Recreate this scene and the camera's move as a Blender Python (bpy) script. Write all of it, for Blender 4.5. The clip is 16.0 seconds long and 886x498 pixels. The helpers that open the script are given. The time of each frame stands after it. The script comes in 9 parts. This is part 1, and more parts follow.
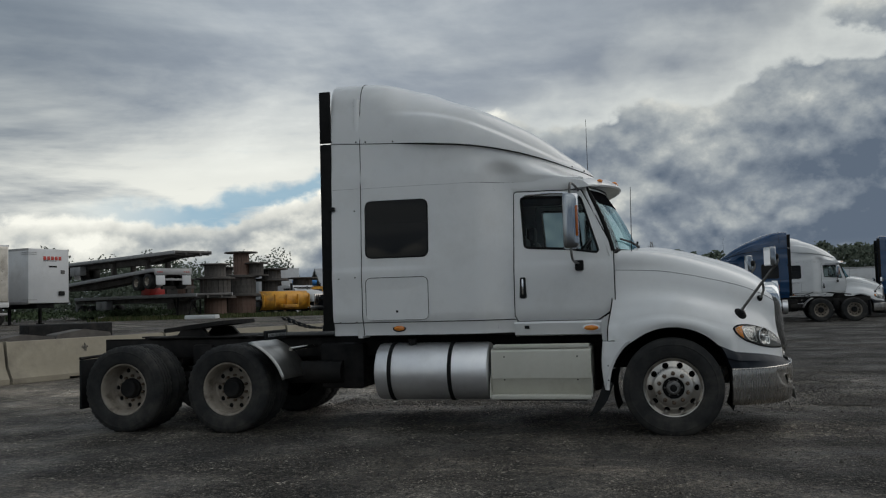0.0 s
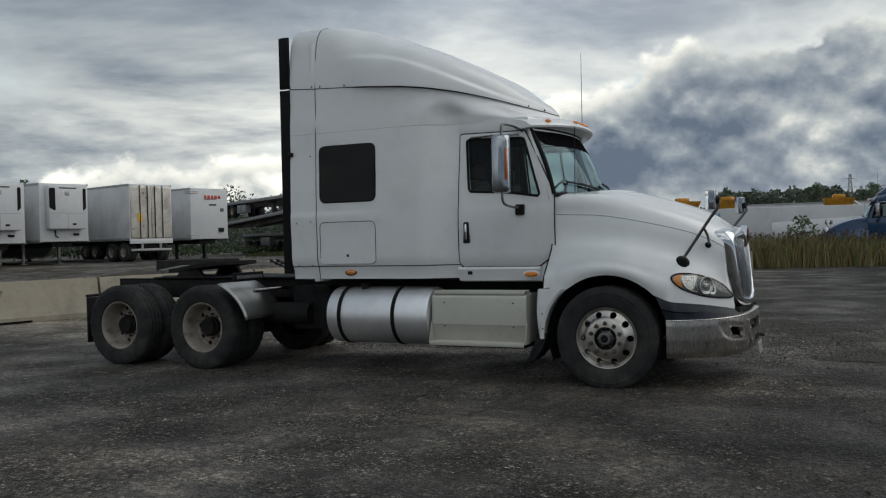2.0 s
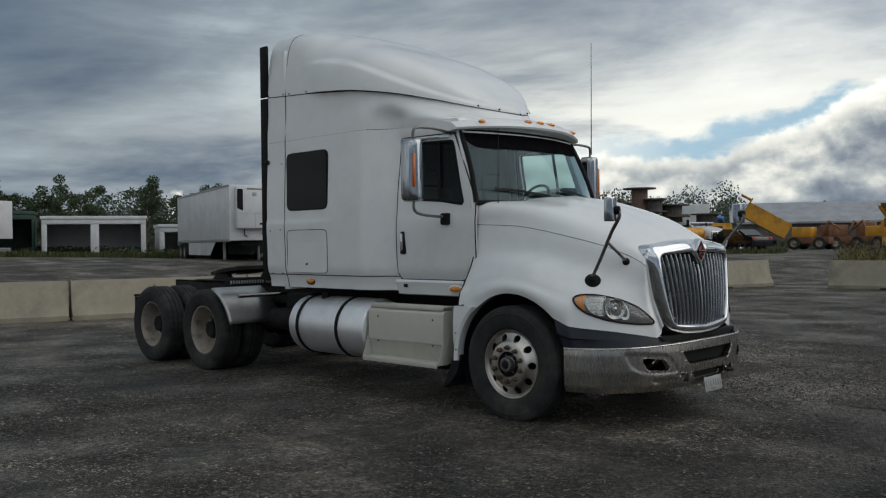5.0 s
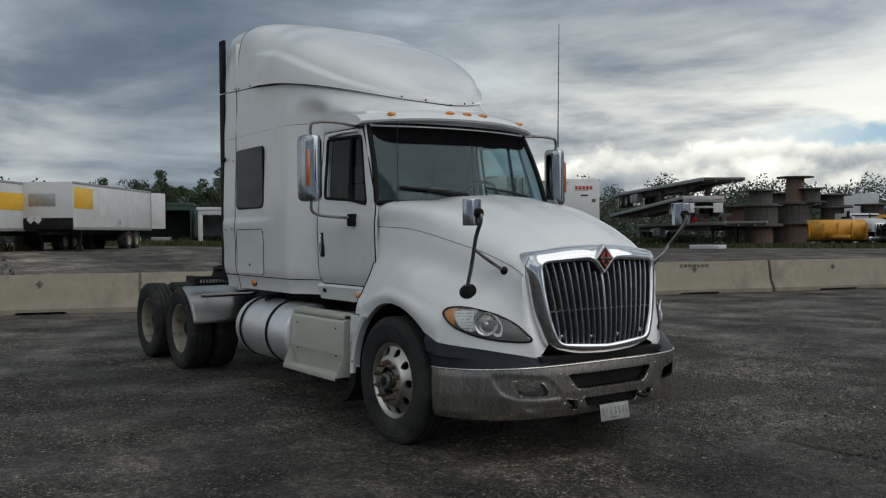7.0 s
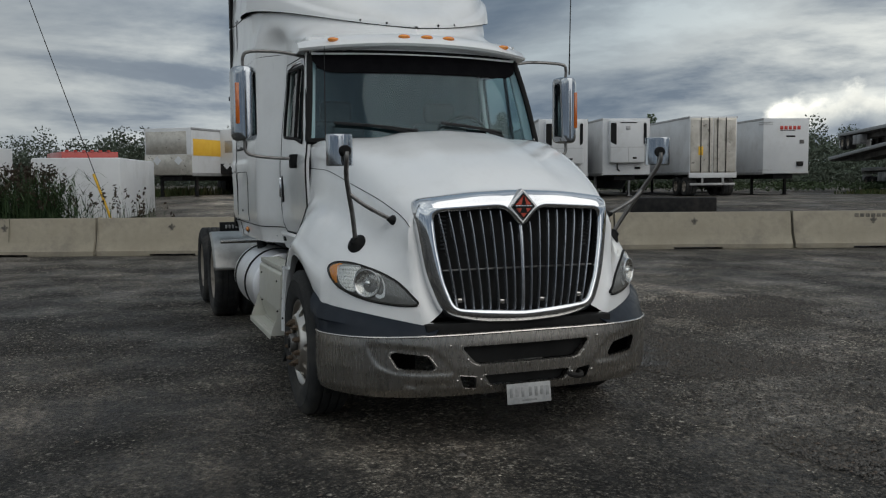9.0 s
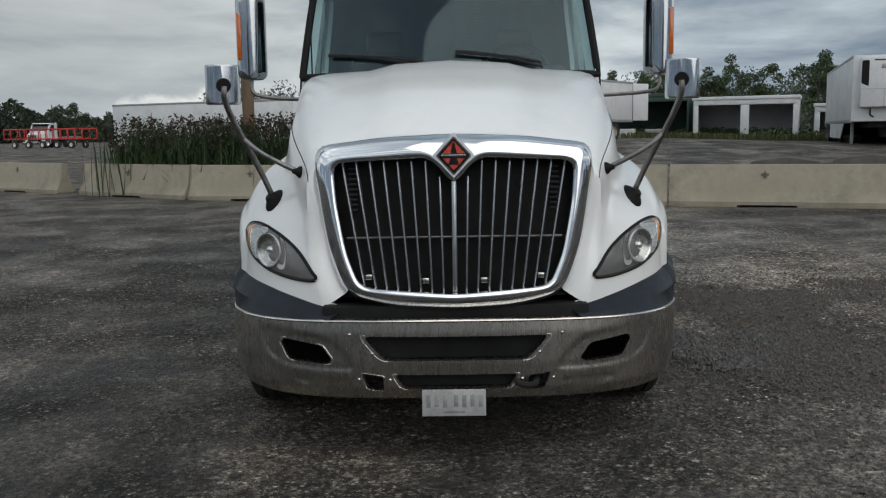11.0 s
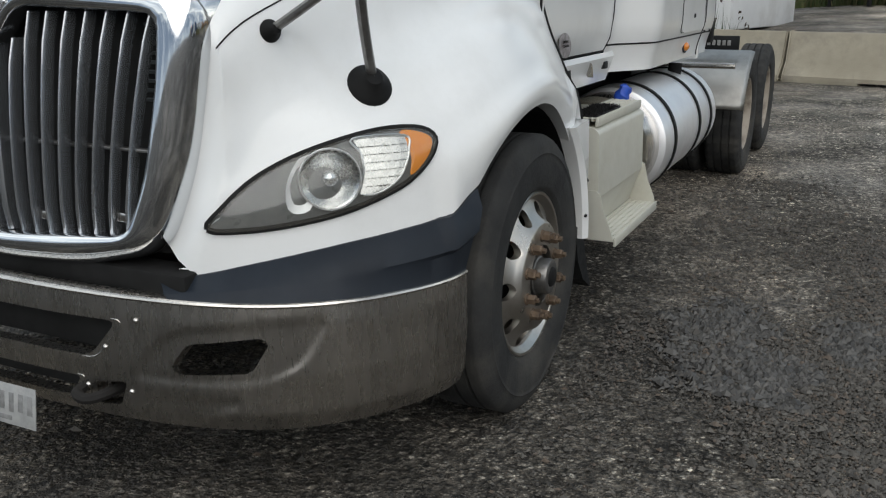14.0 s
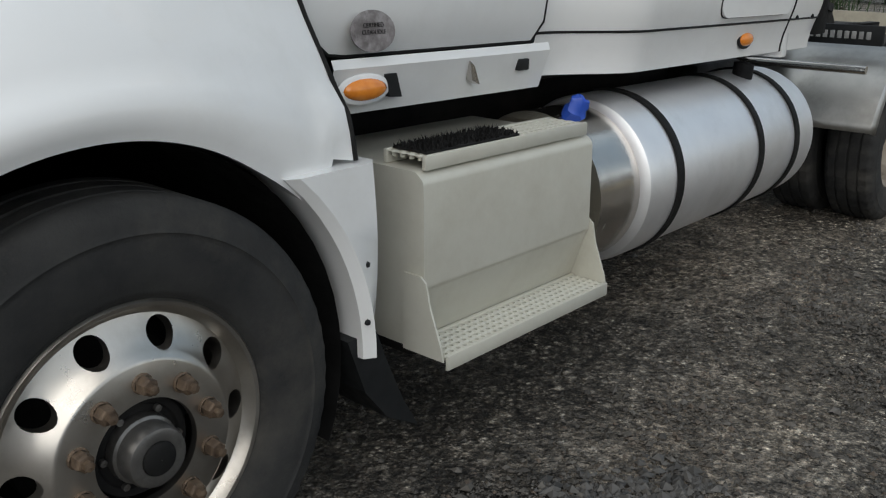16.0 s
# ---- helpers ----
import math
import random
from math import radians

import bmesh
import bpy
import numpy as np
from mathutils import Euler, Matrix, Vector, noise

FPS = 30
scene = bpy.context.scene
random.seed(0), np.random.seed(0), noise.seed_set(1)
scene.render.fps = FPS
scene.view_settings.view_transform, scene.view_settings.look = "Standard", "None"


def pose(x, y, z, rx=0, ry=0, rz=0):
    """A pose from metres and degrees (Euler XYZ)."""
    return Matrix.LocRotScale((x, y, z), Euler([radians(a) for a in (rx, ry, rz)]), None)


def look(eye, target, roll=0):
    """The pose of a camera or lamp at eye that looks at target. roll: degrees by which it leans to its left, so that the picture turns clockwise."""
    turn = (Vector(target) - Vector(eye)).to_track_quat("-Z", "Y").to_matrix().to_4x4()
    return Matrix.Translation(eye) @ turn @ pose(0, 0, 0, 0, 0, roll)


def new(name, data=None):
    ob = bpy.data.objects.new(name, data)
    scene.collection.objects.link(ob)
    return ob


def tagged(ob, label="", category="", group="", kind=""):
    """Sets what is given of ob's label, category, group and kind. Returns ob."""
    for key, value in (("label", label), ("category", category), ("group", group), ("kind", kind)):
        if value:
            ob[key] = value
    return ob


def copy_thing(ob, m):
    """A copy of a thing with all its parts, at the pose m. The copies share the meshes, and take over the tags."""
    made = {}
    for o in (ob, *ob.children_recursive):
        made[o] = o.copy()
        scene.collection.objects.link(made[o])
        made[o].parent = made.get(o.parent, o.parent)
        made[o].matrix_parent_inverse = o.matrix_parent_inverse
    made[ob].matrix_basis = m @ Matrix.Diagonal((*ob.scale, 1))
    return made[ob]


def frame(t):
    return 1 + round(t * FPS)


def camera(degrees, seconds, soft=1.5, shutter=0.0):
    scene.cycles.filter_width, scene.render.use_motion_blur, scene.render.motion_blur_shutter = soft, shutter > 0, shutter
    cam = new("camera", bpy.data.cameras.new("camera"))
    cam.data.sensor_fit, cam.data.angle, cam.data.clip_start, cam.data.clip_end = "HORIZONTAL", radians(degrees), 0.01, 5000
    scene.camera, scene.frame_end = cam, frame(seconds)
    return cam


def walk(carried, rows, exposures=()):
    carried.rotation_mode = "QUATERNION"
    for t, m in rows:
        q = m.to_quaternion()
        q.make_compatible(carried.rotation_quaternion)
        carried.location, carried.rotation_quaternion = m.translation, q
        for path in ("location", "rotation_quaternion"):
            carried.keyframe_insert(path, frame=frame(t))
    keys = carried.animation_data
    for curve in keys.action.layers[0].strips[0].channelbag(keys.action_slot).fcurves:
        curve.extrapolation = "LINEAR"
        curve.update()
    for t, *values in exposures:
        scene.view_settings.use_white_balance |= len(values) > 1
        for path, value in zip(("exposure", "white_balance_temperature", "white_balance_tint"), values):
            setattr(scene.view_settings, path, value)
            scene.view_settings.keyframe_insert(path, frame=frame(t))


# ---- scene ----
cam = camera(53.1, 16.0, 1.2)
PATH = [
    (0, (-0.334, -10.426, 1.437), (-0.76, -8.475, 1.548), -1.6),
    (0.5, (0.294, -10.292, 1.43), (-0.228, -8.363, 1.523), -1.6),
    (1, (0.906, -10.082, 1.44), (0.285, -8.181, 1.424), -1.7),
    (1.5, (1.464, -9.805, 1.469), (0.741, -7.94, 1.446), -1.5),
    (2, (2.059, -9.539, 1.472), (1.238, -7.716, 1.448), -1.4),
    (2.5, (2.602, -9.196, 1.452), (1.686, -7.418, 1.423), -1.2),
    (3, (3.116, -8.836, 1.443), (2.106, -7.111, 1.412), -1.2),
    (3.5, (3.561, -8.42, 1.445), (2.46, -6.751, 1.415), -1.0),
    (3.7, (3.757, -8.242, 1.452), (2.614, -6.601, 1.426), -0.8),
    (5.8, (5.208, -6.267, 1.559), (3.724, -4.927, 1.532), -0.8),
    (6, (5.309, -6.042, 1.562), (3.795, -4.735, 1.531), -0.7),
    (6.5, (5.563, -5.465, 1.612), (3.978, -4.246, 1.581), -0.6),
    (7, (5.826, -4.866, 1.624), (4.204, -3.695, 1.588), -0.5),
    (7.5, (5.939, -4.265, 1.612), (4.259, -3.18, 1.573), -0.5),
    (8, (6.039, -3.659, 1.584), (4.293, -2.683, 1.54), -0.5),
    (8.5, (6.04, -3.048, 1.567), (4.236, -2.188, 1.5), -0.5),
    (9, (5.999, -2.447, 1.587), (4.144, -1.716, 1.432), -0.5),
    (9.5, (5.924, -1.828, 1.592), (4.022, -1.235, 1.421), -0.4),
    (9.6, (5.898, -1.708, 1.578), (3.987, -1.146, 1.404), -0.4),
    (9.7, (5.86, -1.596, 1.564), (3.939, -1.069, 1.384), -0.3),
    (11.8, (4.72, 0.66, 1.514), (2.761, 0.373, 1.23), -1.0),
    (12, (4.583, 0.838, 1.502), (2.638, 0.471, 1.213), -0.8),
    (12.5, (4.187, 1.249, 1.477), (2.3, 0.703, 1.101), -0.6),
    (13, (3.807, 1.646, 1.436), (1.992, 0.973, 0.935), -0.5),
    (13.5, (3.377, 1.928, 1.416), (1.604, 1.174, 0.878), -0.5),
    (14, (2.893, 2.12, 1.438), (1.146, 1.318, 0.886), -0.2),
    (14.5, (2.398, 2.293, 1.44), (0.693, 1.415, 0.872), 0.4),
    (15, (1.883, 2.39, 1.418), (0.231, 1.427, 0.831), 1.2),
    (15.5, (1.351, 2.515, 1.391), (-0.2, 1.404, 0.793), 1.3),
    (16, (0.821, 2.592, 1.387), (-0.645, 1.375, 0.779), 1.1),
]
walk(cam, [(t, look(eye, target, roll)) for t, eye, target, roll in PATH],
     [(0, 0.0), (1.5, 0.2), (3.5, 0.25), (6, 0.2), (8, 0.2), (9.5, 0.35), (12, 0.72), (13, 0.78), (13.5, 0.74), (14, 0.96), (14.5, 0.90), (15.1, 0.84), (15.6, 0.78), (16, 0.85)])

# ---- world, sun ----
world = bpy.data.worlds.new("sky")
world.use_nodes = True
scene.world = world


def build_sky():
    nt = world.node_tree
    nt.nodes.clear()
    N, L = nt.nodes.new, nt.links.new

    def math_(op, a, b=None, clamp=False):
        n = N("ShaderNodeMath")
        n.operation, n.use_clamp = op, clamp
        for i, v in enumerate((a, b)):
            if v is None:
                continue
            if isinstance(v, (int, float)):
                n.inputs[i].default_value = v
            else:
                L(v, n.inputs[i])
        return n.outputs[0]

    def ramp(src, stops):
        n = N("ShaderNodeValToRGB")
        el = n.color_ramp.elements
        while len(el) < len(stops):
            el.new(0.5)
        for e, (p, c) in zip(el, stops):
            e.position, e.color = p, (*c, 1) if len(c) == 3 else c
        L(src, n.inputs[0])
        return n.outputs[0]

    def noise_(vec, scale, detail, rough, dist=0.0):
        n = N("ShaderNodeTexNoise")
        n.inputs["Scale"].default_value, n.inputs["Detail"].default_value = scale, detail
        n.inputs["Roughness"].default_value, n.inputs["Distortion"].default_value = rough, dist
        L(vec, n.inputs["Vector"])
        return n.outputs["Fac"]

    def mix(f, a, b):
        n = N("ShaderNodeMix")
        n.data_type = "RGBA"
        L(f, n.inputs[0])
        for i, v in ((6, a), (7, b)):
            if isinstance(v, tuple):
                n.inputs[i].default_value = (*v, 1)
            else:
                L(v, n.inputs[i])
        return n.outputs[2]

    co = N("ShaderNodeTexCoord").outputs["Generated"]
    sep = N("ShaderNodeSeparateXYZ")
    L(co, sep.inputs[0])
    x, y, z = sep.outputs
    sky = N("ShaderNodeTexSky")
    sky.sky_type, sky.sun_disc = "NISHITA", False
    sky.sun_elevation, sky.sun_rotation = radians(SUN_EL), radians(SUN_ROT)
    blue = N("ShaderNodeMix")
    blue.data_type, blue.blend_type = "RGBA", "MULTIPLY"
    blue.inputs[0].default_value = 1.0
    L(sky.outputs[0], blue.inputs[6])
    blue.inputs[7].default_value = (0.1, 0.1, 0.1, 1)
    # azimuth to the left of +y, as 0..1
    turn = math_("ADD", math_("DIVIDE", math_("ARCTAN2", math_("MULTIPLY", x, -1.0), y), 2 * math.pi), 0.5)

    def by_turn(stops):
        return ramp(turn, [((a + 180) / 360, (v, v, v)) for a, v in stops])

    # streaky grey sheet
    lay = N("ShaderNodeCombineXYZ")
    zz = math_("POWER", math_("MAXIMUM", z, 0.0), 0.8)
    L(x, lay.inputs[0]), L(y, lay.inputs[1]), L(math_("MULTIPLY", zz, 5.0), lay.inputs[2])
    # a flat sheet of lumpy cloud seen from below
    flat = math_("DIVIDE", 1.0, math_("ADD", math_("MAXIMUM", z, 0.0), 0.16))
    deck = N("ShaderNodeCombineXYZ")
    L(math_("MULTIPLY", x, flat), deck.inputs[0]), L(math_("MULTIPLY", y, flat), deck.inputs[1])
    tone = math_("ADD", math_("MULTIPLY", noise_(lay.outputs[0], 2.3, 12, 0.53, 0.5), 0.45), math_("MULTIPLY", noise_(deck.outputs[0], 0.95, 12, 0.58, 0.25), 0.55))
    tone = math_("ADD", math_("MULTIPLY", math_("SUBTRACT", tone, 0.5), 1.75), 0.5)
    gaps = noise_(lay.outputs[0], 1.5, 9, 0.56, 0.15)
    sheet_col = ramp(tone, ((0.30, (0.20, 0.225, 0.275)), (0.46, (0.275, 0.30, 0.345)), (0.58, (0.37, 0.39, 0.425)), (0.72, (0.66, 0.665, 0.665))))
    col = mix(ramp(gaps, ((0.27, (0, 0, 0)), (0.33, (1, 1, 1)))), blue.outputs[2], sheet_col)
    # thinner, brighter cloud on the far side and overhead
    thin = N("ShaderNodeMix")
    thin.data_type, thin.blend_type = "RGBA", "MULTIPLY"
    thin.inputs[0].default_value = 1.0
    L(col, thin.inputs[6])
    L(ramp(math_("ADD", math_("MULTIPLY", y, -0.5), 0.5), ((0.30, (1, 1, 1)), (0.8, (THIN, THIN, THIN * 0.99)))), thin.inputs[7])
    veil = N("ShaderNodeMix")
    veil.data_type, veil.blend_type = "RGBA", "MULTIPLY"
    veil.inputs[0].default_value = 1.0
    L(thin.outputs[2], veil.inputs[6])
    L(ramp(turn, [((a + 180) / 360, c) for a, c in ((-60, (1.0, 1.0, 1.0)), (-10, (1.0, 1.0, 1.0)), (4, (1.3, 1.3, 1.3)), (24, (1.35, 1.36, 1.37)), (36, (0.93, 0.97, 1.0)), (46, (0.58, 0.66, 0.74)), (70, (0.44, 0.53, 0.62)), (84, (0.60, 0.66, 0.72)), (98, (0.56, 0.61, 0.66)), (116, (0.47, 0.495, 0.52)), (132, (0.52, 0.54, 0.56)), (180, (1.0, 1.0, 1.0)))]), veil.inputs[7])
    col = veil.outputs[2]
    # a paler belt below it, broken by the same streaks
    belt = ramp(z, ((0.02, (0.7, 0.7, 0.7)), (0.12, (1, 1, 1)), (0.19, (0.45, 0.45, 0.45)), (0.30, (0, 0, 0))))
    pale = math_("MULTIPLY", belt, math_("MULTIPLY", ramp(tone, ((0.36, (0.1, 0.1, 0.1)), (0.56, (1, 1, 1)))), by_turn(((-60, 0.2), (-16, 0.45), (0, 0.75), (12, 1.0), (27, 1.0), (37, 0.95), (46, 0.62), (58, 0.2), (72, 0.12), (84, 0.45), (130, 0.25), (180, 0.2)))))
    col = mix(pale, col, (0.88, 0.865, 0.82))
    rift = math_("MULTIPLY", ramp(z, ((0.125, (0, 0, 0)), (0.14, (1, 1, 1)), (0.155, (1, 1, 1)), (0.17, (0, 0, 0)))), math_("MULTIPLY", ramp(noise_(lay.outputs[0], 1.9, 8, 0.55), ((0.46, (0, 0, 0)), (0.54, (0.8, 0.8, 0.8)))), by_turn(((4, 0), (9, 1), (26, 1), (32, 0)))))
    col = mix(rift, col, (0.22, 0.36, 0.52))

    # heaps of cumulus over the horizon, lit along their tops
    def puffs(dz):
        st = N("ShaderNodeCombineXYZ")
        L(x, st.inputs[0]), L(y, st.inputs[1]), L(math_("MULTIPLY", math_("ADD", z, dz), 1.35), st.inputs[2])
        wob = N("ShaderNodeTexNoise")
        wob.inputs["Scale"].default_value, wob.inputs["Detail"].default_value = 9.0, 6.0
        L(st.outputs[0], wob.inputs["Vector"])
        wv = N("ShaderNodeVectorMath")
        wv.operation = "MULTIPLY_ADD"
        L(wob.outputs["Color"], wv.inputs[0]), L(st.outputs[0], wv.inputs[2])
        wv.inputs[1].default_value = (0.09, 0.09, 0.09)
        acc = math_("MULTIPLY", noise_(st.outputs[0], 5.0, 10, 0.58), 1.0)
        for sc, amt in ((8.0, 0.24), (19.0, 0.11), (44.0, 0.05)):
            v = N("ShaderNodeTexVoronoi")
            v.feature = "SMOOTH_F1"
            v.inputs["Scale"].default_value, v.inputs["Smoothness"].default_value = sc, 0.35
            L(wv.outputs[0], v.inputs["Vector"])
            acc = math_("SUBTRACT", acc, math_("MULTIPLY", v.outputs["Distance"], amt))
        return acc

    here, over = puffs(0.0), puffs(0.014)
    top = by_turn(((-60, 0.19), (-30, 0.26), (-14, 0.255), (-10.5, 0.26), (-6, 0.215), (-3, 0.195), (1, 0.215), (4.5, 0.18), (8, 0.188), (11, 0.16), (15, 0.135), (20, 0.125), (27, 0.11), (36, 0.09), (44, 0.078), (50, 0.045), (62, 0.03), (90, 0.01), (180, 0.07)))
    lift = math_("ADD", math_("SUBTRACT", top, z), math_("MULTIPLY", math_("SUBTRACT", here, 0.30), 0.19))
    heap_mask = ramp(math_("ADD", lift, 0.5), ((0.498, (0, 0, 0)), (0.508, (1, 1, 1))))
    edge = math_("MULTIPLY", ramp(math_("ADD", lift, 0.5), ((0.50, (0.40, 0.40, 0.40)), (0.525, (0, 0, 0)))), by_turn(((-12, 0.15), (4, 0.3), (10, 0.8), (20, 1.0))))
    deep = math_("MULTIPLY", ramp(math_("ADD", lift, 0.5), ((0.50, (0, 0, 0)), (0.55, (0.55, 0.55, 0.55)), (0.64, (1, 1, 1)), (0.69, (0.55, 0.55, 0.55)))), by_turn(((-20, 0.25), (2, 0.27), (9, 0.16), (16, 0.0))))
    relief = by_turn(((-20, 0.85), (6, 0.8), (13, 0.85), (20, 1.0)))
    glow = by_turn(((-60, 0.2), (-22, 0.27), (-14, 0.26), (-8, 0.24), (-3, 0.22), (4, 0.20), (9, 0.26), (16, 0.34), (28, 0.36), (38, 0.34), (60, 0.25), (90, 0.25), (130, 0.1), (180, 0.1)))
    lumps = math_("ADD", math_("MULTIPLY", math_("SUBTRACT", here, over), 1.9), math_("ADD", math_("MULTIPLY", math_("SUBTRACT", here, 0.30), 1.25), math_("MULTIPLY", math_("SUBTRACT", noise_(co, 5.0, 5, 0.5, 0.2), 0.5), 0.8)))
    body = math_("SUBTRACT", math_("ADD", math_("MULTIPLY", lumps, relief), math_("ADD", glow, math_("ADD", edge, 0.10))), deep)
    heap_col = ramp(body, ((0.05, (0.115, 0.145, 0.20)), (0.25, (0.23, 0.26, 0.31)), (0.45, (0.42, 0.44, 0.46)), (0.62, (0.70, 0.69, 0.66)), (0.85, (0.98, 0.95, 0.89))))
    # clear blue showing just over the heaps
    clear = math_("MULTIPLY", ramp(math_("ADD", lift, 0.5), ((0.466, (0, 0, 0)), (0.482, (1, 1, 1)))), math_("MULTIPLY", ramp(noise_(lay.outputs[0], 2.6, 8, 0.55), ((0.44, (0, 0, 0)), (0.52, (1, 1, 1)))), by_turn(((-2, 0), (6, 0.8), (14, 0.9), (28, 0.9), (36, 0)))))
    col = mix(clear, col, (0.30, 0.46, 0.60))
    # sunlit sheet behind the dark heaps
    back = math_("MULTIPLY", ramp(math_("ADD", lift, 0.5), ((0.43, (0, 0, 0)), (0.475, (0.45, 0.45, 0.45)), (0.50, (0.9, 0.9, 0.9)))), by_turn(((-22, 0.7), (4, 0.85), (8, 0.3), (12, 0.0))))
    col = mix(back, col, (0.74, 0.75, 0.74))
    col = mix(heap_mask, col, heap_col)
    # even haze over the far hills
    dull = math_("MULTIPLY", ramp(z, ((0.0, (1, 1, 1)), (0.2, (0.9, 0.9, 0.9)), (0.45, (0, 0, 0)))), by_turn(((84, 0.0), (96, 0.45), (108, 0.7), (140, 0.7), (160, 0.0))))
    col = mix(dull, col, (0.262, 0.276, 0.296))
    low = ramp(z, ((0.0, (0.4, 0.4, 0.4)), (0.05, (0, 0, 0))))
    col = mix(low, col, (0.43, 0.47, 0.51))
    bg = N("ShaderNodeBackground")
    tint = N("ShaderNodeMix")
    tint.data_type, tint.blend_type = "RGBA", "MULTIPLY"
    tint.inputs[0].default_value, tint.inputs[7].default_value = 1.0, (0.972, 1.0, 0.972, 1)
    L(col, tint.inputs[6]), L(tint.outputs[2], bg.inputs[0])
    bg.inputs[1].default_value = SKY
    out = N("ShaderNodeOutputWorld")
    L(bg.outputs[0], out.inputs[0])


SUN_EL, SUN_ROT, SKY, THIN = 38.0, 60.0, 1.0, 1.5
build_sky()
sun = new("sun", bpy.data.lights.new("sun", "SUN"))
sun.data.energy, sun.data.angle, sun.data.color = 0.85, radians(70), (1.0, 0.96, 0.9)
sun.matrix_world = look((0, 0, 30), (0 - math.sin(radians(SUN_ROT)), 0 - math.cos(radians(SUN_ROT)), 30 - math.tan(radians(SUN_EL))))
scene.view_settings.exposure = 0.0


# ---- materials ----
def pbr(name, c1, c2, scale=3.0, rough=(0.4, 0.6), metal=0.0, bump=0.0, bscale=60.0, coat=0.0, dirt=None, dscale=1.2, damt=0.5, detail=6.0, spec=0.5, aniso=None):
    m = bpy.data.materials.new(name)
    m.use_nodes = True
    nt = m.node_tree
    N, L = nt.nodes.new, nt.links.new
    b = nt.nodes["Principled BSDF"]
    co = N("ShaderNodeTexCoord").outputs["Object"]
    if aniso:
        mp = N("ShaderNodeMapping")
        mp.inputs["Scale"].default_value = aniso
        L(co, mp.inputs["Vector"])
        co = mp.outputs[0]

    def nz(s, d=detail, r=0.6):
        n = N("ShaderNodeTexNoise")
        n.inputs["Scale"].default_value, n.inputs["Detail"].default_value, n.inputs["Roughness"].default_value = s, d, r
        L(co, n.inputs["Vector"])
        return n.outputs["Fac"]

    def rng(src, a, b_, lo, hi):
        n = N("ShaderNodeMapRange")
        for i, v in enumerate((a, b_, lo, hi)):
            n.inputs[i + 1].default_value = v
        L(src, n.inputs[0])
        return n.outputs[0]

    def mix(f, a, b_):
        n = N("ShaderNodeMix")
        n.data_type = "RGBA"
        L(f, n.inputs[0])
        for i, v in ((6, a), (7, b_)):
            if isinstance(v, tuple):
                n.inputs[i].default_value = (*v, 1)
            else:
                L(v, n.inputs[i])
        return n.outputs[2]

    base = nz(scale)
    col = mix(rng(base, 0.35, 0.65, 0, 1), c1, c2)
    if dirt:
        d = nz(dscale, 9.0, 0.68)
        col = mix(rng(d, 0.48, 0.68, 0, damt), col, dirt)
    L(col, b.inputs["Base Color"])
    L(rng(nz(scale * 2.3), 0.3, 0.7, rough[0], rough[1]), b.inputs["Roughness"])
    b.inputs["Metallic"].default_value = metal
    b.inputs["Specular IOR Level"].default_value = spec
    b.inputs["Coat Weight"].default_value = coat
    b.inputs["Coat Roughness"].default_value = 0.08
    if bump:
        bn = N("ShaderNodeBump")
        bn.inputs["Strength"].default_value, bn.inputs["Distance"].default_value = bump, 0.01
        L(nz(bscale, 4.0, 0.6), bn.inputs["Height"])
        L(bn.outputs[0], b.inputs["Normal"])
    return m


def glass(name, tint, rough=0.02, gloss=0.05, sheen=(1.0, 1.0, 1.0)):
    """Tinted pane: partly clear, with a gloss whose reflections sheen can tint."""
    m = bpy.data.materials.new(name)
    m.use_nodes = True
    nt = m.node_tree
    nt.nodes.clear()
    N, L = nt.nodes.new, nt.links.new
    tr, gl, mx, lw, out = N("ShaderNodeBsdfTransparent"), N("ShaderNodeBsdfGlossy"), N("ShaderNodeMixShader"), N("ShaderNodeLayerWeight"), N("ShaderNodeOutputMaterial")
    tr.inputs[0].default_value = (*tint, 1)
    gl.inputs["Roughness"].default_value, gl.inputs["Color"].default_value = rough, (*sheen, 1)
    lw.inputs[0].default_value = 0.5
    pw, sc = N("ShaderNodeMath"), N("ShaderNodeMath")
    pw.operation, sc.operation = "POWER", "MULTIPLY_ADD"
    L(lw.outputs["Facing"], pw.inputs[0])
    pw.inputs[1].default_value = 4.8
    L(pw.outputs[0], sc.inputs[0])
    sc.inputs[1].default_value, sc.inputs[2].default_value = 0.85, gloss
    L(sc.outputs[0], mx.inputs[0]), L(tr.outputs[0], mx.inputs[1]), L(gl.outputs[0], mx.inputs[2]), L(mx.outputs[0], out.inputs[0])
    return m


LENS = glass("headlight_lens", (0.86, 0.87, 0.86), 0.05)


def haze(m, amount, colour):
    """A dull film on a clear pane."""
    nt = m.node_tree
    out = nt.nodes["Material Output"]
    last = out.inputs[0].links[0].from_socket
    df, mx = nt.nodes.new("ShaderNodeBsdfDiffuse"), nt.nodes.new("ShaderNodeMixShader")
    df.inputs[0].default_value, mx.inputs[0].default_value = (*colour, 1), amount
    nt.links.new(last, mx.inputs[1]), nt.links.new(df.outputs[0], mx.inputs[2]), nt.links.new(mx.outputs[0], out.inputs[0])


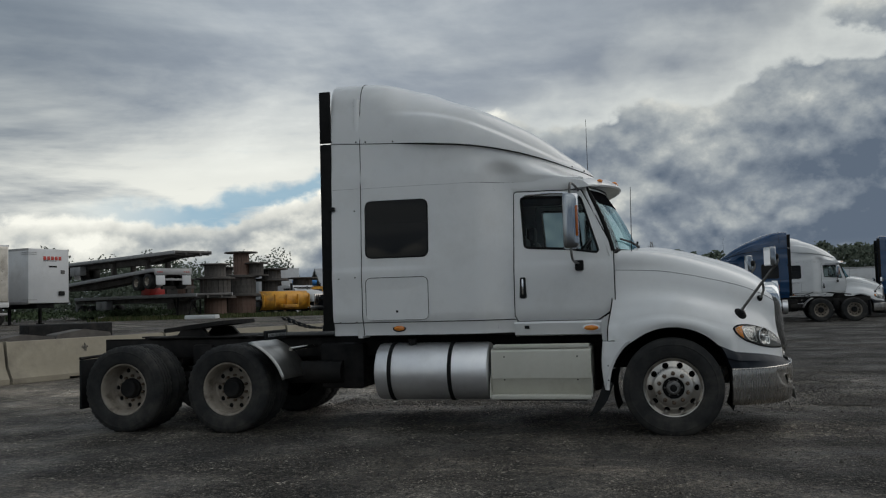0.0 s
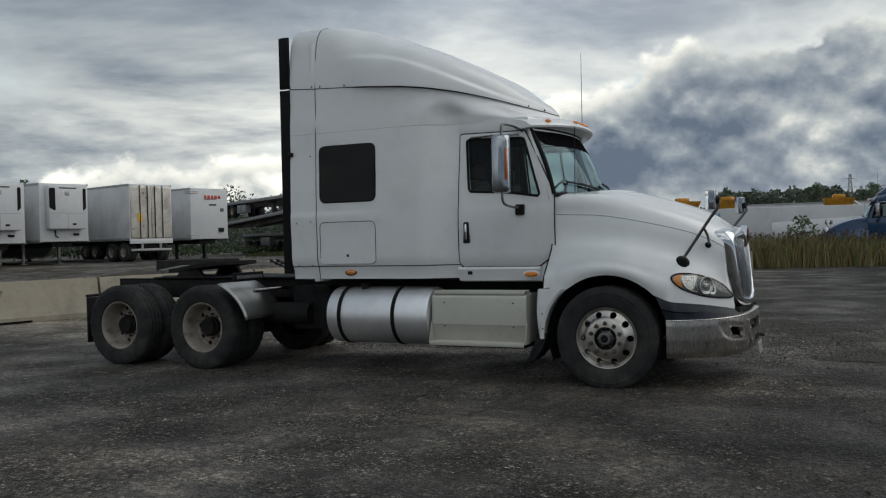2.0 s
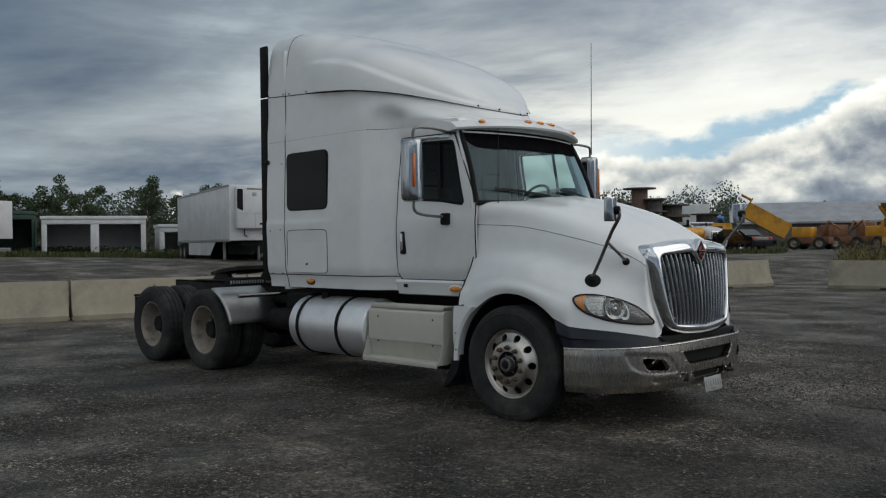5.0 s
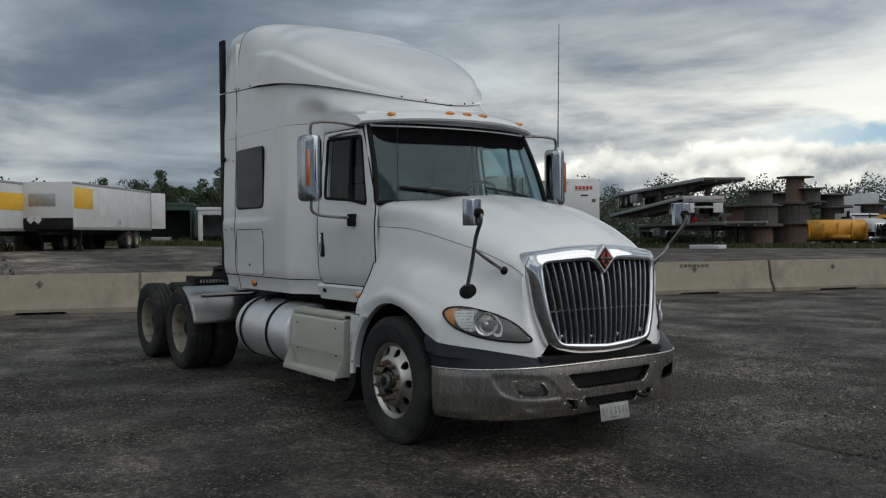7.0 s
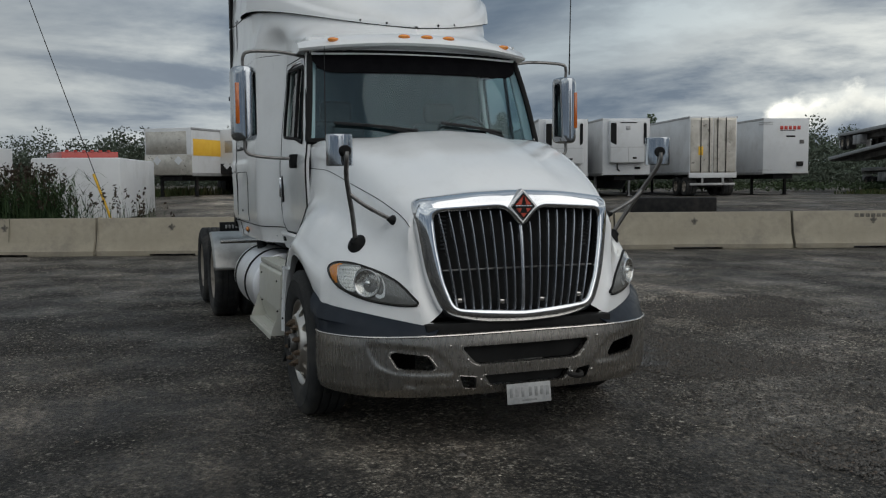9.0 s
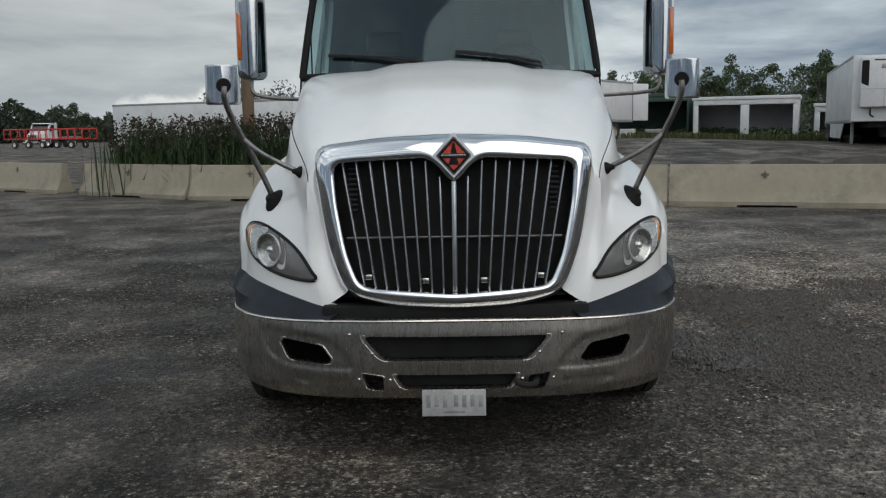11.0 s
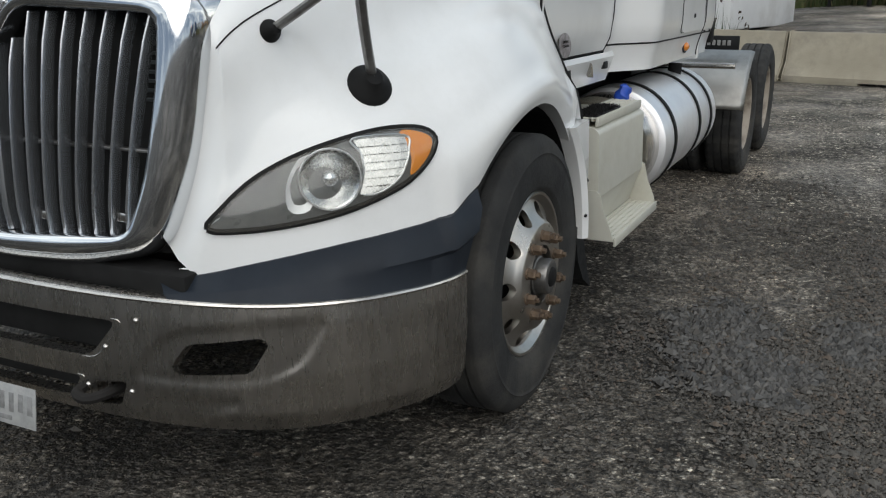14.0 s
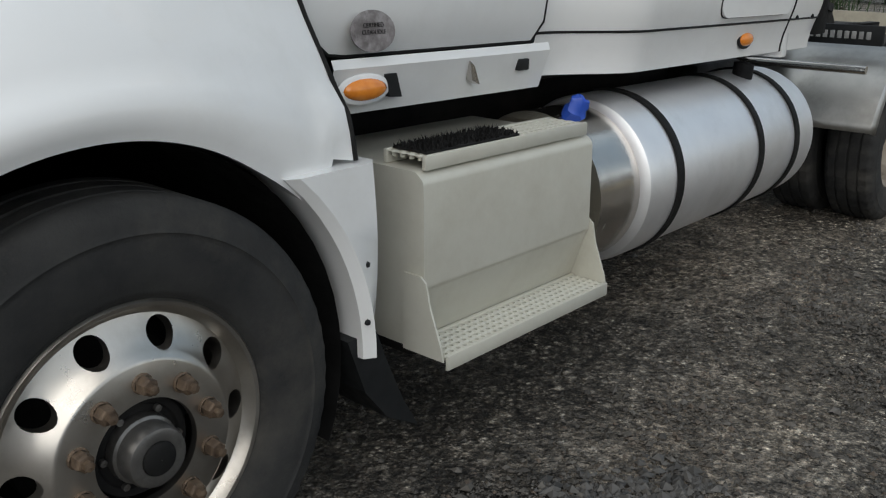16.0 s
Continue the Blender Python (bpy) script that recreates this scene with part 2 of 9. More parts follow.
haze(LENS, 0.06, (0.64, 0.60, 0.52))
WHITE = pbr("white_paint", (0.79, 0.80, 0.80), (0.83, 0.83, 0.82), 0.9, (0.16, 0.26), coat=0.5, dirt=(0.55, 0.54, 0.51), dscale=2.3, damt=0.22)
BLACK = pbr("black_plastic", (0.012, 0.013, 0.014), (0.021, 0.022, 0.023), 8, (0.45, 0.65), bump=0.05, bscale=180, spec=0.15)
TRIM = pbr("slate_trim", (0.009, 0.013, 0.020), (0.014, 0.019, 0.027), 6, (0.38, 0.5), bump=0.08, bscale=260, dirt=(0.03, 0.03, 0.031), damt=0.25, spec=0.22)
RUBBER = pbr("tyre_rubber", (0.021, 0.0215, 0.022), (0.037, 0.037, 0.036), 7, (0.75, 0.92), bump=0.3, bscale=90, dirt=(0.075, 0.070, 0.062), dscale=4, damt=0.75, spec=0.25)
MATTE = pbr("matte_black_film", (0.006, 0.006, 0.007), (0.009, 0.009, 0.010), 9, (0.8, 0.9), spec=0.0)
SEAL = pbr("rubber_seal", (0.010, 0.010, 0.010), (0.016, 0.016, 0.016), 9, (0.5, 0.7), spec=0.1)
CHROME = pbr("chrome", (0.70, 0.715, 0.735), (0.76, 0.775, 0.79), 3, (0.04, 0.12), 1.0)
BARS = pbr("grille_bar_satin", (0.34, 0.36, 0.385), (0.44, 0.46, 0.48), 6, (0.16, 0.3), 0.85, dirt=(0.22, 0.22, 0.225), dscale=9, damt=0.5, aniso=(1, 1, 0.2))
REFLECTOR = pbr("lamp_reflector", (0.55, 0.55, 0.54), (0.66, 0.66, 0.65), 30, (0.2, 0.32), 1.0)
BUMPER = pbr("streaked_stainless", (0.47, 0.445, 0.412), (0.53, 0.502, 0.465), 24, (0.25, 0.30), 1.0, dirt=(0.32, 0.295, 0.26), dscale=13, damt=0.35, aniso=(1, 1, 0.16))
# chrome with dark blue-grey reflections of the yard put into its base colour
DIMCHROME = pbr("satin_mirror_back", (0.38, 0.405, 0.43), (0.45, 0.475, 0.50), 3, (0.08, 0.16), 1.0)
STEEL = pbr("dull_stainless", (0.56, 0.53, 0.495), (0.68, 0.65, 0.61), 7, (0.14, 0.28), 1.0, bump=0.04, bscale=30, dirt=(0.32, 0.295, 0.265), dscale=4.0, damt=0.5, aniso=(1, 1, 0.22))
ALU = pbr("polished_aluminium", (0.84, 0.84, 0.85), (0.90, 0.90, 0.90), 4, (0.30, 0.42), 1.0, bump=0.03, bscale=40)
TANK = pbr("tank_aluminium", (0.86, 0.86, 0.875), (0.92, 0.92, 0.925), 4, (0.38, 0.48), 0.85, bump=0.02, bscale=40, dirt=(0.6, 0.59, 0.58), dscale=3, damt=0.3)
DULLSTEEL = pbr("dull_fender_steel", (0.42, 0.41, 0.39), (0.50, 0.49, 0.465), 6, (0.34, 0.46), 1.0, dirt=(0.25, 0.24, 0.22), dscale=5, damt=0.5)
WHEELALU = pbr("wheel_aluminium", (0.54, 0.51, 0.465), (0.62, 0.59, 0.545), 5, (0.26, 0.40), 1.0, dirt=(0.36, 0.315, 0.26), dscale=9, damt=0.4)
HUBGREY = pbr("hub_grey", (0.17, 0.165, 0.16), (0.25, 0.245, 0.235), 14, (0.3, 0.45), 0.8, dirt=(0.06, 0.055, 0.05), dscale=16, damt=0.6)
WORN = pbr("plate_relief", (0.16, 0.165, 0.165), (0.27, 0.27, 0.27), 30, (0.35, 0.5), dirt=(0.11, 0.105, 0.10), dscale=14, damt=0.7)
DUSTRIM = pbr("dusty_steel_rim", (0.27, 0.235, 0.19), (0.37, 0.325, 0.27), 5, (0.5, 0.7), dirt=(0.10, 0.075, 0.055), dscale=7, damt=0.85)
CREAM = pbr("step_box_aluminium", (0.565, 0.555, 0.485), (0.635, 0.625, 0.555), 3, (0.35, 0.5), 0.2, dirt=(0.38, 0.355, 0.28), dscale=3, damt=0.4, bump=0.04, bscale=60)
RUST = pbr("rusty_nuts", (0.075, 0.052, 0.036), (0.17, 0.12, 0.08), 40, (0.45, 0.65), 0.4, bump=0.3, bscale=200)
FRAME = pbr("greasy_frame", (0.011, 0.011, 0.012), (0.024, 0.023, 0.022), 5, (0.5, 0.8), bump=0.2, bscale=50, dirt=(0.045, 0.04, 0.035), damt=0.5, spec=0.12)
AMBER = pbr("amber_lens", (0.75, 0.22, 0.02), (0.85, 0.29, 0.03), 30, (0.12, 0.25), coat=0.6)
DEEPAMBER = pbr("deep_amber_lens", (0.42, 0.09, 0.012), (0.5, 0.12, 0.016), 30, (0.12, 0.25), coat=0.6)
SIGNAL = pbr("signal_lens", (0.80, 0.24, 0.008), (0.86, 0.30, 0.012), 60, (0.1, 0.2), bump=0.15, bscale=220, coat=0.5)
RED = pbr("red_enamel", (0.45, 0.05, 0.03), (0.55, 0.08, 0.05), 20, (0.2, 0.35), coat=0.4)
HAZED = glass("lens_clear", (0.72, 0.74, 0.74), 0.06)
TINT = glass("sleeper_tint", (0.03, 0.035, 0.04), 0.02, 0.022)
PANE = glass("window_glass", (0.52, 0.60, 0.59), 0.01, 0.015)
# blue of the reflected sky is set in the windshield's gloss colour
WINDSHIELD = glass("windshield_glass", (0.46, 0.62, 0.65), 0.01, 0.055, (0.72, 0.93, 1.0))
MIRROR = pbr("mirror_glass", (0.82, 0.83, 0.84), (0.84, 0.85, 0.86), 2, (0.01, 0.02), 1.0)
INTERIOR = pbr("cab_trim", (0.028, 0.033, 0.036), (0.046, 0.053, 0.057), 6, (0.6, 0.8), bump=0.1, bscale=120, spec=0.3)
CURTAIN = pbr("grey_curtain", (0.040, 0.072, 0.086), (0.055, 0.092, 0.106), 3, (0.8, 0.95), bump=0.1, bscale=20, spec=0.2)
BLUEP = pbr("blue_cap", (0.02, 0.07, 0.42), (0.03, 0.10, 0.52), 12, (0.35, 0.5))
PLATE = pbr("plate_face", (0.27, 0.28, 0.28), (0.36, 0.36, 0.355), 20, (0.35, 0.5), dirt=(0.17, 0.165, 0.16), dscale=9, damt=0.6)


# ---- mesh helpers ----
def part(name, bm, material, parent, label="", smooth=True, angle=35):
    me = bpy.data.meshes.new(name)
    bmesh.ops.recalc_face_normals(bm, faces=bm.faces[:])
    bm.to_mesh(me)
    bm.free()
    me.materials.append(material)
    if smooth:
        me.polygons.foreach_set("use_smooth", [True] * len(me.polygons))
        me.set_sharp_from_angle(angle=radians(angle))
    ob = new(name, me)
    ob.parent = parent
    if label:
        tagged(ob, label)
    return ob


def thing(name, label, category, m=None, group="", kind=""):
    ob = new(name)
    ob.empty_display_size = 0.2
    tagged(ob, label, category, group, kind)
    if m is not None:
        ob.matrix_world = m
    return ob


def box(bm, lo, hi, bevel=0.0, m=None, seg=2):
    """A box between two corners, its edges rounded."""
    c, s = (Vector(lo) + Vector(hi)) / 2, Vector(hi) - Vector(lo)
    t = Matrix.Translation(c) @ Matrix.Diagonal((abs(s.x), abs(s.y), abs(s.z), 1))
    vs = bmesh.ops.create_cube(bm, size=1.0, matrix=t)["verts"]
    if bevel:
        es = list({e for v in vs for e in v.link_edges})
        r = bmesh.ops.bevel(bm, geom=es, offset=bevel, segments=seg, affect="EDGES", profile=0.5)
        vs = list({v for f in r["faces"] for v in f.verts} | {v for v in vs if v.is_valid})
    if m is not None:
        bmesh.ops.transform(bm, matrix=m, verts=vs)
    return vs


def tube(bm, pts, r, n=10, caps=True):
    """A round tube along a line of points; r may be a list."""
    pts = [Vector(p) for p in pts]
    rs = r if isinstance(r, (list, tuple)) else [r] * len(pts)
    rings, side = [], None
    for i, p in enumerate(pts):
        d = (pts[min(i + 1, len(pts) - 1)] - pts[max(i - 1, 0)]).normalized()
        if side is None:
            side = d.orthogonal().normalized()
        else:
            side = (side - d * side.dot(d))
            side = side.normalized() if side.length > 1e-6 else d.orthogonal().normalized()
        up = d.cross(side)
        rings.append([bm.verts.new(p + (side * math.cos(2 * math.pi * k / n) + up * math.sin(2 * math.pi * k / n)) * rs[i]) for k in range(n)])
    for a, b in zip(rings, rings[1:]):
        for k in range(n):
            bm.faces.new((a[k], a[(k + 1) % n], b[(k + 1) % n], b[k]))
    if caps:
        bm.faces.new(rings[0]), bm.faces.new(rings[-1])
    return rings


def loft(bm, rows, closed=False, cap=False):
    """A skin over rows of points of equal length."""
    rings = [[bm.verts.new(p) for p in row] for row in rows]
    n = len(rings[0])
    for a, b in zip(rings, rings[1:]):
        for k in range(n if closed else n - 1):
            j = (k + 1) % n
            f = [a[k], a[j], b[j], b[k]]
            try:
                bm.faces.new(f)
            except ValueError:
                pass
    if cap:
        bm.faces.new(rings[0]), bm.faces.new(rings[-1])
    return rings


def lathe(bm, profile, n=48, m=None):
    """Turns a profile of (radius, y) round the y axis."""
    rows = [[(r * math.cos(2 * math.pi * k / n), y, r * math.sin(2 * math.pi * k / n)) for k in range(n)] for r, y in profile]
    rings = loft(bm, rows, closed=True)
    if m is not None:
        bmesh.ops.transform(bm, matrix=m, verts=[v for r in rings for v in r])
    return rings


def prism(bm, outline, axis, a, b):
    """Pushes a flat outline (two coordinates, in the order of the axes) along an axis from a to b."""
    def put(p, h):
        p = list(p)
        p.insert("xyz".index(axis), h)
        return bm.verts.new(p)
    A, B = [put(p, a) for p in outline], [put(p, b) for p in outline]
    bm.faces.new(A), bm.faces.new(B)
    n = len(A)
    for k in range(n):
        bm.faces.new((A[k], A[(k + 1) % n], B[(k + 1) % n], B[k]))
    return A + B


def spline(pts, n, closed=False):
    """n points along a smooth line through pts."""
    P = [Vector(p) for p in pts]
    m = len(P)
    out = []
    spans = m if closed else m - 1
    for i in range(n):
        u = i / (n if closed else n - 1) * spans
        k = min(int(u), spans - 1)
        t = u - k
        g = (lambda j: P[j % m]) if closed else (lambda j: P[max(0, min(m - 1, j))])
        p0, p1, p2, p3 = g(k - 1), g(k), g(k + 1), g(k + 2)
        out.append(0.5 * ((2 * p1) + (p2 - p0) * t + (2 * p0 - 5 * p1 + 4 * p2 - p3) * t * t + (3 * p1 - p0 - 3 * p2 + p3) * t ** 3))
    return out


def table(x, xs, ys):
    return float(np.interp(x, xs, ys))


def smooth_table(x, xs, ys):
    """A smooth curve through (xs, ys)."""
    k = max(0, min(len(xs) - 2, int(np.searchsorted(xs, x)) - 1))
    h = xs[k + 1] - xs[k]
    t = min(1.0, max(0.0, (x - xs[k]) / h))
    def slope(i):
        a, b = max(0, i - 1), min(len(xs) - 1, i + 1)
        return (ys[b] - ys[a]) / (xs[b] - xs[a])
    m0, m1 = slope(k) * h, slope(k + 1) * h
    return (2 * t ** 3 - 3 * t * t + 1) * ys[k] + (t ** 3 - 2 * t * t + t) * m0 + (-2 * t ** 3 + 3 * t * t) * ys[k + 1] + (t ** 3 - t * t) * m1


def step01(a, b, x):
    t = min(1.0, max(0.0, (x - a) / (b - a)))
    return t * t * (3 - 2 * t)


def rounded(pts, r, n=4):
    """A closed outline of 2D points with rounded corners."""
    out, m = [], len(pts)
    for i in range(m):
        a, b, c = Vector(pts[i - 1]), Vector(pts[i]), Vector(pts[(i + 1) % m])
        d1, d2 = (a - b), (c - b)
        q = min(r, d1.length * 0.48, d2.length * 0.48)
        p1, p2 = b + d1.normalized() * q, b + d2.normalized() * q
        for k in range(n + 1):
            t = k / n
            out.append(tuple((1 - t) ** 2 * p1 + 2 * t * (1 - t) * b + t * t * p2))
    return out


def by_angle(outline, centre, n):
    """n points of a closed outline, at even angles round a centre inside it."""
    P = [Vector(p) - Vector(centre) for p in outline]
    out = []
    for k in range(n):
        a = 2 * math.pi * k / n
        d = Vector((math.cos(a), math.sin(a)))
        best = 0
        for p, q in zip(P, P[1:] + P[:1]):
            e = q - p
            det = d.x * (-e.y) + e.x * d.y
            if abs(det) < 1e-12:
                continue
            s = (p.x * (-e.y) + e.x * p.y) / det
            u = (d.x * p.y - d.y * p.x) / det
            if -1e-6 <= u <= 1 + 1e-6 and s > best:
                best = s
        out.append(tuple(Vector(centre) + d * best))
    return out


def cut(ob, cutter_bm):
    """Cuts the cutter's volume out of a part's mesh."""
    me = bpy.data.meshes.new("cutter")
    bmesh.ops.recalc_face_normals(cutter_bm, faces=cutter_bm.faces[:])
    cutter_bm.to_mesh(me)
    cutter_bm.free()
    c = new("cutter", me)
    c.parent = ob.parent
    md = ob.modifiers.new("cut", "BOOLEAN")
    md.operation, md.object, md.solver = "DIFFERENCE", c, "EXACT"
    bpy.context.view_layer.update()
    done = bpy.data.meshes.new_from_object(ob.evaluated_get(bpy.context.evaluated_depsgraph_get()))
    ob.modifiers.remove(md)
    ob.data = done
    bpy.data.objects.remove(c)
    done.set_sharp_from_angle(angle=radians(35))


# ---- the tractor unit: x forward from its front axle, y to its left ----
from mathutils.bvhtree import BVHTree

truck = thing("semi_truck", "white sleeper tractor unit with chrome grille, parked on gravel", "truck", pose(0, 0, 0, 0, 0, -1.2))
SIDES = (-1, 1)


def plan(x):
    """Half width of the lower cab along its length."""
    return 1.12 - 0.165 * step01(-2.02, -1.63, x)


def low(x, z):
    """Half width of cab and sleeper at a height."""
    w = plan(x) - 0.05 * step01(1.3, 1.06, z)
    lean = step01(1.85, 2.6, z) * (0.02 + 0.045 * step01(-2.0, -1.6, x))
    ridge = 0.010 * step01(1.80, 1.765, z) * step01(1.45, 1.74, z) * step01(-2.25, -2.9, x)
    return w - lean + ridge


def fair_w(x):
    """Half width of the roof fairing, pointed towards its front."""
    if x < -2.2:
        return 1.085
    return max(0.0, smooth_table(x, (-2.5, -2.2, -1.9, -1.67, -1.45, -1.25, -1.05, -0.9, -0.79), (1.085, 1.085, 1.03, 0.945, 0.82, 0.665, 0.45, 0.24, 0.0)))


def fair_seam(x):
    return smooth_table(x, (-3.65, -3.27, -2.86, -2.45, -2.02, -1.62, -1.3, -1.04, -0.79), (3.207, 3.182, 3.16, 3.126, 3.084, 3.02, 2.945, 2.87, 2.80))


def fair_top(x):
    return smooth_table(x, (-3.65, -3.4, -2.99, -2.58, -2.31, -1.99, -1.67, -1.35, -1.05, -0.9, -0.79), (3.945, 3.945, 3.92, 3.825, 3.70, 3.57, 3.41, 3.235, 3.02, 2.92, 2.815))


def build_sleeper():
    # side walls
    xs = [-3.63 + 2.03 * i / 44 for i in range(45)]
    zs = [1.05, 1.08, 1.12, 1.16, 1.19] + [1.19 + (2.675 - 1.19) * k / 64 for k in range(1, 65)]
    for s in SIDES:
        bm = bmesh.new()
        loft(bm, [[(x, s * low(x, z), z) for z in zs] + [(x, s * (low(x, 2.675) - 0.05), 2.678)] for x in xs])
        loft(bm, [[(x, s * low(x, 1.05), 1.05), (x, s * (low(x, 1.05) - 0.12), 1.04)] for x in xs])
        part("sleeper_side", bm, WHITE, truck)
    bm = bmesh.new()
    box(bm, (-3.36, -1.08, 1.02), (-3.30, 1.08, 3.7), 0.01)
    part("back_wall", bm, WHITE, truck)
    bm = bmesh.new()
    box(bm, (-3.6, -0.83, 1.02), (-0.6, 0.83, 1.08), 0.01)
    part("floor_pan", bm, FRAME, truck)
    # cap between the cab and the roof fairing
    bm = bmesh.new()
    def cap_pt(x, v, s):
        t = (x + 3.63) / (3.63 - 0.79)
        xb = x + 0.05 * step01(0.75, 1.0, t)
        zb = 2.675 + 0.02 * step01(-1.2, -0.8, x)
        wb = low(x, 2.675) if x < -1.6 else low(-1.6, 2.675) * max(0.0, 1 - max(0.0, (x + 1.55) / 0.80) ** 3.2) ** (1 / 2.2) if x < -0.76 else 0.0
        ws = fair_w(x)
        m = step01(-2.25, -1.9, x) * step01(-0.95, -1.25, x)
        k = step01(0.12 + 0.12 * m, 0.62 + 0.25 * m, v)
        y = wb + (ws - wb) * k + 0.03 * math.sin(math.pi * v) * step01(-2.2, -1.6, x) * step01(0.1, 0.3, ws) * (0.3 + 0.7 * step01(0.2, 0.65, v))
        return (x + (xb - x) * (1 - v), s * y, zb + (fair_seam(x) - 0.004 - zb) * v)
    cxs = [-3.63 + (3.63 - 0.792) * (1 - (1 - i / 60) ** 1.5) for i in range(61)]
    vs = [k / 24 for k in range(25)]
    for s in SIDES:
        loft(bm, [[cap_pt(x, v, s) for v in vs] for x in cxs])
    loft(bm, [[cap_pt(cxs[-1], v, -1) for v in vs], [cap_pt(cxs[-1], v, 1) for v in vs]])
    bmesh.ops.remove_doubles(bm, verts=bm.verts[:], dist=0.0005)
    part("roof_cap", bm, WHITE, truck, angle=50)
    # tall fairing
    bm = bmesh.new()
    rows = []
    for x in cxs:
        zs0, zt, w = fair_seam(x) + 0.004, fair_top(x), max(0.012, fair_w(x))
        n = 3.4 + 3.0 * step01(-2.7, -3.25, x) + 1.3 * step01(-2.5, -1.8, x) - 1.6 * step01(-1.3, -0.85, x)
        row = []
        fs = [0.9 * k / 26 for k in range(27)]
        qs = [f ** (n / 2) for f in fs]
        qs += [math.sin(math.asin(qs[-1]) + (math.pi / 2 - math.asin(qs[-1])) * k / 12) for k in range(1, 13)]
        for q, c in [(q, math.sqrt(max(0.0, 1 - q * q))) for q in qs] + [(q, -math.sqrt(max(0.0, 1 - q * q))) for q in reversed(qs[:-1])]:
            z = zs0 + (zt - zs0) * abs(q) ** (2 / n)
            y = -math.copysign(abs(c) ** (2 / n), c) * w
            crease = zs0 + 0.30 * step01(-1.0, -2.6, x) + 0.03
            y *= 1 + 0.055 * step01(crease + 0.03, crease - 0.015, z) * step01(-3.0, -2.5, x)
            y *= 1 - 0.05 * step01(zs0, zt, z)
            row.append((x, y, z))
        rows.append(row)
    loft(bm, rows)
    bm.faces.new([bm.verts.new(p) for p in rows[0]])
    bmesh.ops.remove_doubles(bm, verts=bm.verts[:], dist=0.0004)
    part("roof_fairing", bm, WHITE, truck, angle=50)
    # seams, bolts
    for s in SIDES:
        lines = ([(x, s * (fair_w(x) + 0.001), fair_seam(x)) for x in cxs], [(x, s * (low(x, 2.677) - 0.004), 2.677) for x in xs],
                 [(x, s * (low(x, 1.19) + 0.001), 1.19) for x in xs], [(-3.285, s * (low(-3.285, z) + 0.001), z) for z in zs] + [(-3.285, s * 1.087, 2.9), (-3.285, s * 1.087, 3.18)])
        for ln in lines:
            bm = bmesh.new()
            tube(bm, ln, 0.0045, 6)
            part("panel_gap", bm, SEAL, truck)
        bm = bmesh.new()
        n = 6.4
        tube(bm, [(-3.285, -s * -1 * math.copysign(abs(math.cos(a)) ** (2 / n), math.cos(a)) * 1.085 * (1 - 0.05 * step01(3.18, 3.95, 3.186 + 0.765 * math.sin(a) ** (2 / n))), 3.188 + 0.753 * math.sin(a) ** (2 / n)) for a in [math.pi / 2 * k / 14 for k in range(15)]], 0.0045, 6)
        part("panel_gap", bm, SEAL, truck)
        for x in (-3.62, -3.33, -3.22, -2.9, -2.45, -2.0, -1.62, -1.40, -1.18, -1.0, -0.88):
            bm = bmesh.new()
            z = fair_seam(x) + 0.022
            bmesh.ops.create_icosphere(bm, subdivisions=1, radius=0.011, matrix=Matrix.Translation((x, s * (fair_w(x) + 0.018 * step01(-3.1, -2.6, x)), z)))
            part("bolt", bm, BLACK, truck)
        for x, z in ((-3.55, 1.68), (-3.36, 1.69), (-3.55, 1.2), (-3.36, 1.2), (-3.36, 2.43)):
            bm = bmesh.new()
            bmesh.ops.create_icosphere(bm, subdivisions=1, radius=0.009, matrix=Matrix.Translation((x, s * (low(x, z) + 0.002), z)))
            part("bolt", bm, BLACK, truck)
        # rear gap seals, a small side marker bracket
        for z0, z1 in ((1.11, 3.2), (3.215, 3.8)):
            bm = bmesh.new()
            box(bm, (-3.755, s * 1.07, z0), (-3.625, s * 1.105, z1), 0.008)
            part("gap_seal", bm, SEAL, truck)
        bm = bmesh.new()
        box(bm, (-3.64, s * 1.10, 2.44), (-3.585, s * 1.145, 2.485), 0.01)
        part("bracket", bm, BLACK, truck)
        # tinted side window and its frame
        o = rounded([(-3.232, 2.525), (-2.526, 2.525), (-2.526, 1.902), (-3.232, 1.902)], 0.075, 6)
        bm = bmesh.new()
        tube(bm, [(x, s * (low(x, z) + 0.002), z) for x, z in o + o[:1]], 0.009, 6, False)
        fr = part("side_window", bm, SEAL, truck)
        bm = bmesh.new()
        prism(bm, o, "y", s * 1.108, s * 1.127)
        part("pane", bm, TINT, fr, "dark tinted glass", smooth=False)
        # luggage door outline
        o = rounded([(-3.241, 1.68), (-2.533, 1.68), (-2.533, 1.217), (-3.241, 1.217)], 0.07, 6)
        bm = bmesh.new()
        prism(bm, o, "y", s * 1.10, s * 1.1225)
        hatch = part("luggage_door", bm, WHITE, truck, smooth=False)
        bm = bmesh.new()
        tube(bm, [(x, s * (low(x, z) + 0.001), z) for x, z in o + o[:1]], 0.0035, 6, False)
        part("gasket", bm, SEAL, hatch)
        bm = bmesh.new()
        box(bm, (-2.90, s * 1.118, 1.295), (-2.875, s * 1.130, 1.32), 0.003)
        part("lock", bm, BLACK, hatch)
